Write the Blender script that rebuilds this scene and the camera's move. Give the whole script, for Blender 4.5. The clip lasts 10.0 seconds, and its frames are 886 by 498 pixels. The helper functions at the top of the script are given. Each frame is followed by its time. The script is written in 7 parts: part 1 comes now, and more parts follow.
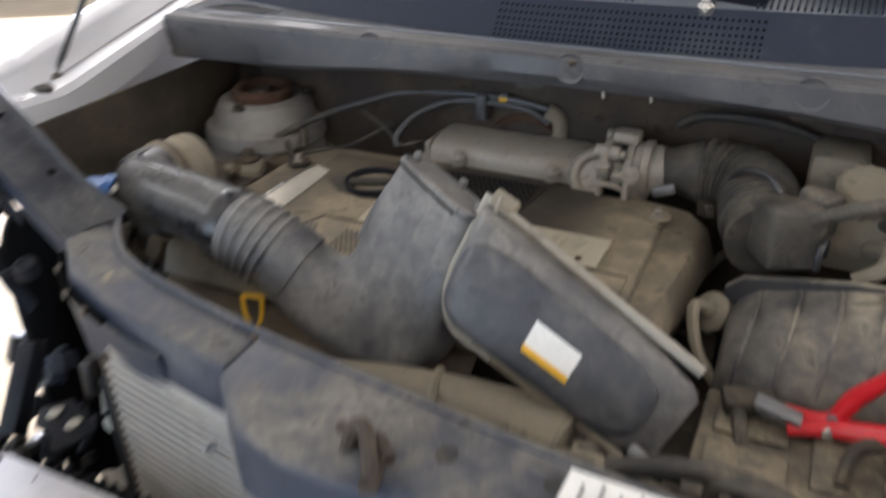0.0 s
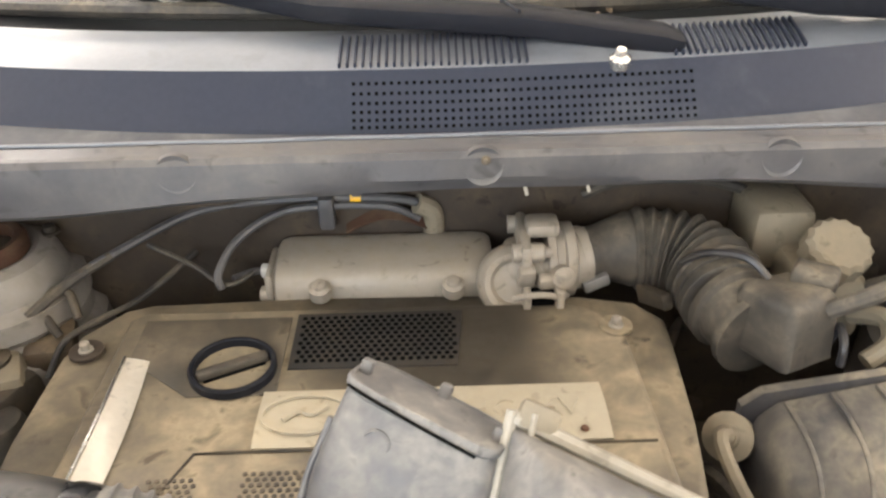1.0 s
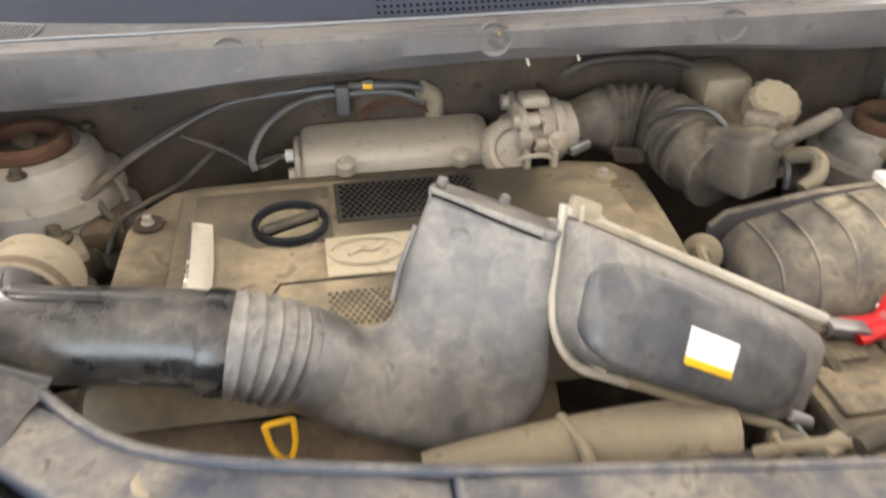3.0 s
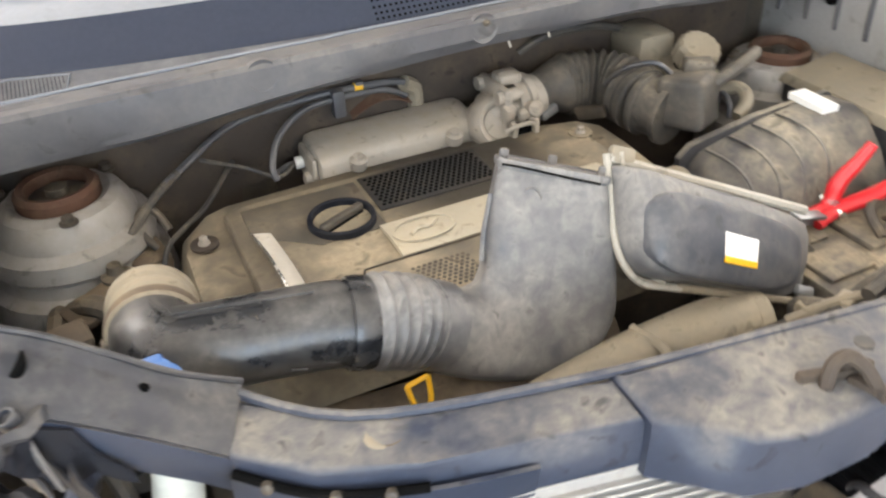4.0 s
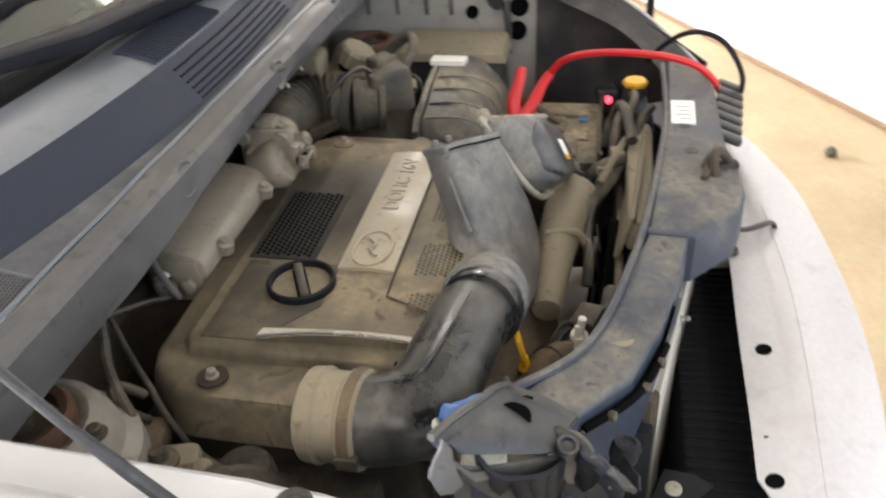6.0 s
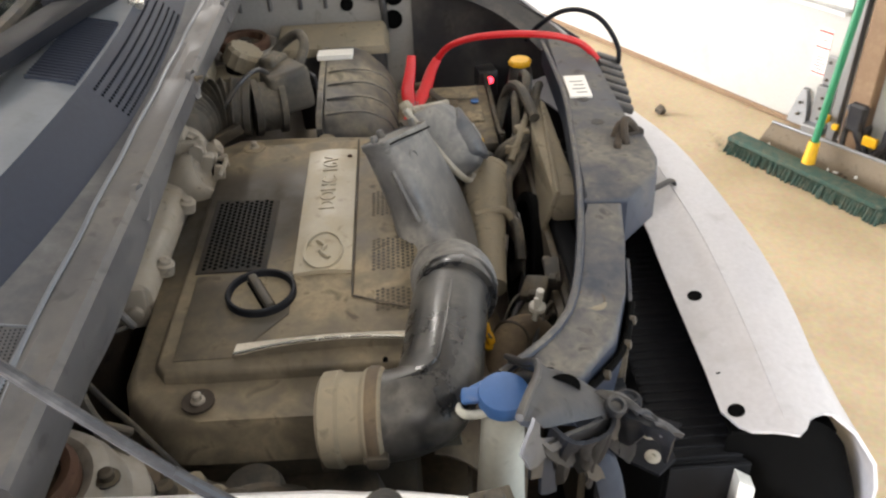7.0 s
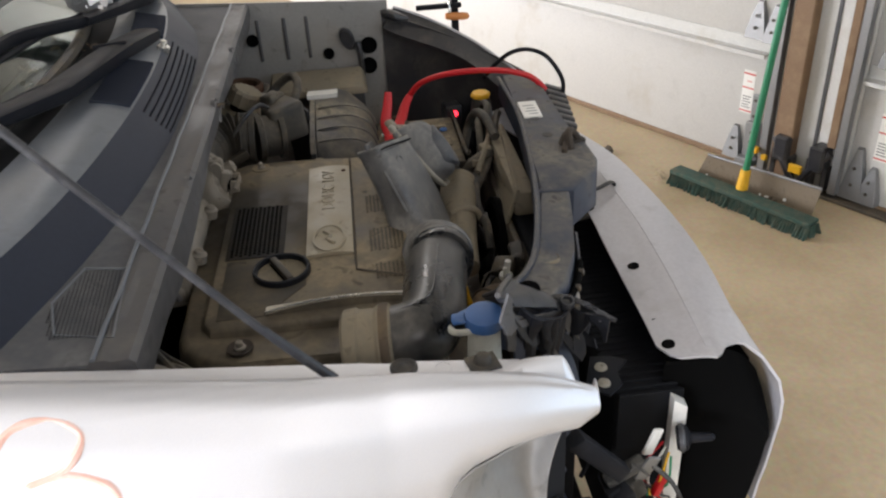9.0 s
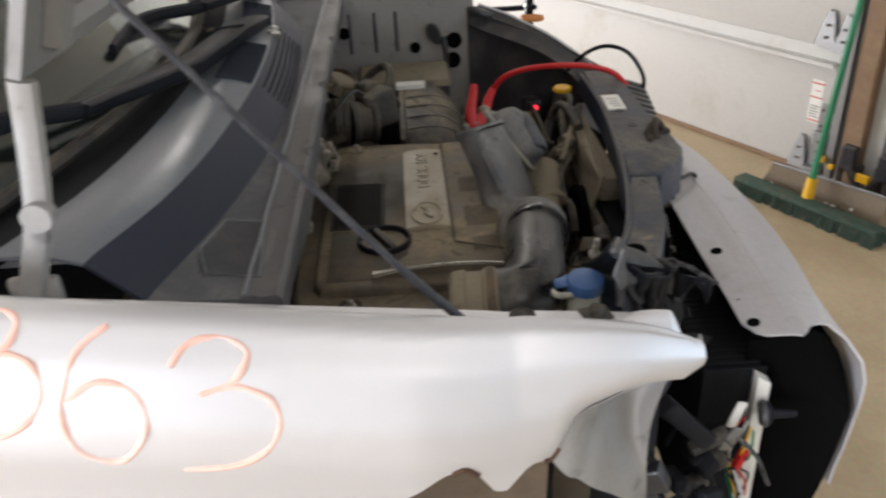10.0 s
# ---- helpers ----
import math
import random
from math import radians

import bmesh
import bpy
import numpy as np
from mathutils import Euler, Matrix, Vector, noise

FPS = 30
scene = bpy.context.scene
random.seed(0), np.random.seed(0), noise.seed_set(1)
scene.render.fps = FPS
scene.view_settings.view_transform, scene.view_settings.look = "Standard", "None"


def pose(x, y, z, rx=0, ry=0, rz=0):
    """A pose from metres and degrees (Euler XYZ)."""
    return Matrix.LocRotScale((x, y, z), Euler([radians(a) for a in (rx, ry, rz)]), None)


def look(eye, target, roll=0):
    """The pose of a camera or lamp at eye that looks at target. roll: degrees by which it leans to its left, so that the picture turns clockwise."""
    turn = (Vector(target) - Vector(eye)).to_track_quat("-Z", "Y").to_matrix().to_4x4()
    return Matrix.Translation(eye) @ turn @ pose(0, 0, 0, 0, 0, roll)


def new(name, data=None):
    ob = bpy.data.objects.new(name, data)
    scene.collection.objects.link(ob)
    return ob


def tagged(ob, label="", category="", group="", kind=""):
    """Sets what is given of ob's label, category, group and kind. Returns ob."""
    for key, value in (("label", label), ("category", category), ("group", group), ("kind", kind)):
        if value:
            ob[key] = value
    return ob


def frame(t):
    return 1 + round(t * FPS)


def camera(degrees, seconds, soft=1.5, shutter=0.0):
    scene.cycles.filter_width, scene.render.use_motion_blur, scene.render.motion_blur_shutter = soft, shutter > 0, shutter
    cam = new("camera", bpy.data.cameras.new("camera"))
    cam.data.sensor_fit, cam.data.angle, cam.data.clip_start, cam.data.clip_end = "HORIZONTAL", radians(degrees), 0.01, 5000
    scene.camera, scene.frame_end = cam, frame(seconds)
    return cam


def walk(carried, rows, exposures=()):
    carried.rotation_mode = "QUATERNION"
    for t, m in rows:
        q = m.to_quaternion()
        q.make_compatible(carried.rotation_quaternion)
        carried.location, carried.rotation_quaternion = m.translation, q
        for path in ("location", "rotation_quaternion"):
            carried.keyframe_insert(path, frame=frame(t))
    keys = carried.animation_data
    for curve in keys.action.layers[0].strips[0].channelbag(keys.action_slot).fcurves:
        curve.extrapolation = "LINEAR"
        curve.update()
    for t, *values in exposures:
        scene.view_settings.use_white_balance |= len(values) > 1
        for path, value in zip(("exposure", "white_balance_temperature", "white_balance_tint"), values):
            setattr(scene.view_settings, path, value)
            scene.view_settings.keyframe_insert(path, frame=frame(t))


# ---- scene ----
cam = camera(56.5, 10.0, 2.2, 0.5)
PATH = [
    (0, (0.372, 0.244, 1.339), (-0.393, 1.818, 0.37), -1.4),
    (0.5, (0.192, 0.443, 1.374), (-0.227, 2.128, 0.381), -1.6),
    (1, (0.032, 0.527, 1.377), (0.05, 2.225, 0.32), -1.3),
    (1.5, (-0.038, 0.526, 1.37), (0.095, 2.19, 0.27), 0.4),
    (2, (-0.055, 0.506, 1.359), (0.05, 2.173, 0.259), 1.7),
    (2.5, (-0.102, 0.464, 1.357), (0.116, 2.103, 0.232), 2.0),
    (3, (-0.129, 0.356, 1.349), (0.154, 1.995, 0.237), 0.0),
    (3.2, (-0.152, 0.319, 1.334), (0.173, 1.956, 0.233), -0.7),
    (4.3, (-0.499, 0.321, 1.417), (0.354, 1.71, 0.258), -2.3),
    (4.5, (-0.56, 0.38, 1.412), (0.426, 1.673, 0.248), -1.2),
    (5, (-0.685, 0.526, 1.427), (0.538, 1.597, 0.263), -2.0),
    (5.5, (-0.87, 0.682, 1.441), (0.627, 1.381, 0.313), -2.1),
    (6, (-0.911, 0.797, 1.443), (0.714, 1.151, 0.334), -3.5),
    (6.2, (-0.903, 0.848, 1.45), (0.724, 1.07, 0.309), -3.3),
    (7.3, (-0.964, 0.951, 1.473), (0.675, 0.855, 0.33), -2.7),
    (7.5, (-0.987, 0.95, 1.477), (0.661, 0.844, 0.349), -3.0),
    (8, (-1.055, 0.953, 1.486), (0.618, 0.84, 0.395), -3.2),
    (8.5, (-1.126, 0.961, 1.492), (0.564, 0.841, 0.429), -3.5),
    (9, (-1.193, 0.995, 1.499), (0.516, 0.837, 0.472), -3.4),
    (9.5, (-1.243, 1.035, 1.496), (0.47, 0.863, 0.478), -3.0),
    (10, (-1.272, 1.082, 1.487), (0.462, 1.026, 0.491), -3.2),
]
EXPOSURES = [(0.0, 0.24, 5900, 16), (0.5, 0.64, 6250, 16), (0.8, 1.00, 6500, 16), (1.0, 1.44, 6650, 16), (1.5, 1.64, 6700, 16), (3.2, 1.52, 6650, 16), (4.5, 1.50, 6000, 15), (5.0, 1.66, 5950, 15), (5.5, 1.28, 6050, 14), (6.2, 0.56, 6350, 14), (7.5, 0.38, 6300, 14), (8.5, -0.24, 6150, 15), (9.5, -0.72, 6200, 15), (10.0, -0.74, 6250, 15)]
walk(cam, [(t, look(eye, target, roll)) for t, eye, target, roll in PATH], EXPOSURES)

# ---------------------------------------------------------------- light
world = bpy.data.worlds.new("world")
scene.world = world
world.use_nodes = True
wn = world.node_tree.nodes
sky = wn.new("ShaderNodeTexSky")
sky.sky_type, sky.sun_disc = "NISHITA", False
sky.sun_elevation, sky.sun_rotation = radians(38), radians(200)
wn["Background"].inputs["Strength"].default_value = 0.12
world.node_tree.links.new(sky.outputs["Color"], wn["Background"].inputs["Color"])

# the garage wall: s runs along it, d goes from it into the room
W0, WU, WN = Vector((2.605, -0.007, 0)), Vector((-0.8629, -0.5053, 0)), Vector((-0.5053, 0.8629, 0))


def wp(s, d, z):
    return W0 + WU * s + WN * d + Vector((0, 0, z))


def area_lamp(name, eye, target, sx, sy, watts, colour):
    data = bpy.data.lights.new(name, "AREA")
    data.shape, data.size, data.size_y, data.energy, data.color = "RECTANGLE", sx, sy, watts, colour
    ob = new(name, data)
    ob.matrix_world = look(eye, target)
    return ob


# lights added out of view, with assumed open bays and ceiling strips
area_lamp("front_fill", wp(4.9, 0.06, 1.30), wp(3.2, 3, 1.0), 2.6, 2.2, 55, (0.66, 0.86, 1.0))
area_lamp("rear_fill", wp(2.9, 7.55, 1.30), wp(2.6, 0, 0.9), 4.6, 2.1, 700, (0.95, 0.975, 1.0))
area_lamp("side_fill", wp(-3.9, 4.5, 1.30), wp(1.4, 0.6, 0.5), 3.9, 2.2, 560, (1.0, 0.985, 0.96))
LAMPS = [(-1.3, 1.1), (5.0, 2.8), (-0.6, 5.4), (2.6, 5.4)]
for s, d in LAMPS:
    area_lamp("strip_fill", wp(s, d, 2.86), wp(s, d, 0), 1.2, 0.16, 31, (1.0, 0.95, 0.86))

# ---------------------------------------------------------------- materials


def nodes_of(name):
    m = bpy.data.materials.new(name)
    m.use_nodes = True
    nt = m.node_tree
    return m, nt, nt.nodes["Principled BSDF"]


def dirty(name, base, rough=0.5, dust=(0.30, 0.25, 0.18), amount=0.5, metal=0.0, up=0.6, grain=0.25, scale=9.0, coat=0.0, relief=0.15, vary=0.12, spec=0.5, dark_spot=None, grime=0.45, level=-0.25):
    """A surface with settled dust: blotches, fine grain, most on what faces up."""
    m, nt, b = nodes_of(name)
    n, k = nt.nodes, nt.links
    tc = n.new("ShaderNodeTexCoord")
    big = n.new("ShaderNodeTexNoise")
    big.inputs["Scale"].default_value, big.inputs["Detail"].default_value, big.inputs["Roughness"].default_value = scale, 6, 0.62
    fine = n.new("ShaderNodeTexNoise")
    fine.inputs["Scale"].default_value, fine.inputs["Detail"].default_value = 140, 4
    for t in (big, fine):
        k.new(tc.outputs["Object"], t.inputs["Vector"])
    geo = n.new("ShaderNodeNewGeometry")
    sep = n.new("ShaderNodeSeparateXYZ")
    k.new(geo.outputs["Normal"], sep.inputs[0])
    nz = n.new("ShaderNodeMapRange")
    nz.inputs["From Min"].default_value, nz.inputs["From Max"].default_value = level, 0.9
    nz.inputs["To Min"].default_value, nz.inputs["To Max"].default_value = 1 - up, 1.0
    k.new(sep.outputs["Z"], nz.inputs["Value"])
    bl = n.new("ShaderNodeMapRange")
    bl.inputs["From Min"].default_value, bl.inputs["From Max"].default_value = 0.72 - 0.5 * amount, 1.02 - 0.5 * amount
    k.new(big.outputs["Fac"], bl.inputs["Value"])
    # finer smears break up the large blotches
    smear = n.new("ShaderNodeTexNoise")
    smear.inputs["Scale"].default_value, smear.inputs["Detail"].default_value, smear.inputs["Distortion"].default_value = scale * 4.3, 5, 0.6
    k.new(tc.outputs["Object"], smear.inputs["Vector"])
    sm = n.new("ShaderNodeMapRange")
    sm.inputs["From Min"].default_value, sm.inputs["From Max"].default_value = 0.34, 0.62
    sm.inputs["To Min"].default_value, sm.inputs["To Max"].default_value = 0.45, 1.15
    k.new(smear.outputs["Fac"], sm.inputs["Value"])
    both = n.new("ShaderNodeMath")
    both.operation = "MULTIPLY"
    k.new(bl.outputs[0], both.inputs[0])
    k.new(sm.outputs[0], both.inputs[1])
    mul = n.new("ShaderNodeMath")
    mul.operation = "MULTIPLY"
    k.new(nz.outputs[0], mul.inputs[0])
    k.new(both.outputs[0], mul.inputs[1])
    gr = n.new("ShaderNodeMapRange")
    gr.inputs["From Min"].default_value, gr.inputs["From Max"].default_value = 0.3, 0.7
    gr.inputs["To Min"].default_value, gr.inputs["To Max"].default_value = 1 - grain, 1.0
    k.new(fine.outputs["Fac"], gr.inputs["Value"])
    fac = n.new("ShaderNodeMath")
    fac.operation = "MULTIPLY"
    fac.use_clamp = True
    k.new(mul.outputs[0], fac.inputs[0])
    k.new(gr.outputs[0], fac.inputs[1])
    var = n.new("ShaderNodeMix")
    var.data_type = "RGBA"
    var.inputs["A"].default_value = (*[c * (1 - vary) for c in base], 1)
    var.inputs["B"].default_value = (*[min(1, c * (1 + vary)) for c in base], 1)
    k.new(fine.outputs["Fac"], var.inputs["Factor"])
    mix = n.new("ShaderNodeMix")
    mix.data_type = "RGBA"
    mix.inputs["B"].default_value = (*dust, 1)
    k.new(fac.outputs[0], mix.inputs["Factor"])
    k.new(var.outputs["Result"], mix.inputs["A"])
    # scattered dark grime spots
    spot = n.new("ShaderNodeMapRange")
    spot.inputs["From Min"].default_value, spot.inputs["From Max"].default_value = 0.60, 0.70
    spot.inputs["To Min"].default_value, spot.inputs["To Max"].default_value = 0.0, grime
    k.new(smear.outputs["Fac"], spot.inputs["Value"])
    clean = mix
    mix = n.new("ShaderNodeMix")
    mix.data_type = "RGBA"
    mix.inputs["B"].default_value = (*[c * 0.25 for c in base], 1)
    k.new(spot.outputs[0], mix.inputs["Factor"])
    k.new(clean.outputs["Result"], mix.inputs["A"])
    k.new(mix.outputs["Result"], b.inputs["Base Color"])
    ro = n.new("ShaderNodeMapRange")
    ro.inputs["To Min"].default_value, ro.inputs["To Max"].default_value = rough, 0.92
    k.new(fac.outputs[0], ro.inputs["Value"])
    k.new(ro.outputs[0], b.inputs["Roughness"])
    if metal:
        me = n.new("ShaderNodeMapRange")
        me.inputs["To Min"].default_value, me.inputs["To Max"].default_value = metal, 0.0
        k.new(fac.outputs[0], me.inputs["Value"])
        k.new(me.outputs[0], b.inputs["Metallic"])
    b.inputs["Coat Weight"].default_value = coat
    sp = n.new("ShaderNodeMapRange")
    sp.inputs["To Min"].default_value, sp.inputs["To Max"].default_value = spec, spec * 0.4
    k.new(fac.outputs[0], sp.inputs["Value"])
    k.new(sp.outputs[0], b.inputs["Specular IOR Level"])
    if dark_spot:
        # a soft-edged dark blot round one spot, broken up by the grain
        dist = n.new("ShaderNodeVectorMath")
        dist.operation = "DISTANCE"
        dist.inputs[1].default_value = dark_spot[0]
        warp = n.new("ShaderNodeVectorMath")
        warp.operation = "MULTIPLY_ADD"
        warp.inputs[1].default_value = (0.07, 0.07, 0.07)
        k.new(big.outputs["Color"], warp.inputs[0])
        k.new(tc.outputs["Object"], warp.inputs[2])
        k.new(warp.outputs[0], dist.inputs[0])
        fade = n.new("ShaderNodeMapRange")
        fade.inputs["From Min"].default_value, fade.inputs["From Max"].default_value = dark_spot[1], dark_spot[2]
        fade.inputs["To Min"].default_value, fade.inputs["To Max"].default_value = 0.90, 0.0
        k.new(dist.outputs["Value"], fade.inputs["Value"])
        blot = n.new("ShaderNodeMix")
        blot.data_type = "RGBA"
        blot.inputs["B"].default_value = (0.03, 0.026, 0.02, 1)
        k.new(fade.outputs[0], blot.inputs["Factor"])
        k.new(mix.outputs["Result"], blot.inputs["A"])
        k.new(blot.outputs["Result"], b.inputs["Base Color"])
    bump = n.new("ShaderNodeBump")
    bump.inputs["Strength"].default_value, bump.inputs["Distance"].default_value = relief, 0.004
    k.new(big.outputs["Fac"], bump.inputs["Height"])
    k.new(bump.outputs[0], b.inputs["Normal"])
    return m


M_COVER = dirty("engine_cover_plastic", (0.070, 0.060, 0.046), 0.46, (0.300, 0.250, 0.172), 0.80, up=0.45, scale=6, dark_spot=((0.055, 1.220, 0.905), 0.078, 0.165), grime=0.6)
M_CAPDUST = dirty("dust_filled_cap", (0.13, 0.112, 0.080), 0.7, (0.24, 0.20, 0.135), 0.8, up=0.2, scale=20)
M_CAPGRIP = dirty("dusty_cap_grip", (0.045, 0.040, 0.033), 0.55, (0.15, 0.125, 0.09), 0.5, up=0.5, scale=30)
M_PLATE = dirty("badge_plate", (0.36, 0.325, 0.25), 0.38, (0.40, 0.35, 0.255), 0.7, up=0.3, scale=11)
M_ALU = dirty("dusty_aluminium", (0.27, 0.245, 0.210), 0.42, (0.285, 0.250, 0.198), 0.75, metal=0.12, up=0.4, scale=14)
M_BLACK = dirty("black_plastic", (0.020, 0.020, 0.023), 0.38, (0.17, 0.155, 0.13), 0.50, up=0.8, scale=12)
M_DUCT = dirty("dusty_duct_plastic", (0.055, 0.056, 0.061), 0.34, (0.275, 0.262, 0.238), 0.78, up=0.55, scale=10)
M_PIPE = dirty("black_pipe_plastic", (0.012, 0.0125, 0.014), 0.25, (0.18, 0.170, 0.152), 0.60, up=0.60, scale=13, relief=0.08)
M_LIDFACE = dirty("bluish_lid_plastic", (0.030, 0.034, 0.044), 0.30, (0.20, 0.19, 0.175), 0.60, up=0.5, scale=11, relief=0.06)
M_BEIGE = dirty("dusty_beige_plastic", (0.186, 0.161, 0.118), 0.6, (0.260, 0.223, 0.161), 0.8, up=0.4, scale=12)
M_RUBBER = dirty("dusty_rubber", (0.028, 0.026, 0.024), 0.6, (0.18, 0.155, 0.115), 0.64, up=0.6, scale=18)
M_HOSE = dirty("ribbed_hose_rubber", (0.031, 0.029, 0.026), 0.6, (0.180, 0.156, 0.120), 0.72, up=0.6, scale=14)
M_DARK = dirty("oily_metal", (0.045, 0.038, 0.030), 0.5, (0.17, 0.138, 0.095), 0.68, up=0.5, scale=16, metal=0.3)
M_BROWN = dirty("rusty_shield", (0.080, 0.058, 0.038), 0.7, (0.20, 0.155, 0.10), 0.62, up=0.6, scale=18)
M_MAT = dirty("stained_insulation", (0.040, 0.030, 0.022), 0.8, (0.125, 0.095, 0.064), 0.52, up=0.3, scale=14, relief=0.3, grime=0.7)
M_BAR = dirty("carrier_plastic", (0.026, 0.033, 0.052), 0.42, (0.205, 0.19, 0.165), 0.80, up=0.99, scale=9, spec=0.3, level=0.25, grime=0.55)
M_BAREND = dirty("scuffed_carrier_plastic", (0.022, 0.024, 0.030), 0.45, (0.15, 0.142, 0.13), 0.62, up=0.95, scale=16, spec=0.35, level=0.15, grime=0.5)
M_COWL = dirty("cowl_plastic", (0.024, 0.029, 0.044), 0.55, (0.088, 0.095, 0.108), 0.40, up=0.5, scale=6, relief=0.05, spec=0.2, grime=0.0)
M_COWLTRAY = dirty("dusty_cowl_tray", (0.060, 0.064, 0.075), 0.55, (0.165, 0.166, 0.168), 0.75, up=0.4, scale=7, relief=0.05, spec=0.2, grime=0.2)
M_COWLTOP = dirty("cowl_top_plastic", (0.12, 0.135, 0.158), 0.30, (0.24, 0.25, 0.266), 0.5, up=0.4, scale=5, relief=0.04, spec=0.55, grime=0.15)
M_RAIL = dirty("dusty_grey_steel", (0.060, 0.060, 0.065), 0.42, (0.17, 0.16, 0.147), 0.64, up=0.6, scale=9)
M_TOWER = dirty("grimy_silver_paint", (0.27, 0.255, 0.235), 0.45, (0.18, 0.15, 0.11), 0.68, up=0.4, scale=9, metal=0.25)
M_RUST = dirty("rust", (0.070, 0.032, 0.017), 0.85, (0.135, 0.098, 0.065), 0.5, up=0.4, scale=30)
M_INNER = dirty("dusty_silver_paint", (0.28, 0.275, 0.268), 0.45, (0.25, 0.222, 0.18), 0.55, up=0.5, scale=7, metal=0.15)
M_BATT = dirty("dusty_battery_case", (0.037, 0.034, 0.031), 0.55, (0.310, 0.260, 0.180), 0.95, up=0.6, scale=11)
M_WHITE = dirty("white_plastic", (0.72, 0.71, 0.67), 0.45, (0.45, 0.40, 0.30), 0.25, up=0.5, scale=20, grime=0.0)
M_CLEARISH = dirty("milky_tank_plastic", (0.52, 0.52, 0.46), 0.4, (0.30, 0.27, 0.21), 0.3, up=0.3, scale=15, grime=0.25)
M_BLUE = dirty("blue_cap_plastic", (0.055, 0.14, 0.36), 0.4, (0.27, 0.27, 0.28), 0.22, up=0.6, scale=25, grime=0.0)
M_YELLOW = dirty("yellow_plastic", (0.72, 0.40, 0.01), 0.4, (0.4, 0.3, 0.15), 0.15, up=0.4, scale=30, grime=0.0)
M_RED = dirty("red_clamp_plastic", (0.55, 0.012, 0.018), 0.35, (0.4, 0.2, 0.17), 0.1, up=0.4, scale=30, grime=0.0)
M_CHROME = dirty("worn_chrome", (0.75, 0.74, 0.70), 0.22, (0.5, 0.45, 0.35), 0.35, metal=0.9, up=0.4, scale=25, grime=0.0)
M_STEEL = dirty("galvanised_steel", (0.27, 0.275, 0.28), 0.45, (0.24, 0.225, 0.20), 0.3, metal=0.75, up=0.2, scale=30, grime=0.0)
M_FIN = dirty("condenser_aluminium", (0.372, 0.366, 0.347), 0.38, (0.260, 0.236, 0.192), 0.45, metal=0.6, up=0.4, scale=12)
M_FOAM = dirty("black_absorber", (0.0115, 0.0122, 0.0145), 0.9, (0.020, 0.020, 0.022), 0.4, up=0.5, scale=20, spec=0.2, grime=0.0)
# Near black, also for openings and hollows whose shade is put into the colour.
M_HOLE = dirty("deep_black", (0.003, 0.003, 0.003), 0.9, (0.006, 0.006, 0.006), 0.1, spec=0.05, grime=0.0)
M_LABEL = dirty("paper_label", (0.80, 0.79, 0.75), 0.5, (0.6, 0.55, 0.45), 0.12, up=0.2, scale=40, grime=0.0)
M_INK = dirty("printed_ink", (0.06, 0.06, 0.06), 0.6, amount=0.05, grime=0.0)
M_REDINK = dirty("red_ink", (0.55, 0.05, 0.04), 0.6, amount=0.05, grime=0.0)
M_DOOR = dirty("white_door_panel", (0.58, 0.575, 0.55), 0.45, (0.46, 0.41, 0.32), 0.35, up=0.0, scale=3, relief=0.03, grime=0.06)
M_WOOD = dirty("brown_post_wood", (0.20, 0.125, 0.07), 0.65, (0.30, 0.22, 0.14), 0.5, up=0.0, scale=14, grime=0.0)
M_TRIM = dirty("white_trim", (0.60, 0.60, 0.575), 0.5, (0.5, 0.46, 0.38), 0.3, up=0.0, scale=6, grime=0.06)
M_WIPER = dirty("satin_black_wiper", (0.012, 0.013, 0.017), 0.5, (0.050, 0.050, 0.052), 0.30, up=0.6, scale=12, spec=0.12, grime=0.0)
M_ROD = dirty("scuffed_rod_paint", (0.019, 0.020, 0.025), 0.38, (0.15, 0.15, 0.15), 0.45, up=0.4, scale=30)
M_CREAM = dirty("cream_edge_plastic", (0.30, 0.28, 0.235), 0.5, (0.27, 0.24, 0.19), 0.5, up=0.3, scale=14, grime=0.3)
# One even taupe for the whole hood, darker than the body paint.
M_UNDER = dirty("taupe_hood_tone", (0.21, 0.205, 0.195), 0.5, (0.25, 0.225, 0.185), 0.5, up=0.0, scale=6, metal=0.1, grime=0.4)
M_ORANGE = dirty("orange_tool_handle", (0.62, 0.24, 0.07), 0.5, (0.5, 0.36, 0.24), 0.3, up=0.2, scale=20, grime=0.0)
# Lilac silver, darker than the body paint; bumper cover and far fender.
M_LILAC = dirty("lilac_silver_finish", (0.50, 0.495, 0.52), 0.34, (0.34, 0.32, 0.30), 0.35, up=0.4, scale=6, metal=0.15, coat=0.3, relief=0.04, grime=0.1)
M_CEILING = dirty("plain_ceiling_tone", (0.52, 0.50, 0.46), 0.8, (0.30, 0.27, 0.22), 0.4, up=0.0, scale=3, grime=0.05)
M_GREEN = dirty("green_handle", (0.012, 0.19, 0.085), 0.4, (0.2, 0.24, 0.18), 0.2, up=0.3, scale=30, grime=0.0)
M_BRISTLE = dirty("green_bristles", (0.026, 0.062, 0.048), 0.85, (0.13, 0.12, 0.085), 0.60, up=0.3, scale=40)
M_MARK = dirty("orange_paint_marker", (0.82, 0.47, 0.37), 0.6, (0.80, 0.58, 0.52), 0.75, up=0.0, scale=35, grime=0.0)


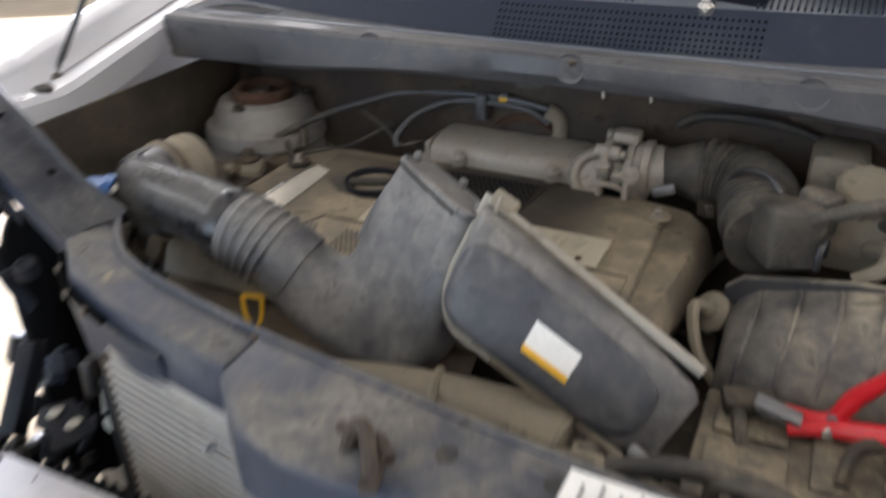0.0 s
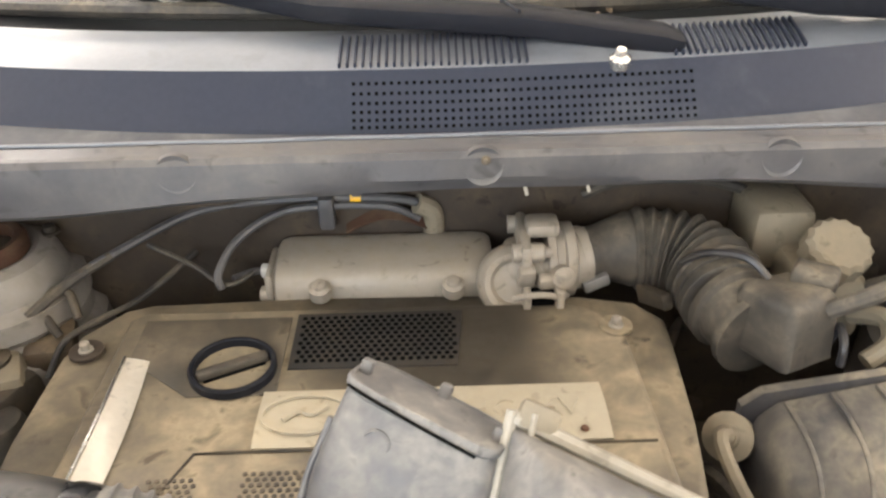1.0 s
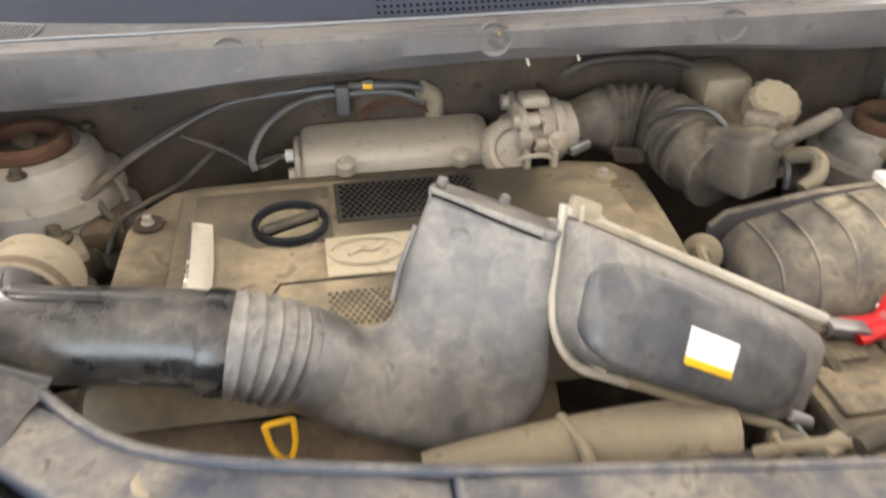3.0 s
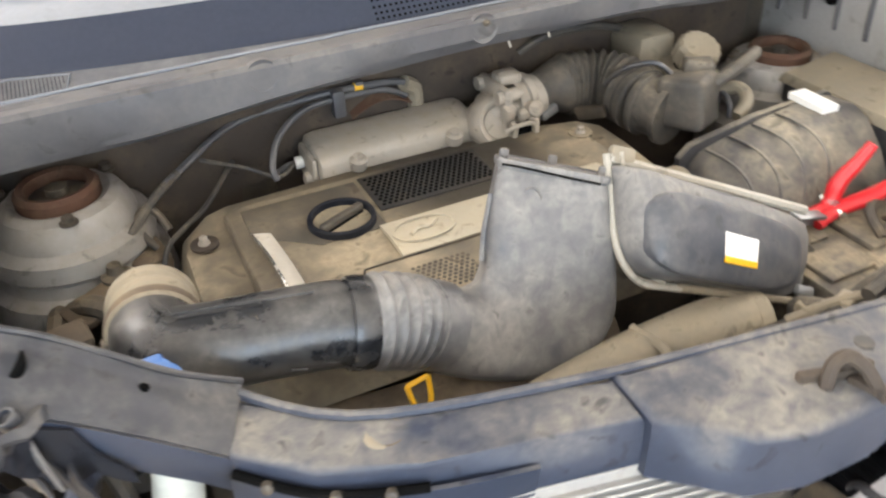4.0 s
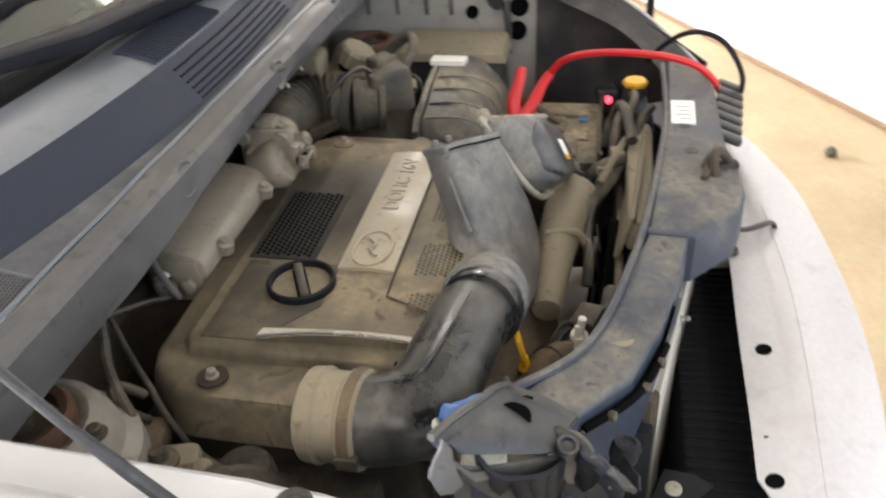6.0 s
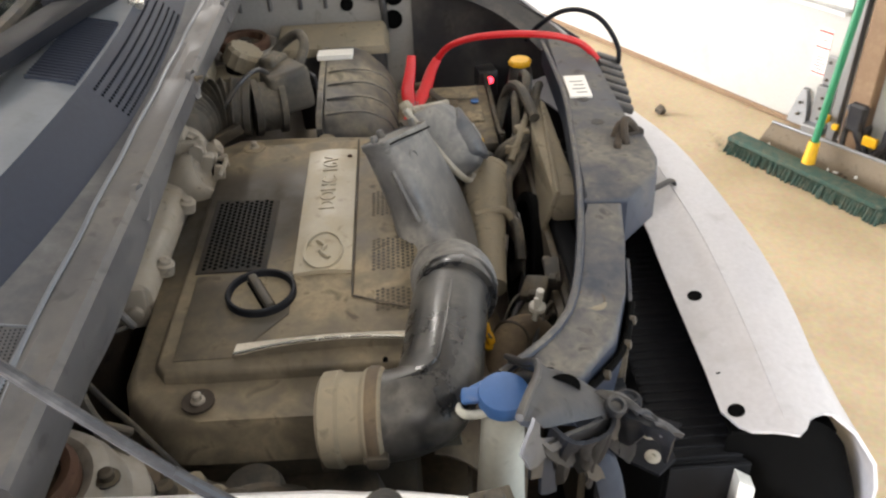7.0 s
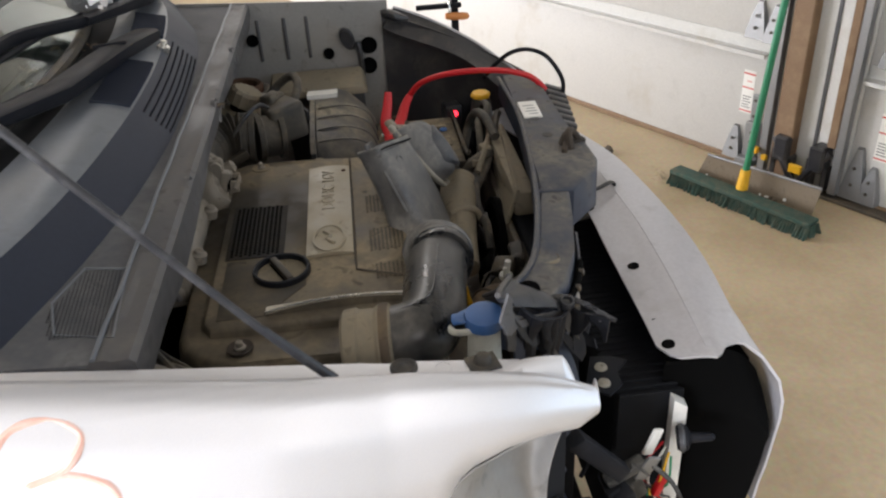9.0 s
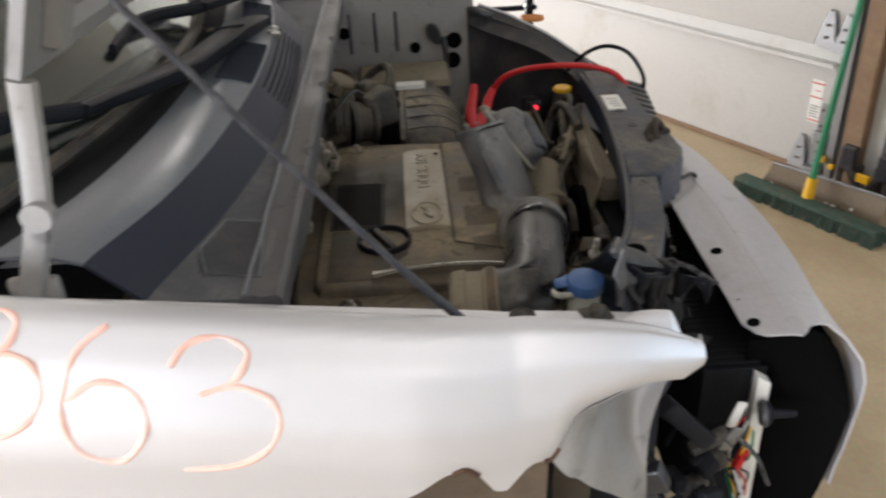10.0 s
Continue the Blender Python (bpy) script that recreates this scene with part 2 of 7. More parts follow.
def car_paint():
    m, nt, b = nodes_of("silver_car_paint")
    n, k = nt.nodes, nt.links
    tc = n.new("ShaderNodeTexCoord")
    fl = n.new("ShaderNodeTexNoise")
    fl.inputs["Scale"].default_value, fl.inputs["Detail"].default_value = 900, 2
    dirt = n.new("ShaderNodeTexNoise")
    dirt.inputs["Scale"].default_value, dirt.inputs["Detail"].default_value = 5, 7
    k.new(tc.outputs["Object"], fl.inputs["Vector"])
    k.new(tc.outputs["Object"], dirt.inputs["Vector"])
    mix = n.new("ShaderNodeMix")
    mix.data_type = "RGBA"
    mix.inputs["A"].default_value, mix.inputs["B"].default_value = (0.64, 0.64, 0.665, 1), (0.72, 0.72, 0.74, 1)
    k.new(fl.outputs["Fac"], mix.inputs["Factor"])
    k.new(mix.outputs["Result"], b.inputs["Base Color"])
    ro = n.new("ShaderNodeMapRange")
    ro.inputs["To Min"].default_value, ro.inputs["To Max"].default_value = 0.40, 0.52
    k.new(dirt.outputs["Fac"], ro.inputs["Value"])
    k.new(ro.outputs[0], b.inputs["Roughness"])
    b.inputs["Metallic"].default_value = 0.58
    b.inputs["Coat Weight"].default_value, b.inputs["Coat Roughness"].default_value = 0.18, 0.30
    return m


M_PAINT = car_paint()


def concrete():
    m, nt, b = nodes_of("tan_concrete_floor")
    n, k = nt.nodes, nt.links
    tc = n.new("ShaderNodeTexCoord")
    a = n.new("ShaderNodeTexNoise")
    a.inputs["Scale"].default_value, a.inputs["Detail"].default_value, a.inputs["Roughness"].default_value = 1.6, 8, 0.65
    f = n.new("ShaderNodeTexNoise")
    f.inputs["Scale"].default_value, f.inputs["Detail"].default_value = 60, 5
    for t in (a, f):
        k.new(tc.outputs["Object"], t.inputs["Vector"])
    r = n.new("ShaderNodeValToRGB")
    r.color_ramp.elements[0].color, r.color_ramp.elements[0].position = (0.41, 0.315, 0.188, 1), 0.30
    r.color_ramp.elements[1].color, r.color_ramp.elements[1].position = (0.59, 0.475, 0.310, 1), 0.72
    k.new(a.outputs["Fac"], r.inputs["Fac"])
    mx = n.new("ShaderNodeMix")
    mx.data_type, mx.blend_type = "RGBA", "MULTIPLY"
    mx.inputs["Factor"].default_value = 0.35
    k.new(r.outputs["Color"], mx.inputs["A"])
    k.new(f.outputs["Color"], mx.inputs["B"])
    k.new(mx.outputs["Result"], b.inputs["Base Color"])
    b.inputs["Roughness"].default_value = 0.55
    bu = n.new("ShaderNodeBump")
    bu.inputs["Strength"].default_value, bu.inputs["Distance"].default_value = 0.15, 0.004
    k.new(f.outputs["Fac"], bu.inputs["Height"])
    k.new(bu.outputs[0], b.inputs["Normal"])
    return m


M_FLOOR = concrete()


def emitter(name, colour, strength):
    m, nt, b = nodes_of(name)
    b.inputs["Base Color"].default_value = (*colour, 1)
    b.inputs["Emission Color"].default_value = (*colour, 1)
    b.inputs["Emission Strength"].default_value = strength
    return m


M_REDGLOW = emitter("red_glow", (1.0, 0.03, 0.05), 5)
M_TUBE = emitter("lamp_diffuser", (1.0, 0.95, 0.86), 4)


def glass():
    m, nt, b = nodes_of("tinted_glass")
    b.inputs["Base Color"].default_value = (0.62, 0.72, 0.66, 1)
    b.inputs["Roughness"].default_value, b.inputs["IOR"].default_value = 0.03, 1.5
    b.inputs["Transmission Weight"].default_value = 1.0
    b.inputs["Specular IOR Level"].default_value = 0.2
    return m


M_GLASS = glass()

# ---------------------------------------------------------------- shapes
BASE = {}


def finish(bm, name, sharp=32):
    bmesh.ops.remove_doubles(bm, verts=bm.verts, dist=1e-5)
    bmesh.ops.recalc_face_normals(bm, faces=bm.faces)
    for e in bm.edges:
        e.smooth = not (len(e.link_faces) == 2 and e.calc_face_angle(0) > radians(sharp))
    for f in bm.faces:
        f.smooth = True
    me = bpy.data.meshes.new(name)
    bm.to_mesh(me)
    bm.free()
    return me


def thing(name, base, label, category, group="", kind=""):
    ob = new(name)
    ob.empty_display_size = 0.05
    ob.location = base
    BASE[ob] = Vector(base)
    return tagged(ob, label, category, group, kind)


def part(name, bm, material, parent, label="", sharp=32):
    """Links one mesh, modelled in world places, under a thing or a part."""
    me = bm if isinstance(bm, bpy.types.Mesh) else finish(bm, name, sharp)
    if not me.materials:
        me.materials.append(material)
    ob = new(name, me)
    ob.parent = parent
    ob.location = -BASE[parent] if parent in BASE else (0, 0, 0)
    return tagged(ob, label)


def solo(name, bm, material, label, category, kind="", group="", sharp=32):
    me = finish(bm, name, sharp)
    me.materials.append(material)
    return tagged(new(name, me), label, category, group, kind)


def merge(*bms):
    out = bmesh.new()
    for b in bms:
        me = bpy.data.meshes.new("tmp")
        b.to_mesh(me)
        b.free()
        out.from_mesh(me)
        bpy.data.meshes.remove(me)
    return out


def box(x0, x1, y0, y1, z0, z1, bev=0.004, seg=2):
    bm = bmesh.new()
    bmesh.ops.create_cube(bm, size=1)
    for v in bm.verts:
        v.co = Vector(((x0 + x1) / 2 + v.co.x * (x1 - x0), (y0 + y1) / 2 + v.co.y * (y1 - y0), (z0 + z1) / 2 + v.co.z * (z1 - z0)))
    if bev:
        bmesh.ops.bevel(bm, geom=bm.edges[:], offset=bev, segments=seg, affect="EDGES", profile=0.5)
    return bm


def axes(e1, e2):
    a = Vector(e1).normalized()
    c = a.cross(Vector(e2)).normalized()
    return Matrix((a, c.cross(a), c)).transposed()


def obox(centre, size, e1=(1, 0, 0), e2=(0, 1, 0), bev=0.003, seg=2):
    bm = box(-size[0] / 2, size[0] / 2, -size[1] / 2, size[1] / 2, -size[2] / 2, size[2] / 2, bev, seg)
    bm.transform(Matrix.Translation(centre) @ axes(e1, e2).to_4x4())
    return bm


def wbox(s0, s1, d0, d1, z0, z1, bev=0.004, seg=1):
    bm = box(s0, s1, d0, d1, z0, z1, bev, seg)
    bm.transform(Matrix.Translation(W0) @ Matrix((WU, WN, Vector((0, 0, 1)))).transposed().to_4x4())
    return bm


def slab(poly, z0, z1, bev=0.004, seg=2, inset=0.0):
    """A plate with the outline poly; inset: by how much its top is drawn in."""
    bm = bmesh.new()
    c = Vector((sum(p[0] for p in poly) / len(poly), sum(p[1] for p in poly) / len(poly)))
    lo = [bm.verts.new((p[0], p[1], z0)) for p in poly]
    hi = []
    for p in poly:
        d = Vector((p[0], p[1])) - c
        q = c + d * max(0.0, 1 - inset / max(d.length, 1e-6))
        hi.append(bm.verts.new((q.x, q.y, z1(q.x, q.y) if callable(z1) else z1)))
    n = len(poly)
    bm.faces.new(lo[::-1])
    top = bm.faces.new(hi)
    for i in range(n):
        bm.faces.new((lo[i], lo[(i + 1) % n], hi[(i + 1) % n], hi[i]))
    if bev:
        bmesh.ops.bevel(bm, geom=list(top.edges), offset=bev, segments=seg, affect="EDGES", profile=0.5)
    return bm


def smooth_line(pts, n=8):
    pts = [Vector(p) for p in pts]
    out = []
    for i in range(len(pts) - 1):
        p0, p1, p2, p3 = pts[max(i - 1, 0)], pts[i], pts[i + 1], pts[min(i + 2, len(pts) - 1)]
        for j in range(n):
            t = j / n
            out.append(0.5 * (2 * p1 + (p2 - p0) * t + (2 * p0 - 5 * p1 + 4 * p2 - p3) * t * t + (3 * p1 - p0 - 3 * p2 + p3) * t ** 3))
    return out + [pts[-1]]


def tube(pts, r, seg=12, n=8, caps=True, flat=1.0):
    """A pipe along the points; r: a radius, or a function of how far along it is."""
    line = smooth_line(pts, n) if n > 1 else [Vector(p) for p in pts]
    bm = bmesh.new()
    rings, side = [], None
    for i, p in enumerate(line):
        d = (line[min(i + 1, len(line) - 1)] - line[max(i - 1, 0)]).normalized()
        if side is None:
            side = d.cross(Vector((0, 0, 1)) if abs(d.z) < 0.9 else Vector((1, 0, 0))).normalized()
        side = (side - d * side.dot(d)).normalized()
        other = d.cross(side)
        rr = r(i / (len(line) - 1)) if callable(r) else r
        rings.append([bm.verts.new(p + (side * math.cos(a) + other * math.sin(a) * flat) * rr) for a in (2 * math.pi * j / seg for j in range(seg))])
    for a, b in zip(rings, rings[1:]):
        for j in range(seg):
            bm.faces.new((a[j], a[(j + 1) % seg], b[(j + 1) % seg], b[j]))
    if caps:
        bm.faces.new(rings[0][::-1])
        bm.faces.new(rings[-1])
    return bm


def loft(rings, caps=True):
    bm = bmesh.new()
    vs = [[bm.verts.new(p) for p in ring] for ring in rings]
    n = len(vs[0])
    for a, b in zip(vs, vs[1:]):
        for j in range(n):
            bm.faces.new((a[j], a[(j + 1) % n], b[(j + 1) % n], b[j]))
    if caps:
        bm.faces.new(vs[0][::-1])
        bm.faces.new(vs[-1])
    return bm


def ring(centre, ex, ey, a, b, seg=24, power=2.0):
    """A closed rounded outline; power 2 is an ellipse, more is boxier."""
    ex, ey, c = Vector(ex).normalized(), Vector(ey).normalized(), Vector(centre)
    out = []
    for j in range(seg):
        t = 2 * math.pi * j / seg
        x, y = math.cos(t), math.sin(t)
        out.append(c + ex * (a * math.copysign(abs(x) ** (2 / power), x)) + ey * (b * math.copysign(abs(y) ** (2 / power), y)))
    return out


def lathe(profile, origin, axis=(0, 0, 1), seg=28):
    z = Vector(axis).normalized()
    x = z.orthogonal().normalized()
    y = z.cross(x)
    o = Vector(origin)
    bm = bmesh.new()
    rings = []
    for r, h in profile:
        rings.append([bm.verts.new(o + z * h + (x * math.cos(t) + y * math.sin(t)) * max(r, 1e-4)) for t in (2 * math.pi * j / seg for j in range(seg))])
    for a, b in zip(rings, rings[1:]):
        for j in range(seg):
            bm.faces.new((a[j], a[(j + 1) % seg], b[(j + 1) % seg], b[j]))
    bm.faces.new(rings[0][::-1])
    bm.faces.new(rings[-1])
    return bm


def sheet(fn, nu, nv, thick):
    """A curved plate: fn(u, v) gives its places for u, v from 0 to 1."""
    P = [[Vector(fn(i / nu, j / nv)) for j in range(nv + 1)] for i in range(nu + 1)]
    bm = bmesh.new()
    top, low = [], []
    for i in range(nu + 1):
        ta, la = [], []
        for j in range(nv + 1):
            du = P[min(i + 1, nu)][j] - P[max(i - 1, 0)][j]
            dv = P[i][min(j + 1, nv)] - P[i][max(j - 1, 0)]
            nrm = du.cross(dv)
            nrm = nrm.normalized() if nrm.length > 1e-12 else Vector((0, 0, 1))
            ta.append(bm.verts.new(P[i][j]))
            la.append(bm.verts.new(P[i][j] - nrm * thick))
        top.append(ta)
        low.append(la)
    for i in range(nu):
        for j in range(nv):
            bm.faces.new((top[i][j], top[i + 1][j], top[i + 1][j + 1], top[i][j + 1]))
            bm.faces.new((low[i][j], low[i][j + 1], low[i + 1][j + 1], low[i + 1][j]))
    for i in range(nu):
        bm.faces.new((top[i][0], low[i][0], low[i + 1][0], top[i + 1][0]))
        bm.faces.new((top[i][nv], top[i + 1][nv], low[i + 1][nv], low[i][nv]))
    for j in range(nv):
        bm.faces.new((top[0][j], top[0][j + 1], low[0][j + 1], low[0][j]))
        bm.faces.new((top[nu][j], low[nu][j], low[nu][j + 1], top[nu][j + 1]))
    return bm


def curve_at(pairs, x):
    """Reads a value off a smooth-enough line of (x, value) pairs."""
    xs, ys = zip(*sorted(pairs))
    return float(np.interp(x, xs, ys))


def dots(places, r, normal, depth=0.0015, seg=6):
    """Small punched holes that share one mesh."""
    bm = bmesh.new()
    z = Vector(normal).normalized()
    x = z.orthogonal().normalized()
    y = z.cross(x)
    for p in places:
        p = Vector(p)
        a = [bm.verts.new(p + (x * math.cos(t) + y * math.sin(t)) * r) for t in (2 * math.pi * j / seg for j in range(seg))]
        b = [bm.verts.new(v.co + z * depth) for v in a]
        for j in range(seg):
            bm.faces.new((a[j], a[(j + 1) % seg], b[(j + 1) % seg], b[j]))
        bm.faces.new(b)
    return bm


def bolt(centre, axis=(0, 0, 1), r=0.008, washer=0.013):
    return lathe([(washer, 0), (washer, 0.002), (r, 0.003), (r, 0.009), (r * 0.7, 0.0105), (0.0005, 0.0105)], centre, axis, 12)


def words(text, size, material, name, parent, place, e1, e2, depth=0.0012):
    """Raised lettering, as a mesh of its own."""
    cu = bpy.data.curves.new(name, "FONT")
    cu.body, cu.size, cu.extrude, cu.align_x, cu.align_y = text, size, depth, "LEFT", "CENTER"
    tmp = bpy.data.objects.new(name, cu)
    scene.collection.objects.link(tmp)
    me = bpy.data.meshes.new_from_object(tmp.evaluated_get(bpy.context.evaluated_depsgraph_get()))
    bpy.data.objects.remove(tmp)
    me.transform(Matrix.Translation(place) @ axes(e1, e2).to_4x4())
    me.materials.clear()
    me.materials.append(material)
    return part(name, me, material, parent)

# ---------------------------------------------------------------- the garage
bm = bmesh.new()
bmesh.ops.create_grid(bm, x_segments=8, y_segments=8, size=40)
solo("ground", bm, M_FLOOR, "worn tan concrete garage floor with stains", "floor", "structure")

ROOM_S0, ROOM_S1, ROOM_D1, ROOM_H = -4.0, 7.4, 7.6, 3.0


def wall(name, bm, label):
    return solo(name, bm, M_TRIM, label, "wall", "structure")


# South, north and east walls have gaps added for the fill lights.
wall("wall_south", merge(wbox(ROOM_S0, -2.3, -0.2, 0, 0, ROOM_H), wbox(-2.3, 6.3, -0.2, 0, 2.42, ROOM_H), wbox(6.3, ROOM_S1, -0.2, 0, 0, ROOM_H)), "plain white garage wall above and beside the bay doors")
wall("wall_north", merge(wbox(ROOM_S0, 0.5, ROOM_D1, ROOM_D1 + 0.2, 0, ROOM_H), wbox(0.5, 5.3, ROOM_D1, ROOM_D1 + 0.2, 2.4, ROOM_H), wbox(5.3, ROOM_S1, ROOM_D1, ROOM_D1 + 0.2, 0, ROOM_H)), "plain white unseen rear wall with an added opening")
wall("wall_east", merge(wbox(ROOM_S0 - 0.2, ROOM_S0, -0.2, 2.1, 0, ROOM_H), wbox(ROOM_S0 - 0.2, ROOM_S0, 2.1, 6.5, 2.42, ROOM_H), wbox(ROOM_S0 - 0.2, ROOM_S0, 6.5, ROOM_D1 + 0.2, 0, ROOM_H)), "plain white unseen side wall added round the room")
wall("wall_west", wbox(ROOM_S1, ROOM_S1 + 0.2, -0.2, ROOM_D1 + 0.2, 0, ROOM_H), "plain white unseen side wall added round the room")
# Unseen ceiling; its tone sets how much light bounces into the room.
solo("ceiling", wbox(ROOM_S0 - 0.2, ROOM_S1 + 0.2, -0.2, ROOM_D1 + 0.2, ROOM_H, ROOM_H + 0.2), M_CEILING, "plain unseen ceiling, added to bounce light", "ceiling", "structure")

# Unseen strip lamps added under the ceiling to light the room.
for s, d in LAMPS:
    lamp = thing("added_ceiling_lamp", wp(s, d, ROOM_H), "long white strip lamp added out of view under the ceiling", "lamp", "ceiling lamps")
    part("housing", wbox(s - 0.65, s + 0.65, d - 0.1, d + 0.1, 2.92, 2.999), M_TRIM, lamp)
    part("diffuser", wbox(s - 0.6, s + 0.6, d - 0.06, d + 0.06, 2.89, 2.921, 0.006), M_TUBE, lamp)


def bay_door(name, s0, s1, label):
    door = tagged(thing(name, wp((s0 + s1) / 2, 0, 0), label, "garage door", kind="structure"))
    z = 0.012
    for h in (0.472, 0.48, 0.48, 0.48, 0.48):
        part("panel", wbox(s0, s1, -0.055, -0.012, z, z + h - 0.004, 0.006, 2), M_DOOR, door)
        z += h
    part("bottom_seal", wbox(s0, s1, -0.06, -0.004, 0.0, 0.022, 0.004), M_WOOD, door, "dirty brown rubber bottom seal")
    z = 0.012 + 0.472
    for i in range(4):
        # stiffening rail with a lipped profile over each joint
        part("rail", merge(wbox(s0 + 0.01, s1 - 0.03, -0.012, 0.030, z - 0.018, z - 0.012, 0.001), wbox(s0 + 0.01, s1 - 0.03, -0.012, -0.006, z - 0.018, z + 0.034, 0.001),
                           wbox(s0 + 0.01, s1 - 0.03, 0.024, 0.030, z - 0.030, z - 0.012, 0.001)), M_TRIM, door, "grimy off-white steel stiffening rail")
        z += 0.48
    return door


DOOR1 = bay_door("door_1", -2.3, 1.10, "closed white sectional garage door with grimy rails")
DOOR2 = bay_door("door_2", 1.445, 3.5, "closed white sectional garage door beside the post")


def gusset(s, z, w, h, door, flip=1):
    """A pressed hinge leaf: wide foot, pointed top, standing proud."""
    prof = [(-w / 2, 0), (w / 2, 0), (w / 2, h * 0.15), (w * 0.28, h * 0.7), (w * 0.12, h), (-w * 0.12, h), (-w * 0.28, h * 0.7), (-w / 2, h * 0.15)]
    bm = bmesh.new()
    a = [bm.verts.new(wp(s + p[0], -0.010, z + p[1])) for p in prof]
    b = [bm.verts.new(wp(s + p[0] * 0.86, 0.004 + 0.016 * (1 - p[1] / h), z + p[1] * 0.97)) for p in prof]
    bm.faces.new(a[::-1])
    bm.faces.new(b)
    for i in range(8):
        bm.faces.new((a[i], a[(i + 1) % 8], b[(i + 1) % 8], b[i]))
    leaf = part("hinge", bm, M_STEEL, door, "galvanised steel door hinge")
    for zz in (0.3, 0.62):
        part("rivet", lathe([(0.006, 0), (0.006, 0.003), (0.002, 0.005)], wp(s, 0.012 + 0.012 * (1 - zz), z + h * zz), WN, 10), M_DARK, leaf)
    return leaf


gusset(0.972, 0.022, 0.085, 0.135, DOOR1)
gusset(1.005, 0.520, 0.095, 0.14, DOOR1)
gusset(1.075, 0.515, 0.075, 0.14, DOOR1)
gusset(1.545, 0.02, 0.085, 0.14, DOOR2)
gusset(1.485, 0.02, 0.095, 0.20, DOOR2)
gusset(1.53, 0.52, 0.1, 0.14, DOOR2)
for s0, door in ((1.045, DOOR1),):
    plate = part("roller_bracket", merge(wbox(s0 - 0.025, s0 + 0.035, -0.012, 0.012, 0.02, 0.19, 0.003), wbox(s0 - 0.018, s0 + 0.028, -0.012, 0.004, 0.19, 0.305, 0.008), wbox(s0 - 0.03, s0 + 0.045, -0.012, 0.05, 0.018, 0.05, 0.004)), M_STEEL, door, "galvanised bottom roller bracket")
    for dz in (0.07, 0.11, 0.15, 0.215, 0.28):
        part("screw", lathe([(0.006, 0), (0.006, 0.004), (0.002, 0.006)], wp(s0 + 0.006 * (1 if dz < 0.16 else 0), 0.012 if dz < 0.19 else 0.004, dz), WN, 8), M_DARK, plate)


def warning_sticker(s, z0, z1, door):
    st = part("warning_sticker", wbox(s - 0.026, s + 0.026, -0.0135, -0.0105, z0, z1, 0), M_LABEL, door, "white sticker with red bands")
    part("red_band", wbox(s - 0.026, s + 0.026, -0.0115, -0.0095, z1 - 0.016, z1 - 0.010, 0), M_REDINK, st)
    part("red_band", wbox(s - 0.026, s + 0.026, -0.0115, -0.0095, z1 - 0.072, z1 - 0.067, 0), M_REDINK, st)
    part("red_band", wbox(s - 0.026, s + 0.026, -0.0115, -0.0095, z0 + 0.006, z0 + 0.011, 0), M_REDINK, st)
    part("mark", wbox(s - 0.008, s + 0.014, -0.0115, -0.0095, z1 - 0.044, z1 - 0.041, 0), M_REDINK, st)
    for i in range(5):
        part("print", wbox(s - 0.020, s + 0.018 - 0.006 * (i % 2), -0.0115, -0.0095, z0 + 0.022 + i * 0.011, z0 + 0.025 + i * 0.011, 0), M_INK, st)


warning_sticker(0.995, 0.213, 0.385, DOOR1)
warning_sticker(1.555, 0.185, 0.36, DOOR2)

post = thing("door_post", wp(1.27, 0, 0), "door post of white trim, brown timber and steel tracks", "post", kind="structure")
part("trim", wbox(1.10, 1.445, -0.12, -0.004, 0, 2.42), M_TRIM, post)
part("timber", wbox(1.165, 1.245, -0.004, 0.045, 0, 2.42, 0.005), M_WOOD, post, "brown weathered timber batten")
part("timber", wbox(1.378, 1.412, -0.004, 0.04, 0.20, 2.42, 0.004), M_WOOD, post, "brown weathered timber batten")
for s in (1.118, 1.418):
    part("track", merge(wbox(s, s + 0.030, 0.046, 0.050, 0.03, 2.4, 0.001), wbox(s, s + 0.004, 0.005, 0.05, 0.03, 2.4, 0.001), wbox(s + 0.026, s + 0.030, 0.02, 0.05, 0.03, 2.4, 0.001)), M_STEEL, post, "galvanised steel roller track")
part("groove", wbox(1.305, 1.318, -0.004, 0.001, 0, 2.42, 0.0), M_RAIL, post)


def sensor(s, flip, label):
    sb = part("sensor_bracket", merge(wbox(s - 0.03, s + 0.03, 0.0, 0.07, 0.10, 0.20, 0.008), wbox(s - 0.045, s - 0.02, 0.0, 0.05, 0.0, 0.14, 0.006), wbox(s + 0.02, s + 0.04, 0.0, 0.05, 0.02, 0.12, 0.006),
              tube([wp(s - 0.04 * flip, 0.04, 0.18), wp(s + 0.02 * flip, 0.06, 0.10), wp(s + 0.06 * flip, 0.05, 0.03)], 0.014, 8, 4)), M_BLACK, post, label)
    return sb


sb = sensor(1.215, 1, "black bracket on the post foot")
part("tag", wbox(1.10, 1.125, 0.055, 0.075, 0.10, 0.125, 0.002), M_YELLOW, sb, "yellow tag")
part("tag", wbox(1.150, 1.172, 0.070, 0.085, 0.09, 0.11, 0.002), M_YELLOW, sb, "yellow tag")
sb = sensor(1.36, -1, "black bracket on the post foot")
part("tag", wbox(1.265, 1.315, 0.06, 0.075, 0.075, 0.108, 0.002), M_YELLOW, sb, "yellow warning tag")
solo("drain_strip", wbox(1.10, 3.5, -0.06, 0.05, 0.0, 0.012, 0.004), M_DARK, "dark dirty sill strip at the door foot", "sill", "structure")

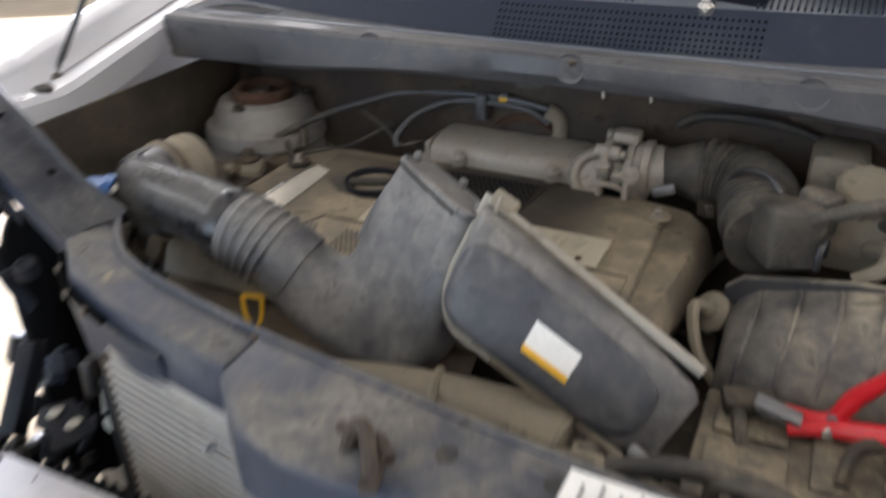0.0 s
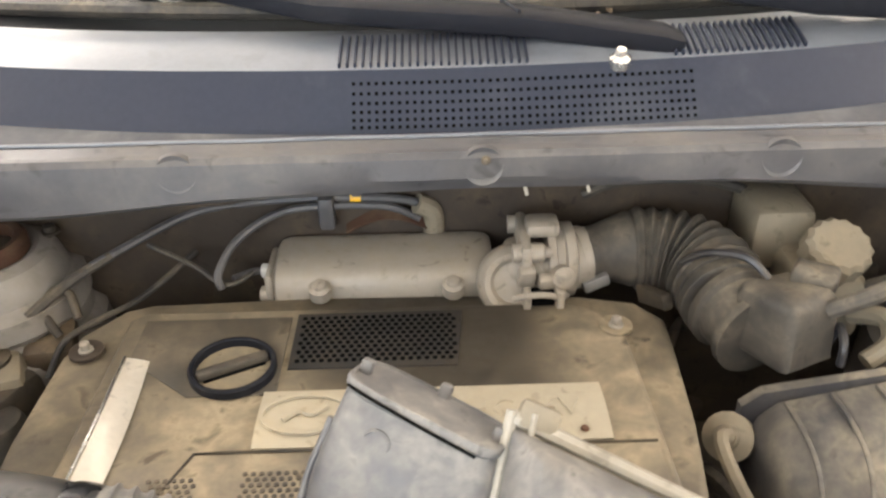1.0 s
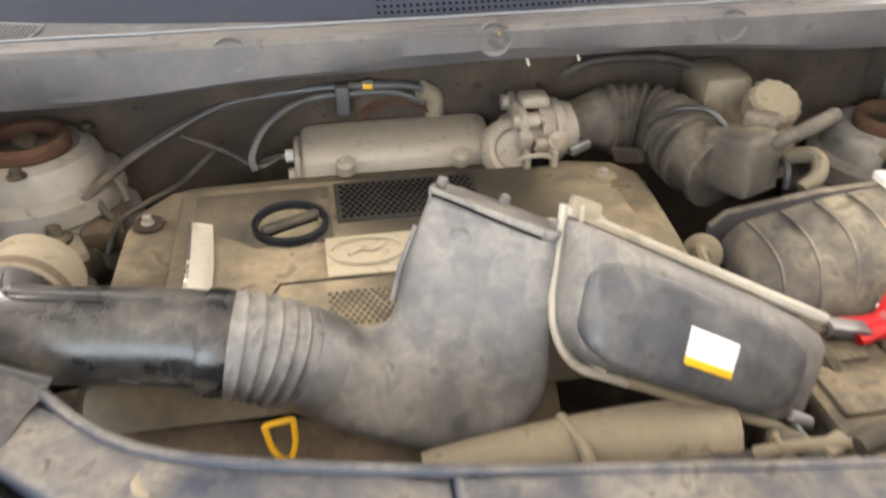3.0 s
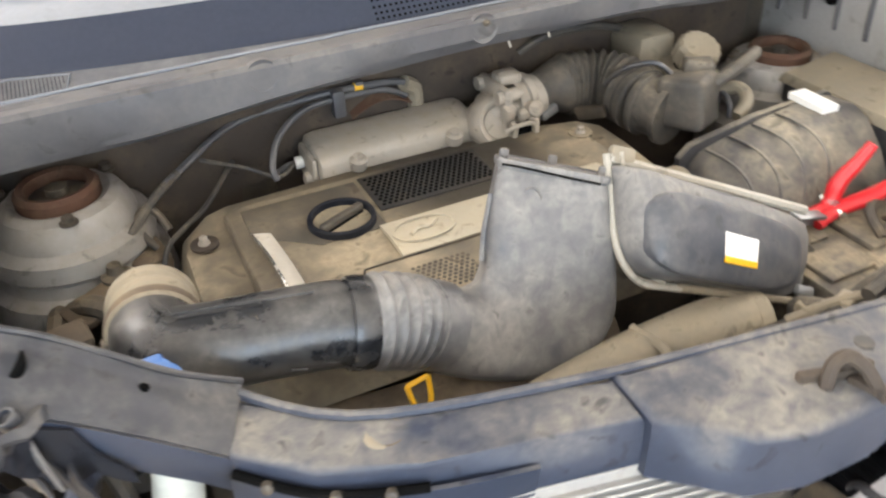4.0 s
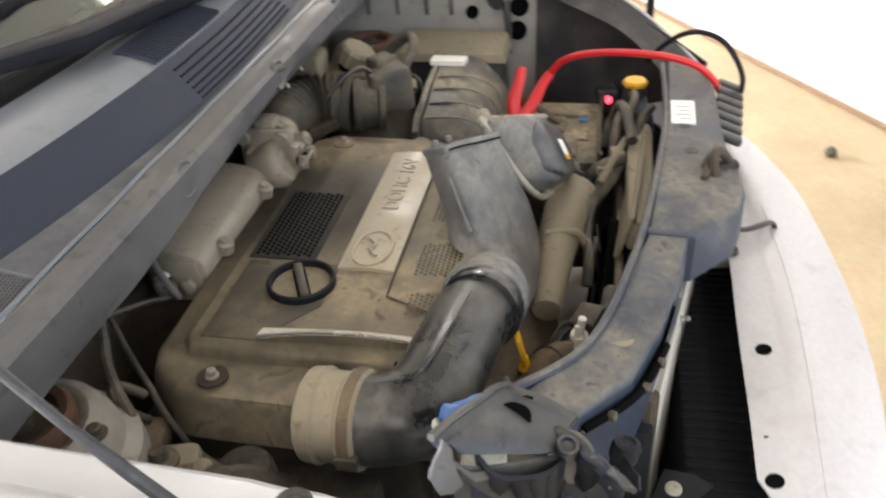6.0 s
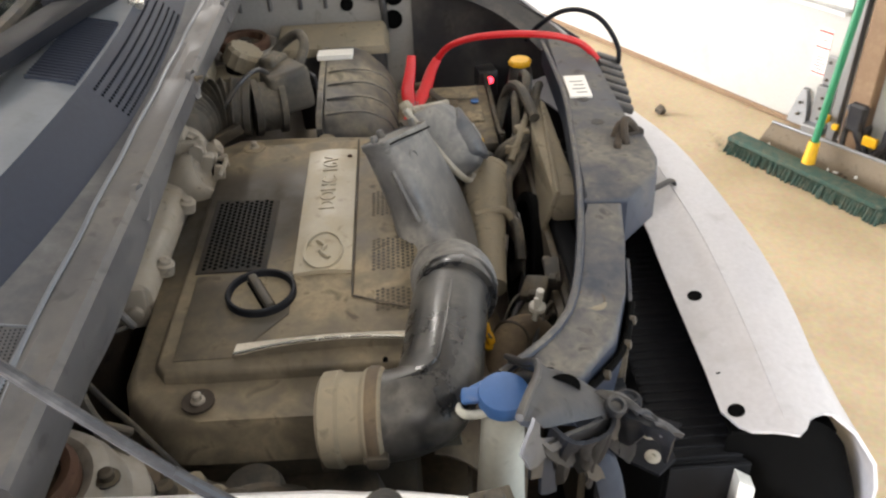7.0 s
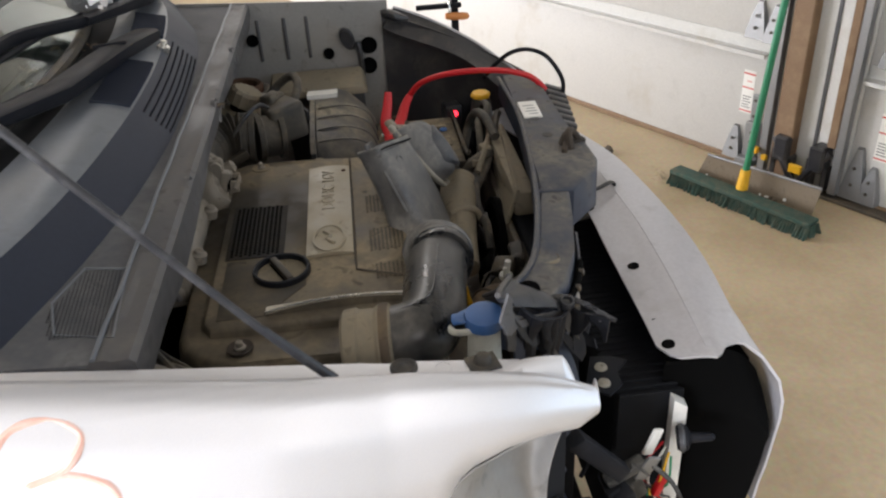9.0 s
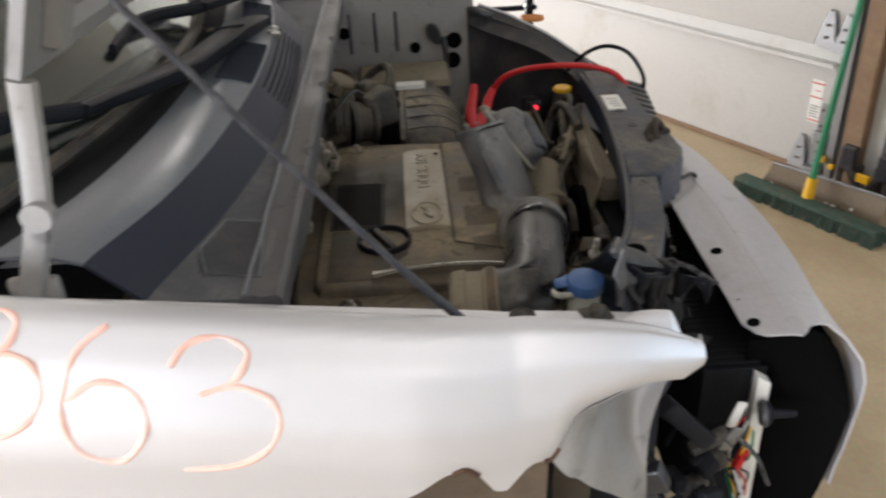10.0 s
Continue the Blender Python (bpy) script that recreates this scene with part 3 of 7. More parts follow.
# ---- broom, leaning on the post
broom = thing("push_broom", (1.38, -0.36, 0), "green push broom with a long handle leaning on the post", "broom")
A, B = Vector((1.640, -0.200, 0)), Vector((1.115, -0.505, 0))
along = (B - A).normalized()
across = Vector((-along.y, along.x, 0))
mid = (A + B) / 2
part("bristle_block", obox(mid + Vector((0, 0, 0.053)), ((B - A).length * 0.985, 0.066, 0.016), along, across, 0.004), M_BRISTLE, broom, "dark green broom block")
rnd = random.Random(4)
bm = bmesh.new()
for row in range(5):
    for i in range(88):
        c = A.lerp(B, (i + 0.5) / 88) + across * (row - 2) * 0.012 + Vector((rnd.uniform(-0.002, 0.002), rnd.uniform(-0.002, 0.002), 0))
        tip = c + Vector((rnd.uniform(-0.008, 0.008), rnd.uniform(-0.008, 0.008), 0)) + across * (row - 2) * 0.006
        quad = [c + along * 0.0042 + Vector((0, 0, 0.046)), c + across * 0.005 + Vector((0, 0, 0.046)), c - along * 0.0042 + Vector((0, 0, 0.046)), c - across * 0.005 + Vector((0, 0, 0.046))]
        low = [tip + (q - c - Vector((0, 0, 0.046))) * 1.5 + Vector((0, 0, 0.001)) for q in quad]
        va, vb = [bm.verts.new(q) for q in quad], [bm.verts.new(q) for q in low]
        for j in range(4):
            bm.faces.new((va[j], va[(j + 1) % 4], vb[(j + 1) % 4], vb[j]))
        bm.faces.new(vb)
tagged(part("bristles", bm, M_BRISTLE, broom, "dusty dark green bristles"), kind="stuff")
HB, HT = Vector((1.405, -0.372, 0.058)), wp(1.200, 0.075, 1.42)
part("socket", tube([HB, HB.lerp(HT, 0.055)], lambda t: 0.022 - 0.004 * t, 12, 1), M_YELLOW, broom, "yellow handle socket")
part("handle", tube([HB.lerp(HT, 0.05), HT], 0.0125, 12, 1), M_GREEN, broom, "glossy green broom handle")

pan = thing("scraper_board", (1.47, -0.52, 0), "thin dusty metal scraper board propped at the door foot", "board")
P0, P1 = Vector((1.640, -0.290, 0.003)), Vector((1.235, -0.560, 0.003))
L0, L1 = Vector((1.600, -0.318, 0.118)), Vector((1.235, -0.582, 0.118))


def board(u, v):
    q = P0.lerp(P1, u).lerp(L0.lerp(L1, u), v)
    return q + Vector((0, 0, 0.004 * math.sin(9 * u) * v))


part("sheet", sheet(board, 14, 4, 0.004), dirty("scuffed_sheet_metal", (0.21, 0.17, 0.12), 0.5, (0.22, 0.17, 0.115), 0.6, metal=0.2, up=0.2, scale=16), pan)
part("folded_lip", tube([L0, L0.lerp(L1, 0.5), L1], 0.006, 8, 4), M_STEEL, pan)
rnd = random.Random(7)
for i in range(9):
    q = board(rnd.uniform(0.04, 0.96), rnd.uniform(0.05, 0.3)) + Vector((0, 0, 0.008))
    part("debris", obox(q, (rnd.uniform(0.008, 0.022), rnd.uniform(0.006, 0.014), 0.006), (rnd.uniform(-1, 1), rnd.uniform(-1, 1), 0.2), (0, 0, 1), 0.001), M_LABEL if i % 2 else M_BROWN, pan)
bm = bmesh.new()
bmesh.ops.create_icosphere(bm, subdivisions=2, radius=1)
for v in bm.verts:
    k = 1 + 0.35 * noise.noise(v.co * 1.7)
    v.co = Vector((1.945 + v.co.x * 0.026 * k, -0.030 + v.co.y * 0.02 * k, 0.016 + v.co.z * 0.017 * k))
solo("stone", bm, M_DARK, "small dark lump of dirt on the floor", "stone")
rnd = random.Random(11)
bm = bmesh.new()
for i in range(60):
    q = Vector((1.65, -0.18, 0.004)) + Vector((rnd.gauss(0, 0.03), rnd.gauss(0.012, 0.014), rnd.uniform(0, 0.012)))
    d = Vector((rnd.uniform(-1, 1), rnd.uniform(-1, 1), 0.1)).normalized() * 0.02
    n2 = Vector((-d.y, d.x, 0)) * 0.05
    bm.faces.new([bm.verts.new(p) for p in (q - n2, q + d, q + n2)])
solo("sweepings", bm, M_BROWN, "small heap of dusty sweepings at the broom end", "dirt", "stuff")

# ---- tool stand beyond the far fender
stand = thing("tool_stand", (1.36, 0.69, 0), "black steel tool stand with an orange-handled tool", "stand")
part("base_plate", box(1.27, 1.47, 0.60, 0.78, 0.0, 0.012, 0.004), M_WIPER, stand)
part("post", box(1.352, 1.372, 0.668, 0.690, 0.012, 1.02, 0.003), M_WIPER, stand)
part("shelf", box(1.335, 1.352, 0.66, 0.80, 0.832, 0.846, 0.002), M_WIPER, stand)
part("tool_handle", lathe([(0.009, 0), (0.011, 0.006), (0.012, 0.05), (0.010, 0.068), (0.004, 0.074)], (1.326, 0.712, 0.812), (0.05, -1, -0.08), 16), M_ORANGE, stand, "orange-tan handle")
part("clip", tube([(1.330, 0.700, 0.800), (1.322, 0.700, 0.830), (1.330, 0.698, 0.856), (1.345, 0.697, 0.850)], 0.003, 8, 5), M_CHROME, stand)

# ---------------------------------------------------------------- the car's body
car = thing("car", (0.07, 1.3, 0), "silver car with dismantled front and raised hood in the garage", "car")
BAND_LOW = [(-0.60, 1.362), (-0.50, 1.332), (-0.40, 1.306), (-0.25, 1.281), (-0.07, 1.268), (0.10, 1.267), (0.28, 1.275), (0.43, 1.290), (0.55, 1.320), (0.68, 1.375)]
BAND_TOP = [(-0.60, 1.418), (-0.50, 1.375), (-0.40, 1.346), (-0.25, 1.324), (-0.07, 1.311), (0.10, 1.311), (0.28, 1.322), (0.43, 1.341), (0.55, 1.368), (0.68, 1.420)]
X0, X1 = -0.575, 0.70


def smooth_at(pairs, x):
    return (curve_at(pairs, x - 0.05) + curve_at(pairs, x) + curve_at(pairs, x + 0.05)) / 3


RAIL_LOW = [(-0.60, 0.980), (-0.40, 0.984), (-0.30, 0.989), (-0.18, 0.997), (-0.08, 1.005), (0.08, 1.005), (0.25, 1.009), (0.42, 0.999), (0.70, 0.985)]


def rail_section(x):
    """The rail's outline at x: a creased top, a dented front and an uneven lower lip."""
    low = smooth_at(RAIL_LOW, x) + 0.0015 * math.sin(23 * x)
    dent = 0.003 * noise.noise(Vector((x * 9, 0.3, 1.7)))
    return [Vector((x, y, z)) for y, z in ((1.300, 1.037), (1.266, 1.041), (1.262, 1.049), (1.249, 1.050 + dent * 0.4), (1.243, 1.047), (1.227, 1.048), (1.2215, 1.043),
            (1.221 + dent, 1.022), (1.224 + 0.004 * math.sin(11 * x + 1) + dent, low + 0.008), (1.231, low), (1.240, low + 0.001), (1.238, low + 0.012), (1.235, 1.028), (1.30, 1.028))]


cowl = part("cowl_rail", loft([rail_section(X0 + (X1 - X0) * i / 96) for i in range(97)]), M_RAIL, car, "dusty grey steel cowl rail with dimples")
part("rail_ridge", tube([(X0 + (X1 - X0) * i / 30, 1.2585 + 0.0008 * math.sin(i * 1.7), 1.0505) for i in range(31)], 0.0026, 8, 2, True, 0.7), M_COWLTOP, cowl, "pale scuffed ridge along the rail")
for x in (-0.209, 0.079, 0.36):
    part("dimple", lathe([(0.020, -0.006), (0.019, 0.0005), (0.012, -0.003), (0.001, -0.004)], (x, 1.2222, 1.034), (0, -1, 0.1), 24), M_RAIL, cowl)
part("stud", bolt((0.081, 1.2205, 1.041), (0, -1, 0.3), 0.0026, 0.0045), M_DARK, cowl)
for x, dz in ((0.120, 0.026), (0.180, 0.028)):
    part("clip", tube([(x, 1.232, 0.980 + dz), (x + 0.002, 1.230, 0.972 + dz)], 0.0018, 8, 1), M_CREAM, cowl, "small white plastic clip")
part("cowl_tray", sheet(lambda u, v: (X0 + (X1 - X0) * u, 1.262 + (smooth_at(BAND_LOW, X0 + (X1 - X0) * u) + 0.01 - 1.262) * v, 1.046 + 0.006 * v), 40, 4, 0.004), M_COWLTRAY, car, "dark grey plastic tray in front of the cowl")


def band(u, v):
    x = X0 + (X1 - X0) * u
    ya, yb = smooth_at(BAND_LOW, x), smooth_at(BAND_TOP, x)
    return (x, ya + (yb - ya) * v ** 1.3, 1.047 + 0.052 * v - 0.004 * math.sin(math.pi * v))


grille = part("cowl_grille", sheet(band, 60, 8, 0.004), M_COWL, car, "blue-grey plastic cowl grille below the windscreen")


def tops(u, v):
    x = X0 + (X1 - X0) * u
    return (x, smooth_at(BAND_TOP, x) + 0.090 * v, 1.099 + 0.012 * v + 0.006 * math.sin(math.pi * v))


part("cowl_top", sheet(tops, 60, 6, 0.004), M_COWLTOP, car, "light grey plastic panel at the windscreen foot")
spots = []
for i in range(46):
    for j in range(6):
        u = (-0.044 + 0.336 * i / 45 - X0) / (X1 - X0)
        spots.append(Vector(band(u, 0.18 + 0.130 * j)) + Vector((0, -0.0005, 0.0003)))
tagged(part("perforation", dots(spots, 0.0022, (0, -0.8, 0.6), 0.0004, 4), M_HOLE, grille), kind="stuff")
spots = []
for i in range(30):
    for j in range(18):
        a = Vector((-0.412 - 0.0042 * i, 1.262 + 0.0040 * j - 0.00038 * i, 1.0505))
        if a.y < min(1.327 - 0.28 * abs(a.x + 0.472), smooth_at(BAND_LOW, a.x) - 0.008) and -0.538 < a.x < -0.412 + 0.16 * (a.y - 1.305):
            spots.append(a)
tagged(part("perforation", dots(spots, 0.0009, (0, 0, 1), 0.0006, 4), M_WIPER, grille), kind="stuff")
part("panel_rim", tube([(-0.408, 1.305, 1.0505), (-0.416, 1.259, 1.0495), (-0.541, 1.248, 1.0495), (-0.527, 1.305, 1.0505), (-0.472, 1.322, 1.0515), (-0.408, 1.305, 1.0505)], 0.0012, 6, 1), M_COWLTOP, grille)
for x0, x1 in ((-0.062, 0.132), (0.275, 0.42)):
    k = int((x1 - x0) / 0.0075)
    for i in range(k):
        x = x0 + (x1 - x0) * (i + 0.5) / k
        u = (x - X0) / (X1 - X0)
        a, b = Vector(tops(u, 0.03)), Vector(tops(u, 0.62))
        part("slat", obox((a + b) / 2 + Vector((0, 0, 0.0025)), (0.0028, (b - a).length, 0.006), (1, 0, 0), b - a, 0.0008, 1), M_COWL, grille)

# windscreen and what shows below it
def screen(u, v):
    x = -0.62 + 1.38 * u
    bow = 0.16 * ((x - 0.07) / 0.69) ** 2
    return (x * (1 - 0.08 * v), 1.455 + bow + 0.62 * v, 1.118 - 0.02 * (2 * u - 1) ** 2 + 0.44 * v)


glass_ob = part("windscreen", sheet(screen, 24, 8, 0.005), M_GLASS, car, "greenish windscreen glass")
glass_ob.visible_shadow = False
part("screen_seal", tube([Vector(screen(i / 12, 0.0)) + Vector((0, -0.012, 0.002)) for i in range(13)], 0.010, 8, 3), M_RUBBER, car, "black rubber seal along the glass")
part("dashboard", sheet(lambda u, v: (-0.60 + 1.34 * u, 1.52 + 0.5 * v + 0.12 * (2 * u - 1) ** 2, 1.105 + 0.07 * math.sin(2.2 * v)), 16, 6, 0.02), M_FOAM, car, "black dashboard behind the glass")
part("bulkhead", box(-0.56, 0.70, 1.36, 1.40, 0.35, 1.03, 0.01), M_DARK, car, "dirty dark bulkhead behind the engine")
part("bulkhead_insulation", sheet(lambda u, v: (-0.50 + 1.15 * u, 1.352 + 0.010 * math.sin(19 * u) * math.sin(7 * v + 1), 0.55 + 0.45 * v), 30, 10, 0.012), M_MAT, car, "stained brown insulation mat")


def wiper(pivot, elbow, mid_, tip, far, nut):
    w = part("wiper_arm", loft([ring(p, ey, (0, -0.25, 1), a, b, 12, 3.5) for p, ey, a, b in (
        (Vector(pivot), (0.1, 1, 0), 0.022, 0.009), (Vector(pivot).lerp(Vector(elbow), 0.12), (0.1, 1, 0), 0.026, 0.015), (Vector(elbow), (0.25, 1, 0), 0.025, 0.015),
        (Vector(mid_), (0.3, 1, 0), 0.024, 0.014), (Vector(tip), (0.4, 1, 0), 0.014, 0.009))]), M_WIPER, car, "black wiper arm resting below the glass")
    part("pivot_nut", lathe([(0.011, 0), (0.011, 0.010), (0.006, 0.014), (0.005, 0.02)], Vector(nut), (0, -0.3, 1), 10), M_CHROME, w)
    part("blade", tube([Vector(tip), Vector(tip).lerp(Vector(far), 0.5) + Vector((0, 0.03, 0.012)), Vector(far)], 0.007, 8, 5, True, 1.6), M_WIPER, w)
    part("blade_rubber", tube([Vector(mid_) + Vector((0.05, 0.035, -0.006)), Vector(tip) + Vector((0, 0.03, 0.0)), Vector(far) + Vector((0, 0.012, -0.006))], 0.005, 6, 5), M_WIPER, w)
    part("clip_joint", obox(Vector(elbow) + Vector((-0.02, 0.005, 0.004)), (0.004, 0.05, 0.028), (1, 0.3, 0), (0, 1, 0), 0.001), M_WIPER, w)


wiper((0.290, 1.352, 1.106), (0.135, 1.366, 1.127), (-0.08, 1.398, 1.137), (-0.28, 1.485, 1.150), (-0.56, 1.64, 1.19), (0.220, 1.318, 1.094))
wiper((0.70, 1.42, 1.112), (0.60, 1.395, 1.122), (0.44, 1.385, 1.136), (0.24, 1.440, 1.150), (-0.05, 1.51, 1.16), (0.655, 1.408, 1.102))

part("cowl_gutter", sheet(lambda u, v: (-0.60 + 1.34 * u, smooth_at(BAND_TOP, -0.60 + 1.34 * u) + 0.082 + 0.14 * v, 1.106 - 0.012 * math.sin(math.pi * v)), 40, 4, 0.006), M_FOAM, car, "black gutter at the foot of the glass")
rnd = random.Random(31)
leaves = []
for i in range(26):
    q = Vector((rnd.uniform(-0.05, 0.34), 0, 1.112))
    q.y = smooth_at(BAND_TOP, q.x) + rnd.uniform(0.10, 0.19)
    leaves.append(sheet(lambda u, v: q + Vector((0.016 * u * math.cos(i) - 0.007 * v * math.sin(i), 0.016 * u * math.sin(i) + 0.007 * v * math.cos(i), 0.004 * math.sin(3 * u) + 0.003 * v)), 3, 2, 0.0006))
solo("leaf_litter", merge(*leaves), M_BROWN, "dry brown leaf litter at the windscreen foot", "leaves", "stuff")


# unseen plain cabin shell, which closes the car and blocks light behind the glass
part("roof", sheet(lambda u, v: (-0.55 + 1.24 * u, 2.06 + 1.70 * v, 1.575 + 0.05 * math.sin(math.pi * u) + 0.03 * math.sin(math.pi * v)), 16, 10, 0.02), M_PAINT, car)
for x, k in ((-0.72, -1), (0.86, 1)):
    part("body_side", sheet(lambda u, v: (x - 0.06 * k * (2 * v - 1) ** 2, 1.75 + 2.55 * u, 0.28 + 0.80 * v), 12, 8, 0.02), M_PAINT, car)
    part("side_window", sheet(lambda u, v: (x - k * (0.06 + 0.11 * v), 1.72 + 0.42 * v + (2.30 - 0.6 * v) * u, 1.08 + 0.49 * v), 8, 4, 0.006), M_FOAM, car, "opaque black panel at the side window")
    part("pillar", tube([(x - 0.08 * k, 1.66, 1.085), (x - 0.14 * k, 1.90, 1.34), (x - 0.18 * k, 2.10, 1.57)], 0.035, 8, 5), M_PAINT, car)
part("tail", box(-0.70, 0.84, 3.95, 4.30, 0.28, 1.10, 0.06), M_PAINT, car)
part("cabin_floor", box(-0.68, 0.82, 1.45, 3.95, 0.28, 0.34, 0.01), M_FOAM, car)
for x in (-0.64, 0.78):
    part("wheel", lathe([(0.20, -0.10), (0.335, -0.095), (0.350, -0.06), (0.350, 0.06), (0.335, 0.095), (0.20, 0.10)], (x, 3.85, 0.351), (1, 0, 0), 32), M_RUBBER, car, "black tyre")

# a scrap of foil at the foot of the glass
rnd = random.Random(21)
bag = lambda u, v: (0.285 + 0.10 * u + 0.012 * math.sin(17 * u + 8 * v), 1.415 + 0.06 * v + 0.01 * math.sin(23 * v + 5 * u), 1.135 + 0.03 * abs(math.sin(11 * u + 3 * v)) + 0.018 * math.sin(29 * u * v + 2) + 0.03 * v)
solo("foil_wrapper", sheet(bag, 14, 10, 0.0008), dirty("crumpled_foil", (0.75, 0.76, 0.80), 0.18, (0.6, 0.6, 0.58), 0.2, metal=0.7, scale=20), "crumpled silver foil wrapper at the windscreen foot", "wrapper", sharp=12)

# ---- near fender, torn at its front
FPROF = [(0.00, -0.600, 1.000), (0.04, -0.606, 1.011), (0.10, -0.620, 1.029), (0.18, -0.639, 1.040), (0.28, -0.660, 1.035), (0.42, -0.687, 1.006), (0.58, -0.707, 0.955), (0.66, -0.710, 0.920), (0.80, -0.700, 0.865), (1.0, -0.690, 0.76)]
FLOW = [(0.80, 0.985), (0.822, 0.970), (0.859, 0.966), (0.898, 0.957), (0.930, 0.950), (0.945, 0.940), (0.953, 0.926), (0.959, 0.912), (0.966, 0.898), (0.990, 0.902), (1.003, 0.886), (1.014, 0.868), (1.026, 0.872), (1.038, 0.893), (1.05, 0.912), (1.075, 0.902), (1.10, 0.878), (1.13, 0.855), (1.17, 0.81), (1.22, 0.77), (1.30, 0.73), (1.60, 0.70), (2.0, 0.70)]


def fender_reach(y):
    """How far down its profile the skin goes at y: the front and the wheel arch are cut short."""
    lo = curve_at(FLOW, y)
    return 1.0 if lo <= 0.76 else curve_at([(-p[2], p[0]) for p in FPROF[2:]], -lo)


def fender(u, v):
    y = 0.802 + 1.098 * u ** 1.25
    w = v * fender_reach(y)
    x, z = curve_at([(p[0], p[1]) for p in FPROF], w), curve_at([(p[0], p[2]) for p in FPROF], w)
    f = max(0.0, (0.99 - y) / 0.19)
    near = min(1.0, max(0.0, (1.10 - y) / 0.30))
    # the front is pushed in, drawn down and buckled
    x = -0.594 + (x + 0.594) * (1 - 0.62 * near ** 1.3)
    z -= 0.040 * f * f + 0.026 * f * math.exp(-((w - 0.20) / 0.14) ** 2)
    x += 0.002 * f * math.sin(9 * w + 14 * y) + 0.002 * near * math.sin(31 * y + 5 * w)
    z += 0.004 * f * math.sin(38 * y) * (1 - v)
    # a long soft dent runs back from the tip, and the torn lower edge rolls in
    x += 0.004 * near * math.exp(-((z - 0.955 + 0.25 * (y - 0.85)) / 0.030) ** 2)
    x += 0.020 * min(1.0, f * 2) * max(0.0, (v - 0.82) / 0.18) ** 2
    x -= 0.050 * max(0.0, y - 1.0) * (1 - 0.3 * v)
    z += 0.18 * max(0.0, y - 1.0)
    return (x, y, z)


fend = part("fender", sheet(fender, 150, 30, 0.0015), M_PAINT, car, "silver front fender, torn and buckled at its front end", sharp=50)
FLAP = smooth_line([(-0.588, 0.803, 0.950), (-0.596, 0.822, 0.934), (-0.604, 0.838, 0.905), (-0.610, 0.848, 0.870), (-0.612, 0.850, 0.830), (-0.606, 0.846, 0.790), (-0.600, 0.842, 0.745)], 5)


def fold_at(y):
    """A point on the torn lower edge of the skin."""
    return Vector(fender(((y - 0.802) / 1.098) ** 0.8, 1.0))


def flap(u, v):
    """The metal folded in below the tear: it leaves the fold, dips inwards and ends in a free front edge."""
    a, b = fold_at(0.802 + 0.166 * v), FLAP[int(v * (len(FLAP) - 1) + 0.5)]
    roll = 0.009 * math.sin(math.pi * min(1.0, u / 0.22)) * min(1.0, 2.5 * v)
    dip = 0.050 * math.sin(math.pi * u ** 0.72) * math.sin(math.pi * min(1.0, v * 1.08)) - 0.016 * max(0.0, v - 0.75) * 4 * math.sin(math.pi * u)
    return a.lerp(b, u) + Vector((dip - roll * 0.6 + 0.002 * math.sin(13 * u + 7 * v), 0, -roll * 0.5))


# Flap painted duller than the fender skin, for the shade below the fold.
part("torn_flap", sheet(flap, 26, 30, 0.0015), M_INNER, fend, "bent metal below the fold, its shade set as dull grey", sharp=55)
part("arch_liner", sheet(lambda u, v: (-0.650 + 0.030 * v, 0.965 + 0.16 * u, 0.885 - 0.20 * v + 0.01 * math.sin(8 * u)), 10, 6, 0.003), M_BROWN, fend, "dusty brown liner inside the torn arch")
EDGE_IN = [(0.87, -0.576), (0.92, -0.567), (0.97, -0.557), (1.02, -0.555), (1.20, -0.571), (1.50, -0.594), (1.90, -0.620)]


def flange(x, y, z):
    """A point of the flange: its inner edge swings in and out along the wing."""
    back = 0.045 * max(0.0, y - 1.0)
    k = min(1.0, max(0.0, (x + 0.606) / 0.040))
    return Vector((x - back + k * (curve_at(EDGE_IN, y) + 0.566 + back), y, z + 0.175 * max(0.0, y - 1.0)))


part("fender_flange", loft([[flange(x, y, z) for x, z in ((-0.606, 0.990), (-0.604, 0.9985), (-0.588, 1.002), (-0.573, 1.000), (-0.566, 0.992), (-0.564, 0.955), (-0.569, 0.953), (-0.573, 0.985))]
     for y in [0.872 + 1.0 * (i / 40) for i in range(41)]]), M_PAINT, car, "white-lit silver inner flange of the fender")
CREST = [(0.797, 0.010), (0.801, 0.005), (0.808, 0.001), (0.819, 0.002), (0.825, 0.017), (0.831, 0.025), (0.850, 0.019), (0.884, 0.007), (0.905, 0.0005)]


def torn_tip(u, v):
    """The top edge of the skin, curled up into a thin crest before its jagged tip."""
    y = 0.905 - 0.108 * u
    q = Vector(fender(((max(y, 0.802) - 0.802) / 1.098) ** 0.8, 0.035))
    h = curve_at(CREST, y)
    jag = 0.0035 * noise.noise(Vector((60 * y, 0.2, 5.0))) * max(0.0, v - 0.8) * 5
    return Vector((q.x + 0.013 * (1 - v) * min(1.0, h / 0.012) - 0.0015 - 0.003 * v, y, q.z + h * (1 - v) + 0.004 * math.sin(math.pi * v) * min(1.0, h / 0.01) - 0.004 * max(0.0, v - 0.8) * 5 + jag + 0.0012))


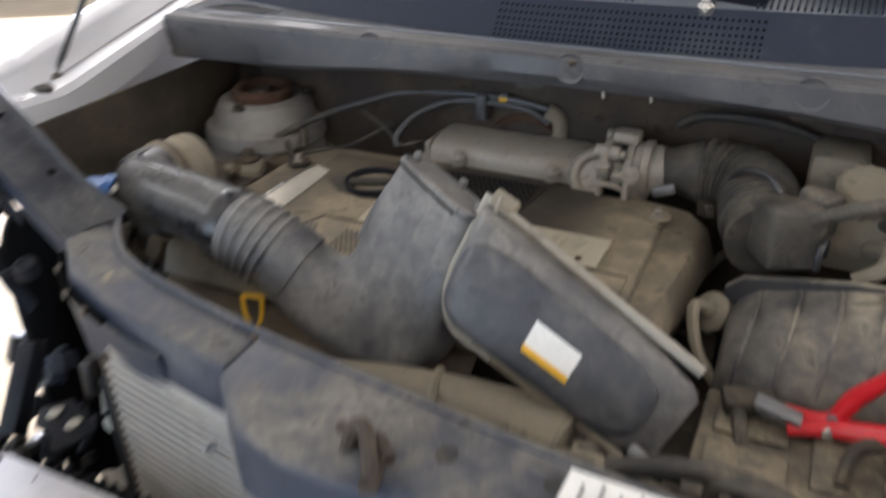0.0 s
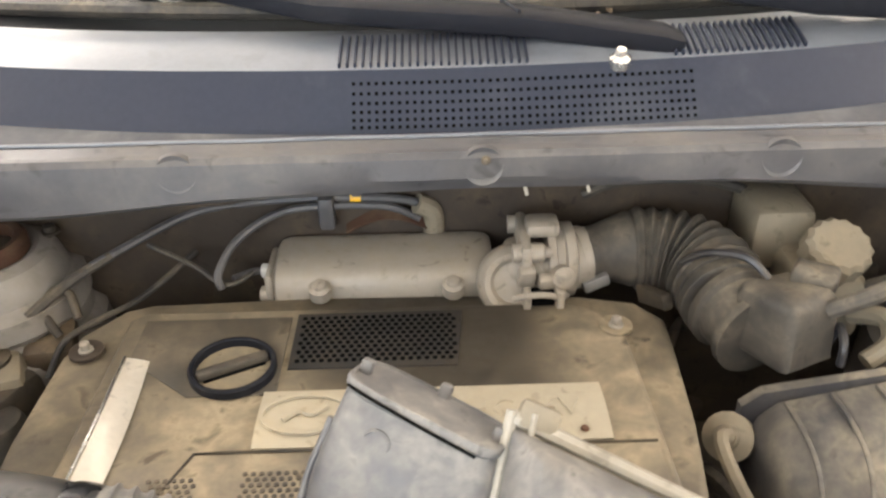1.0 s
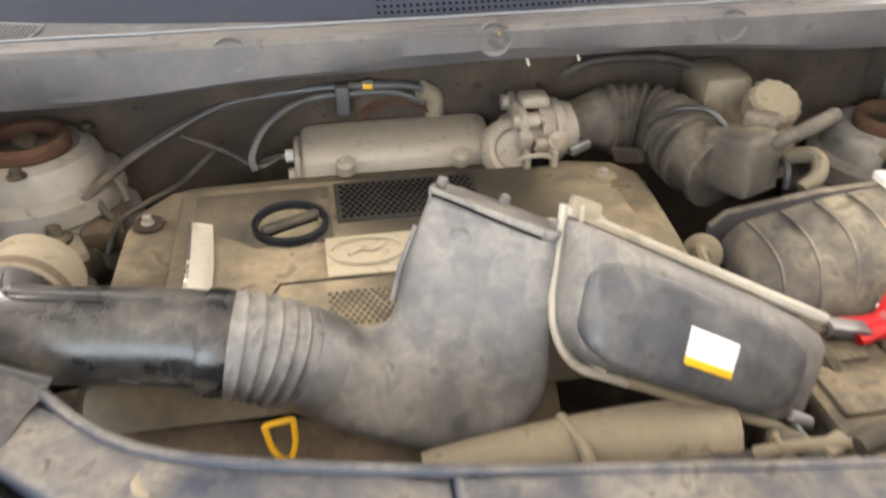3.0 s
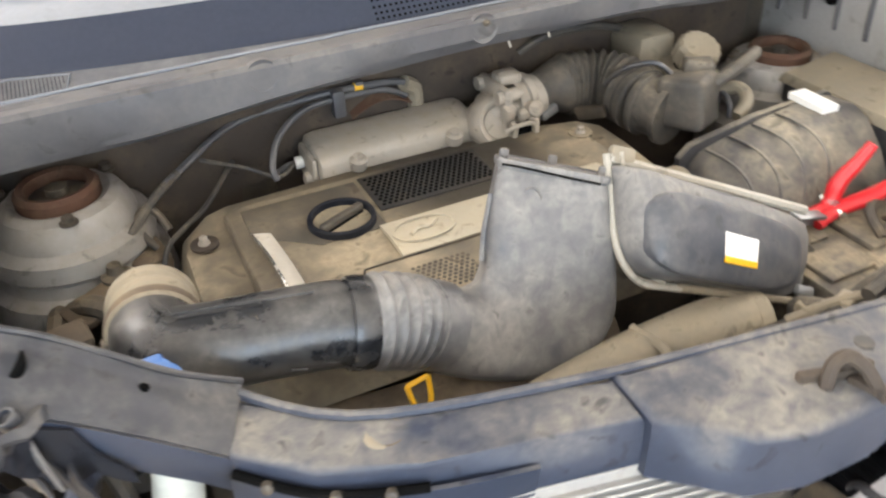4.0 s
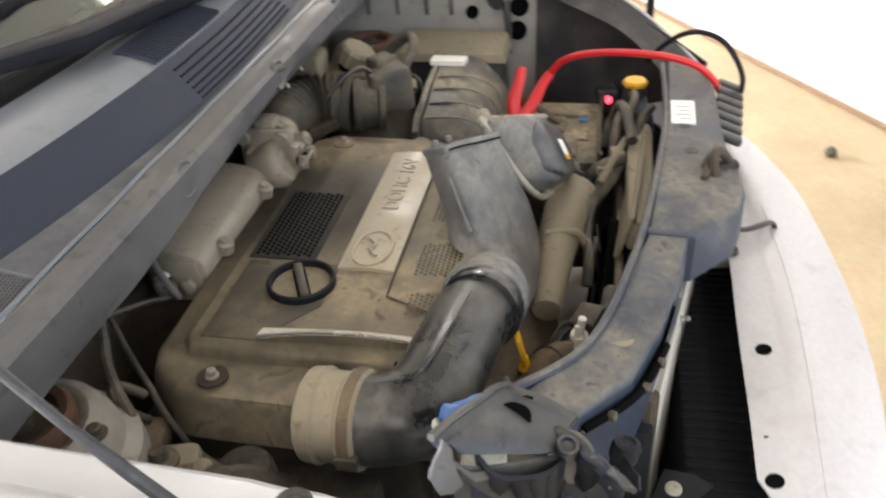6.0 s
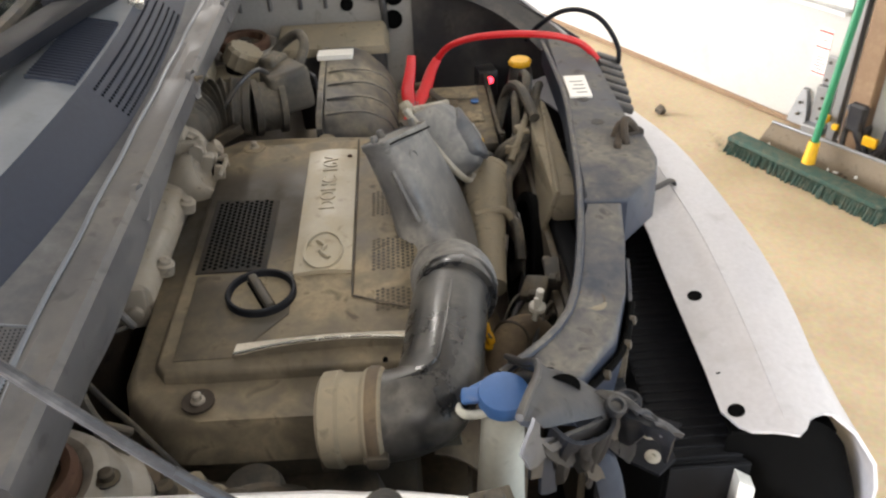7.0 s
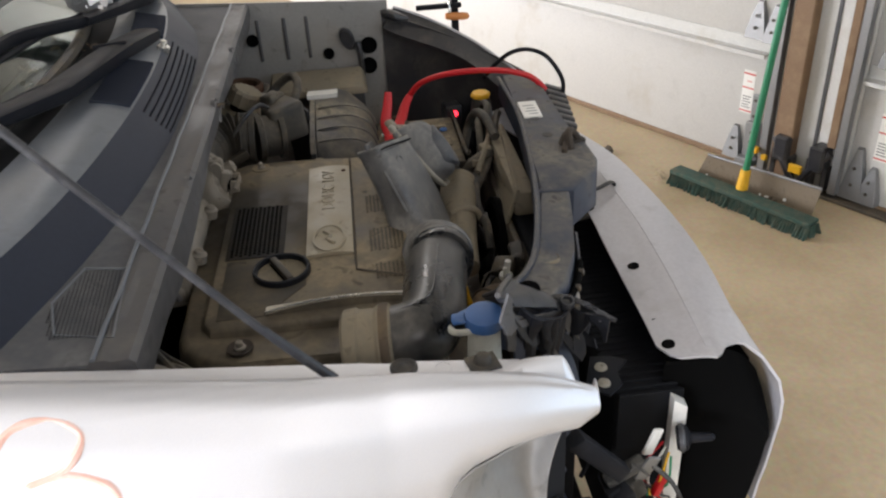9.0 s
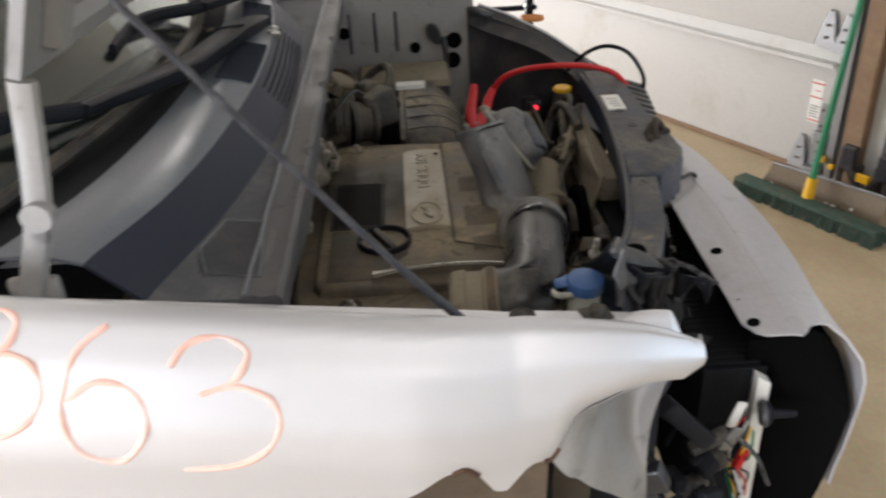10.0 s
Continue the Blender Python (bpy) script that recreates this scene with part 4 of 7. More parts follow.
part("torn_edge", sheet(torn_tip, 60, 12, 0.0014), M_PAINT, car, "folded torn tip of the fender")
for y0, y1 in ((0.960, 0.976), (1.042, 1.066)):
    part("rusty_edge", tube([Vector(fender(((y - 0.802) / 1.098) ** 0.8, 1.0)) for y in (y0, (y0 + y1) / 2, y1)], 0.0032, 6, 5), M_RUST, fend, "rust along the torn edge")
for y in (0.982,):
    part("rubber_stop", lathe([(0.0135, -0.004), (0.0135, 0.003), (0.011, 0.005), (0.008, 0.003), (0.006, 0.0035), (0.003, 0.005), (0.001, 0.005)], (-0.577, y, 1.001), (0, 0, 1), 22), M_RUBBER, car, "round black rubber stop on the flange")
part("buffer", merge(lathe([(0.0085, 0), (0.0085, 0.007), (0.006, 0.011), (0.001, 0.012)], (-0.583, 0.907, 1.001), (0, 0, 1), 16), obox((-0.583, 0.907, 1.002), (0.026, 0.030, 0.003), (1, 0.2, 0), (0, 1, 0), 0.001)), M_RUBBER, car, "black rubber hood buffer")
part("stamped_ring", lathe([(0.009, -0.001), (0.009, 0.0010), (0.007, 0.0010), (0.007, 0.0002), (0.001, 0.0002)], (-0.582, 0.945, 1.0015), (0, 0, 1), 18), M_PAINT, car)
# Inner wing set in the dark metal instead of silver paint.
part("apron", sheet(lambda u, v: (-0.553 - 0.02 * math.sin(3 * v), 0.90 + 0.58 * u, 0.97 - 0.42 * v), 12, 8, 0.004), M_DARK, car, "dark inner wing below the flange")

# orange marker numerals on the fender
SEG = {"3": [(0.03, 0.73), (0.20, 0.93), (0.50, 1.0), (0.74, 0.88), (0.62, 0.66), (0.28, 0.54), (0.62, 0.61), (0.92, 0.53), (1.0, 0.36), (0.86, 0.18), (0.50, 0.05), (0.0, 0.0)],
       "6": [(0.64, 1.0), (0.32, 0.80), (0.12, 0.50), (0.04, 0.30), (0.16, 0.07), (0.64, 0.02), (1.0, 0.25), (0.88, 0.50), (0.48, 0.55), (0.12, 0.41)]}


def mark(digit, y0, y1, v0, v1):
    """A painted stroke that follows the fender's skin."""
    pts = []
    for q in smooth_line([(p[0], p[1], 0) for p in SEG[digit]], 7):
        y, v = y0 + (y1 - y0) * q.x, v0 + (v1 - v0) * (1 - q.y)
        pts.append(Vector(fender(((y - 0.802) / 1.098) ** 0.8, v / fender_reach(y))) + Vector((0.0017, 0, -0.0013)))
    return tube(pts, lambda t: 0.0035 + 0.0006 * math.sin(23 * t) + 0.0004 * math.sin(61 * t), 8, 1)


part("number_mark", mark("3", 1.472, 1.407, 0.25, 0.62), M_MARK, fend, "orange hand-drawn numeral 3")
part("number_mark", mark("6", 1.397, 1.327, 0.295, 0.665), M_MARK, fend, "orange hand-drawn numeral 6")
part("number_mark", mark("3", 1.305, 1.215, 0.315, 0.685), M_MARK, fend, "orange hand-drawn numeral 3")

# ---- hood, hinge and prop rod
HOOD_A, HOOD_D = Vector((0, 1.400, 1.285)), Vector((0, -0.335, 0.942))


def hood_at(u, v):
    p = HOOD_A + HOOD_D * (0.98 * v)
    return (-0.595 + 1.335 * u, p.y - 0.03 * math.sin(math.pi * u), p.z)


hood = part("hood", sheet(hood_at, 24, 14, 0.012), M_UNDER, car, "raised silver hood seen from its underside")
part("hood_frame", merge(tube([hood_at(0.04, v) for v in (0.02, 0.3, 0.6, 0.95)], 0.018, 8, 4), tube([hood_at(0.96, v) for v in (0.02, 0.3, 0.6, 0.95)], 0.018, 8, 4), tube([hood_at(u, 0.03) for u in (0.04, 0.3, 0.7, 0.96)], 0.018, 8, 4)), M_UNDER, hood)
part("hinge", merge(tube([(-0.585, 1.470, 1.035), (-0.590, 1.450, 1.085), (-0.592, 1.420, 1.17), (-0.592, 1.400, 1.285)], 0.013, 8, 5, True, 0.6), lathe([(0.014, -0.008), (0.014, 0.008)], (-0.60, 1.418, 1.165), (1, 0, 0), 14), obox((-0.585, 1.45, 1.07), (0.012, 0.05, 0.05), (1, 0, 0), (0, 1, 0), 0.006)), M_INNER, car, "dusty silver hood hinge arm")
part("hinge_bolt", bolt((-0.578, 1.405, 1.045), (0, 0, 1), 0.010, 0.016), M_PAINT, car)
rod = part("prop_rod", tube([(-0.598, 1.026, 1.000), (-0.606, 1.034, 1.010), (-0.606, 1.092, 1.075), (-0.597, 1.245, 1.264), (-0.588, 1.385, 1.440)], 0.0037, 10, 4), M_ROD, car, "black steel hood prop rod")
part("rod_sleeve", tube([(-0.6062, 1.045, 1.0225), (-0.6054, 1.100, 1.085)], lambda t: 0.0050 - 0.0010 * t, 10, 1), M_ROD, rod)
part("rod_foot", lathe([(0.008, -0.006), (0.009, 0.0), (0.007, 0.006), (0.003, 0.008)], (-0.598, 1.026, 1.002), (0, 0, 1), 14), M_RUBBER, rod)

# ---- far side: inner wing, fender, strut towers
wing = part("inner_wing", sheet(lambda u, v: (0.700 + 0.003 * math.sin(6 * v), 1.40 - 0.485 * u, 0.70 + 0.36 * v - 0.03 * u * v), 20, 8, 0.006), M_INNER, car, "dusty silver inner wing panel with round holes")
for y, z, r in ((1.058, 0.921, 0.013), (0.968, 0.885, 0.019), (0.964, 0.933, 0.019), (1.225, 0.965, 0.014), (1.29, 0.985, 0.01)):
    part("hole", lathe([(r, -0.003), (r, 0.0022), (r * 0.86, 0.0025), (r * 0.8, -0.002), (0.001, -0.002)], (0.6945, y, z), (-1, 0, 0), 20), M_HOLE, wing, "round black opening")
for y in (1.10, 1.15, 1.21, 1.27, 1.33):
    part("pressed_rib", tube([(0.699, y, 0.915), (0.697, y, 0.96), (0.699, y, 1.01)], 0.0045, 8, 4), M_RAIL, wing)
part("bump_stop", loft([ring((0.690 - 0.010 * k, 1.012, 0.955), (0, 1, 0), (0, 0.25, 1), 0.016 * s, 0.026 * s, 20) for k, s in ((0, 1.0), (1, 1.0), (1.6, 0.8))]), M_BLACK, wing, "black oval rubber stop")
part("cable_clip", tube([(0.688, 0.990, 0.945), (0.684, 0.986, 0.915), (0.688, 0.984, 0.870), (0.690, 0.984, 0.84)], lambda t: 0.008 - 0.003 * t, 8, 5), M_BLACK, wing)
part("far_fender", sheet(lambda u, v: (0.708 + 0.055 * v, 1.75 - 0.87 * u, 1.072 - 0.05 * v - 0.062 * u - 0.02 * u ** 4), 40, 8, 0.003), M_LILAC, car, "silver fender on the far side")
RIM = smooth_line([(0.735, 0.90, 1.005), (0.715, 0.825, 0.978), (0.668, 0.731, 0.934), (0.610, 0.658, 0.888), (0.560, 0.617, 0.862)], 8)
part("far_fender_rim", tube(RIM, 0.0035, 8, 1), M_LILAC, car, "thin silver edge of the far fender")
part("far_lamp_shelf", sheet(lambda u, v: RIM[int(u * (len(RIM) - 1) + 0.5)] + Vector((-0.060 * v, 0.030 * v, -0.004 - 0.028 * v - 0.006 * math.sin(9 * u) * v)), 32, 6, 0.004), M_BLACK, car, "dusty black shelf above the missing lamp")
part("far_fender_liner", sheet(lambda u, v: (0.700 - 0.12 * u * u - 0.02 * v, 0.93 - 0.32 * u, 1.000 - 0.10 * u - 0.03 * u * u - 0.55 * v), 24, 8, 0.004), M_BLACK, car, "black plastic liner behind the missing lamp")
part("far_fender_cap", loft([ring((0.700, 0.905 - 0.016 * k, 0.996 - 0.004 * k), (1, 0.2, 0), (0, 0.2, 1), 0.022 * s, 0.012 * s, 14, 2.6) for k, s in ((-1.6, 0.5), (-1, 0.9), (0, 1.1), (1.2, 0.8), (2.2, 0.3))]), M_BLACK, car, "broken black plastic cap")


def strut_tower(cx, cy, top):
    t = part("strut_tower", lathe([(0.122, -0.40), (0.114, -0.125), (0.110, -0.090), (0.098, -0.080), (0.094, -0.066), (0.100, -0.058), (0.098, -0.036), (0.084, -0.028), (0.080, -0.012), (0.072, 0.002), (0.060, 0.008), (0.054, 0.006), (0.046, 0.000), (0.042, -0.02)], (cx, cy, top), (0, 0, 1), 40), M_TOWER, car, "grimy silver strut tower")
    part("mount_rubber", lathe([(0.050, -0.01), (0.050, 0.016), (0.045, 0.022), (0.037, 0.020), (0.034, -0.01)], (cx, cy, top), (0, 0, 1), 28), M_RUST, t, "rusty brown strut mount ring")
    part("mount_core", lathe([(0.036, -0.02), (0.036, 0.006), (0.028, 0.010), (0.014, 0.009), (0.013, 0.018), (0.001, 0.019)], (cx, cy, top), (0, 0, 1), 20), M_DARK, t)
    for k in range(3):
        a = 0.6 + 2 * math.pi * k / 3
        part("mount_nut", bolt((cx + 0.072 * math.cos(a), cy + 0.072 * math.sin(a), top + 0.004), (0, 0, 1), 0.007, 0.011), M_DARK, t)


strut_tower(-0.462, 1.297, 0.905)
strut_tower(0.645, 1.262, 0.862)
for x, side in ((-0.66, -1), (0.80, 1)):
    wheel = part("wheel", lathe([(0.20, -0.10), (0.335, -0.095), (0.350, -0.06), (0.350, 0.06), (0.335, 0.095), (0.20, 0.10)], (x + 0.06 * -side, 1.30, 0.351), (1, 0, 0), 40), M_RUBBER, car, "black tyre under the wheel arch")
    part("rim", lathe([(0.20, -0.08), (0.19, 0.02), (0.06, 0.03), (0.001, 0.03)], (x + 0.06 * -side, 1.30, 0.351), (side, 0, 0), 30), M_STEEL, wheel)

# ---- radiator carrier
BACK = [(-0.470, 1.00), (-0.365, 0.872), (-0.275, 0.790), (-0.10, 0.742), (0.10, 0.712), (0.30, 0.692), (0.52, 0.690)]


def bar_z(x, y):
    return 0.902 - 0.030 * max(0.0, x) + 0.028 * max(0.0, -0.25 - x) + 0.10 * (y - 0.70) * 0.2


carrier = part("carrier_bar", slab([(-0.365, 0.868), (-0.320, 0.825), (-0.275, 0.790), (-0.20, 0.766), (-0.10, 0.742), (-0.055, 0.735), (-0.058, 0.684), (-0.15, 0.702), (-0.24, 0.722), (-0.32, 0.752), (-0.378, 0.802)],
               0.845, bar_z, 0.007, 3, 0.002), M_BAR, car, "dusty grey-blue plastic radiator carrier bar")
END_BACK = smooth_line([(-0.345, 0.866, 0.908), (-0.402, 0.857, 0.953), (-0.455, 0.857, 1.004), (-0.500, 0.864, 1.032), (-0.540, 0.878, 1.050), (-0.562, 0.886, 1.056)], 6)
END_FRONT = smooth_line([(-0.372, 0.800, 0.903), (-0.428, 0.805, 0.950), (-0.476, 0.808, 0.988), (-0.511, 0.815, 1.006), (-0.536, 0.846, 1.026), (-0.556, 0.870, 1.044)], 6)


def bar_end(u, v):
    i = min(len(END_BACK) - 1, int(u * (len(END_BACK) - 1) + 0.5))
    lip = 0.006 * math.exp(-(v / 0.10) ** 2)
    return END_BACK[i].lerp(END_FRONT[i], v) + Vector((0, 0, 0.006 * math.sin(math.pi * v) + lip))


carrier_end = part("carrier_end", sheet(bar_end, 30, 12, 0.005), M_BAREND, car, "dusty end of the carrier rising to the fender")
part("end_slot", loft([ring(Vector((-0.494, 0.844, 1.0165)) + Vector((0, 0, dz)), (0.05, 1, 0), (1, -0.05, 0.55), 0.0125 * k, 0.0095 * k, 20) for dz, k in ((-0.006, 1), (0.0040, 1), (0.0042, 0.85))]), M_HOLE, carrier_end, "oval slot in the plate")
part("end_hole", lathe([(0.0045, -0.004), (0.0045, 0.0012), (0.001, 0.0012)], Vector(bar_end(0.24, 0.30)), (0.6, 0, 1), 12), M_HOLE, carrier_end)
part("end_lip", tube([Vector(bar_end(u, 0.0)) + Vector((0, 0.002, 0.001)) for u in (0.0, 0.15, 0.3, 0.45, 0.6, 0.75, 0.9, 1.0)], 0.0032, 8, 4), M_BLACK, carrier_end)


def end_face(u, v):
    a = Vector(bar_end(0.62 * u, 1.0)) + Vector((0.001, -0.001, -0.004))
    return a + Vector((0.030 * v, -0.004 * v + 0.010 * v * v, -(0.085 - 0.030 * u) * v + 0.004 * math.sin(7 * u) * v))


part("end_face", sheet(end_face, 18, 6, 0.004), M_BAR, carrier_end, "dark blue-grey flank of the carrier end")
NEAR = smooth_line([(-0.376, 0.797, 0.888), (-0.320, 0.749, 0.884), (-0.240, 0.719, 0.880), (-0.150, 0.699, 0.878)], 6)
part("corner_face", sheet(lambda u, v: NEAR[int(u * 18 + 0.5)] + Vector((0, 0.010 * v, -0.105 * v * (1 - 0.55 * u))), 18, 5, 0.004), M_BAR, car, "dark blue-grey corner face below the carrier bar")
part("face_groove", tube([q + Vector((0.001, -0.003, 0.002)) for q in NEAR[:13]], 0.0042, 8, 1), M_HOLE, car)
for i in (3, 7, 10):
    part("face_boss", lathe([(0.0055, 0), (0.005, 0.006), (0.002, 0.007)], NEAR[i] + Vector((0, -0.003, 0.002)), (-0.4, -1, 0.2), 12), M_DARK, car)
part("carrier_top", slab([(-0.060, 0.738), (0.10, 0.714), (0.30, 0.694), (0.54, 0.690), (0.545, 0.628), (0.42, 0.615), (0.30, 0.618), (0.235, 0.628), (0.185, 0.618), (0.12, 0.606), (0.05, 0.607), (0.0, 0.622), (-0.03, 0.650), (-0.060, 0.677)],
     0.836, lambda x, y: bar_z(x, y) + 0.0035, 0.009, 3, 0.002), M_BAR, car, "dusty grey-blue plastic lock platform of the carrier")
part("bar_lip", tube([(x, y + 0.004, bar_z(x, y) + 0.002) for x, y in BACK[1:]], 0.005, 8, 5), M_BAR, carrier)
# Dimple marked by a flat dark disc and a pale crescent at its rim.
part("bar_boss", lathe([(0.017, -0.004), (0.016, 0.0012), (0.0145, 0.0012), (0.013, 0.0004), (0.001, 0.0004)], (-0.254, 0.766, bar_z(-0.254, 0.766)), (0, 0, 1), 22), M_DARK, carrier, "dull round dimple in the bar")
part("pale_crescent", tube([(-0.254 + 0.0165 * math.cos(a), 0.766 + 0.0165 * math.sin(a), bar_z(-0.254, 0.766) + 0.001) for a in (2.3, 2.8, 3.3, 3.8, 4.3)], lambda t: 0.0012 + 0.0035 * math.sin(math.pi * t), 8, 4, True, 0.3), M_BEIGE, carrier)

for x, y in ((0.165, 0.668), (0.25, 0.672)):
    part("bar_plug", lathe([(0.009, -0.002), (0.009, 0.0008), (0.001, 0.0008)], (x, y, bar_z(x, y) + 0.0035), (0, 0, 1), 16), M_RUBBER, carrier)
part("lock_slot", merge(slab([(0.060, 0.648), (0.088, 0.640), (0.092, 0.650), (0.064, 0.658)], 0.890, 0.9005, 0), slab([(0.085, 0.618), (0.110, 0.622), (0.128, 0.640), (0.120, 0.646), (0.100, 0.632), (0.082, 0.628)], 0.885, 0.9000, 0)), M_HOLE, carrier)
part("lock_hook", merge(tube([(0.092, 0.642, 0.898), (0.098, 0.646, 0.920), (0.110, 0.642, 0.928), (0.120, 0.630, 0.918), (0.126, 0.620, 0.902)], 0.0065, 8, 4), tube([(0.112, 0.655, 0.902), (0.120, 0.646, 0.916), (0.132, 0.636, 0.912)], 0.006, 8, 4), obox((0.104, 0.650, 0.903), (0.060, 0.010, 0.014), (1, -0.3, 0), (0, 1, 0), 0.003), obox((0.124, 0.626, 0.900), (0.016, 0.034, 0.012), (1, 0.3, 0), (0, 1, 0), 0.003)), M_MAT, carrier, "dark brown steel hood lock hook")
lab = part("info_label", slab([(0.255, 0.656), (0.335, 0.653), (0.336, 0.688), (0.256, 0.691)], 0.889, 0.9005, 0), M_LABEL, carrier, "white information label with faint print")
for i in range(4):
    part("print", slab([(0.268 + 0.014 * i, 0.661), (0.2705 + 0.014 * i, 0.661), (0.2705 + 0.014 * i, 0.678 + 0.005 * (i % 2)), (0.268 + 0.014 * i, 0.678 + 0.005 * (i % 2))], 0.9000, 0.9012, 0), M_STEEL, lab)
for i in range(7):
    x = 0.27 + 0.032 * i
    part("intake_slat", obox((x, 0.606 - 0.004 * i, 0.872), (0.022, 0.045, 0.012), (1, -0.1, 0), (0.1, 1, 0.35), 0.004), M_BLACK, carrier)
shroud = part("fan_shroud", box(-0.26, 0.40, 0.752, 0.764, 0.50, 0.79, 0.004), M_DARK, car, "dark dusty fan shroud behind the bar")
part("shroud_lip", box(-0.26, 0.00, 0.745, 0.775, 0.770, 0.782, 0.005), M_DARK, shroud)
part("shroud_tank", box(0.05, 0.36, 0.712, 0.752, 0.800, 0.848, 0.008), M_BEIGE, shroud)
part("shroud_plate", obox((0.20, 0.742, 0.82), (0.30, 0.008, 0.07), (1, -0.08, 0), (0, 1, 0.3), 0.003), M_BEIGE, shroud)
part("fan_opening", lathe([(0.105, -0.01), (0.105, 0.012), (0.092, 0.014), (0.090, 0.0), (0.001, -0.004)], (0.12, 0.775, 0.69), (0.0, 1, 0.15), 36), M_HOLE, car, "black round fan opening")
for k in range(7):
    a = 2 * math.pi * k / 7
    part("fan_blade", obox((0.12 + 0.05 * math.cos(a), 0.784, 0.69 + 0.05 * math.sin(a)), (0.085, 0.004, 0.028), (math.cos(a), 0.2, math.sin(a)), (0, 1, 0), 0.001), M_BLACK, car)

# condenser: a stack of fins in its frame
rad = thing("condenser", (-0.07, 0.71, 0.36), "dusty aluminium air-conditioning condenser with fine horizontal fins", "radiator")
part("core", box(-0.252, 0.100, 0.689, 0.706, 0.36, 0.838, 0.002), M_FIN, rad)
me_tube = finish(box(-0.252, 0.102, 0.682, 0.691, -0.0024, 0.0024, 0.0012, 1), "fin_tube")
me_tube.materials.append(M_FIN)
for i in range(40):
    o = part("fin_tube", me_tube, M_FIN, rad)
    o.location.z += 0.372 + 0.0116 * i
part("header", tube([(-0.256, 0.692, 0.36), (-0.256, 0.692, 0.828)], 0.010, 10, 1), M_DARK, rad)
part("header", tube([(0.106, 0.690, 0.36), (0.106, 0.690, 0.842)], 0.009, 10, 1), M_FIN, rad)
part("top_rail", box(-0.254, 0.104, 0.687, 0.706, 0.838, 0.843, 0.002), M_FIN, rad)
part("fitting", bolt((-0.085, 0.681, 0.800), (0, -1, 0.4), 0.0034, 0.0052), M_STEEL, rad)
rad.rotation_euler[2] = radians(-11)

# ---- bumper cover, hanging loose in front
bump = thing("bumper_cover", (0.05, 0.5, 0.45), "detached silver bumper cover hanging in front of the radiator", "bumper")
INN = [(-0.335, 0.617), (-0.20, 0.614), (-0.05, 0.612), (0.10, 0.606), (0.30, 0.622), (0.48, 0.68), (0.60, 0.76)]
OUT = [(-0.335, 0.500), (-0.20, 0.476), (-0.05, 0.464), (0.10, 0.470), (0.30, 0.492), (0.48, 0.555), (0.60, 0.64)]


def bump_top(u, v):
    x = -0.330 + 0.90 * u
    a, b = smooth_at(INN, x), smooth_at(OUT, x)
    w = min(1.0, v / 0.55)
    drop = max(0.0, (v - 0.55) / 0.45)
    # the torn end: a rounded inner corner, a long tongue, then a notch below the outer roll
    end = curve_at([(0.0, 0.030), (0.06, 0.008), (0.13, -0.002), (0.35, -0.012), (0.56, -0.024), (0.62, -0.020), (0.70, 0.000), (0.80, 0.008), (0.92, 0.012), (1.0, 0.014)], w)
    end += curve_at([(0.0, 0.0), (0.10, -0.012), (0.25, -0.046), (0.5, -0.050), (1.0, -0.024)], drop)
    notch = end * max(0.0, 1 - u / 0.10) + 0.0015 * math.sin(41 * v) * max(0.0, 1 - u / 0.03)
    return (x + notch, a + (b - a) * w - 0.045 * math.sin(math.pi / 2 * min(1.0, drop * (1 + 2.2 * max(0.0, 1 - u / 0.15)))), 0.762 + 0.006 / (1 + math.exp(-45 * (w - 0.40))) + 0.007 * math.sin(math.pi * w) - 0.012 * (w > 0.55) * (w - 0.55) - 0.30 * drop ** 1.3 + 0.02 * u)


part("skin", sheet(bump_top, 60, 20, 0.004), M_LILAC, bump, "silver painted skin with a folded top flange")
part("crease", tube([Vector(bump_top(u, 0.27)) + Vector((0, 0, 0.001)) for u in (0.02, 0.2, 0.4, 0.6)], 0.004, 6, 6), M_LILAC, bump)
def on_bumper(x, y):
    """The height of the skin's top flange above the plan."""
    w = (smooth_at(INN, x) - y) / (smooth_at(INN, x) - smooth_at(OUT, x))
    return bump_top((x + 0.330) / 0.90, 0.55 * w)[2]


for x, y in ((-0.105, 0.587), (-0.304, 0.601)):
    part("clip_hole", lathe([(0.0105, -0.003), (0.0095, 0.0042), (0.001, 0.0042)], (x, y, on_bumper(x, y) + 0.001), (0, 0.22, 1), 14), M_HOLE, bump)
part("slot", obox((-0.242, 0.593, on_bumper(-0.242, 0.593) + 0.0022), (0.0022, 0.024, 0.0016), (1, 0.25, 0), (0, 1, 0), 0), M_HOLE, bump)
# Near-black sheets close the open corner, painting the deep shade inside.
part("corner_shell", sheet(lambda u, v: (-0.298 - u * (0.018 + 0.058 * min(1.0, v / 0.2) ** 0.8 - 0.035 * v * v), 0.602 - 0.128 * u - 0.008 * u * min(1.0, v * 6) + 0.030 * u * v * v, 0.757 - 0.006 * u - 0.040 * max(0.0, (u - 0.62) / 0.38) ** 2 - 0.36 * v), 26, 20, 0.005), M_HOLE, bump, "black inner side of the bumper corner, darkened for the shade inside")
part("dark_filler", sheet(lambda u, v: (-0.312 + 0.12 * u, 0.606 - 0.125 * v, 0.738 - 0.012 * v), 6, 6, 0.006), M_HOLE, bump, "near-black filler sheet added under the bumper skin")
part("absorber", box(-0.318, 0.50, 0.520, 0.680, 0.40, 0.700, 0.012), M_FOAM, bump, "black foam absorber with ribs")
me_rib = finish(box(-0.0025, 0.0025, 0.580, 0.676, 0.60, 0.7035, 0.001, 1), "rib")
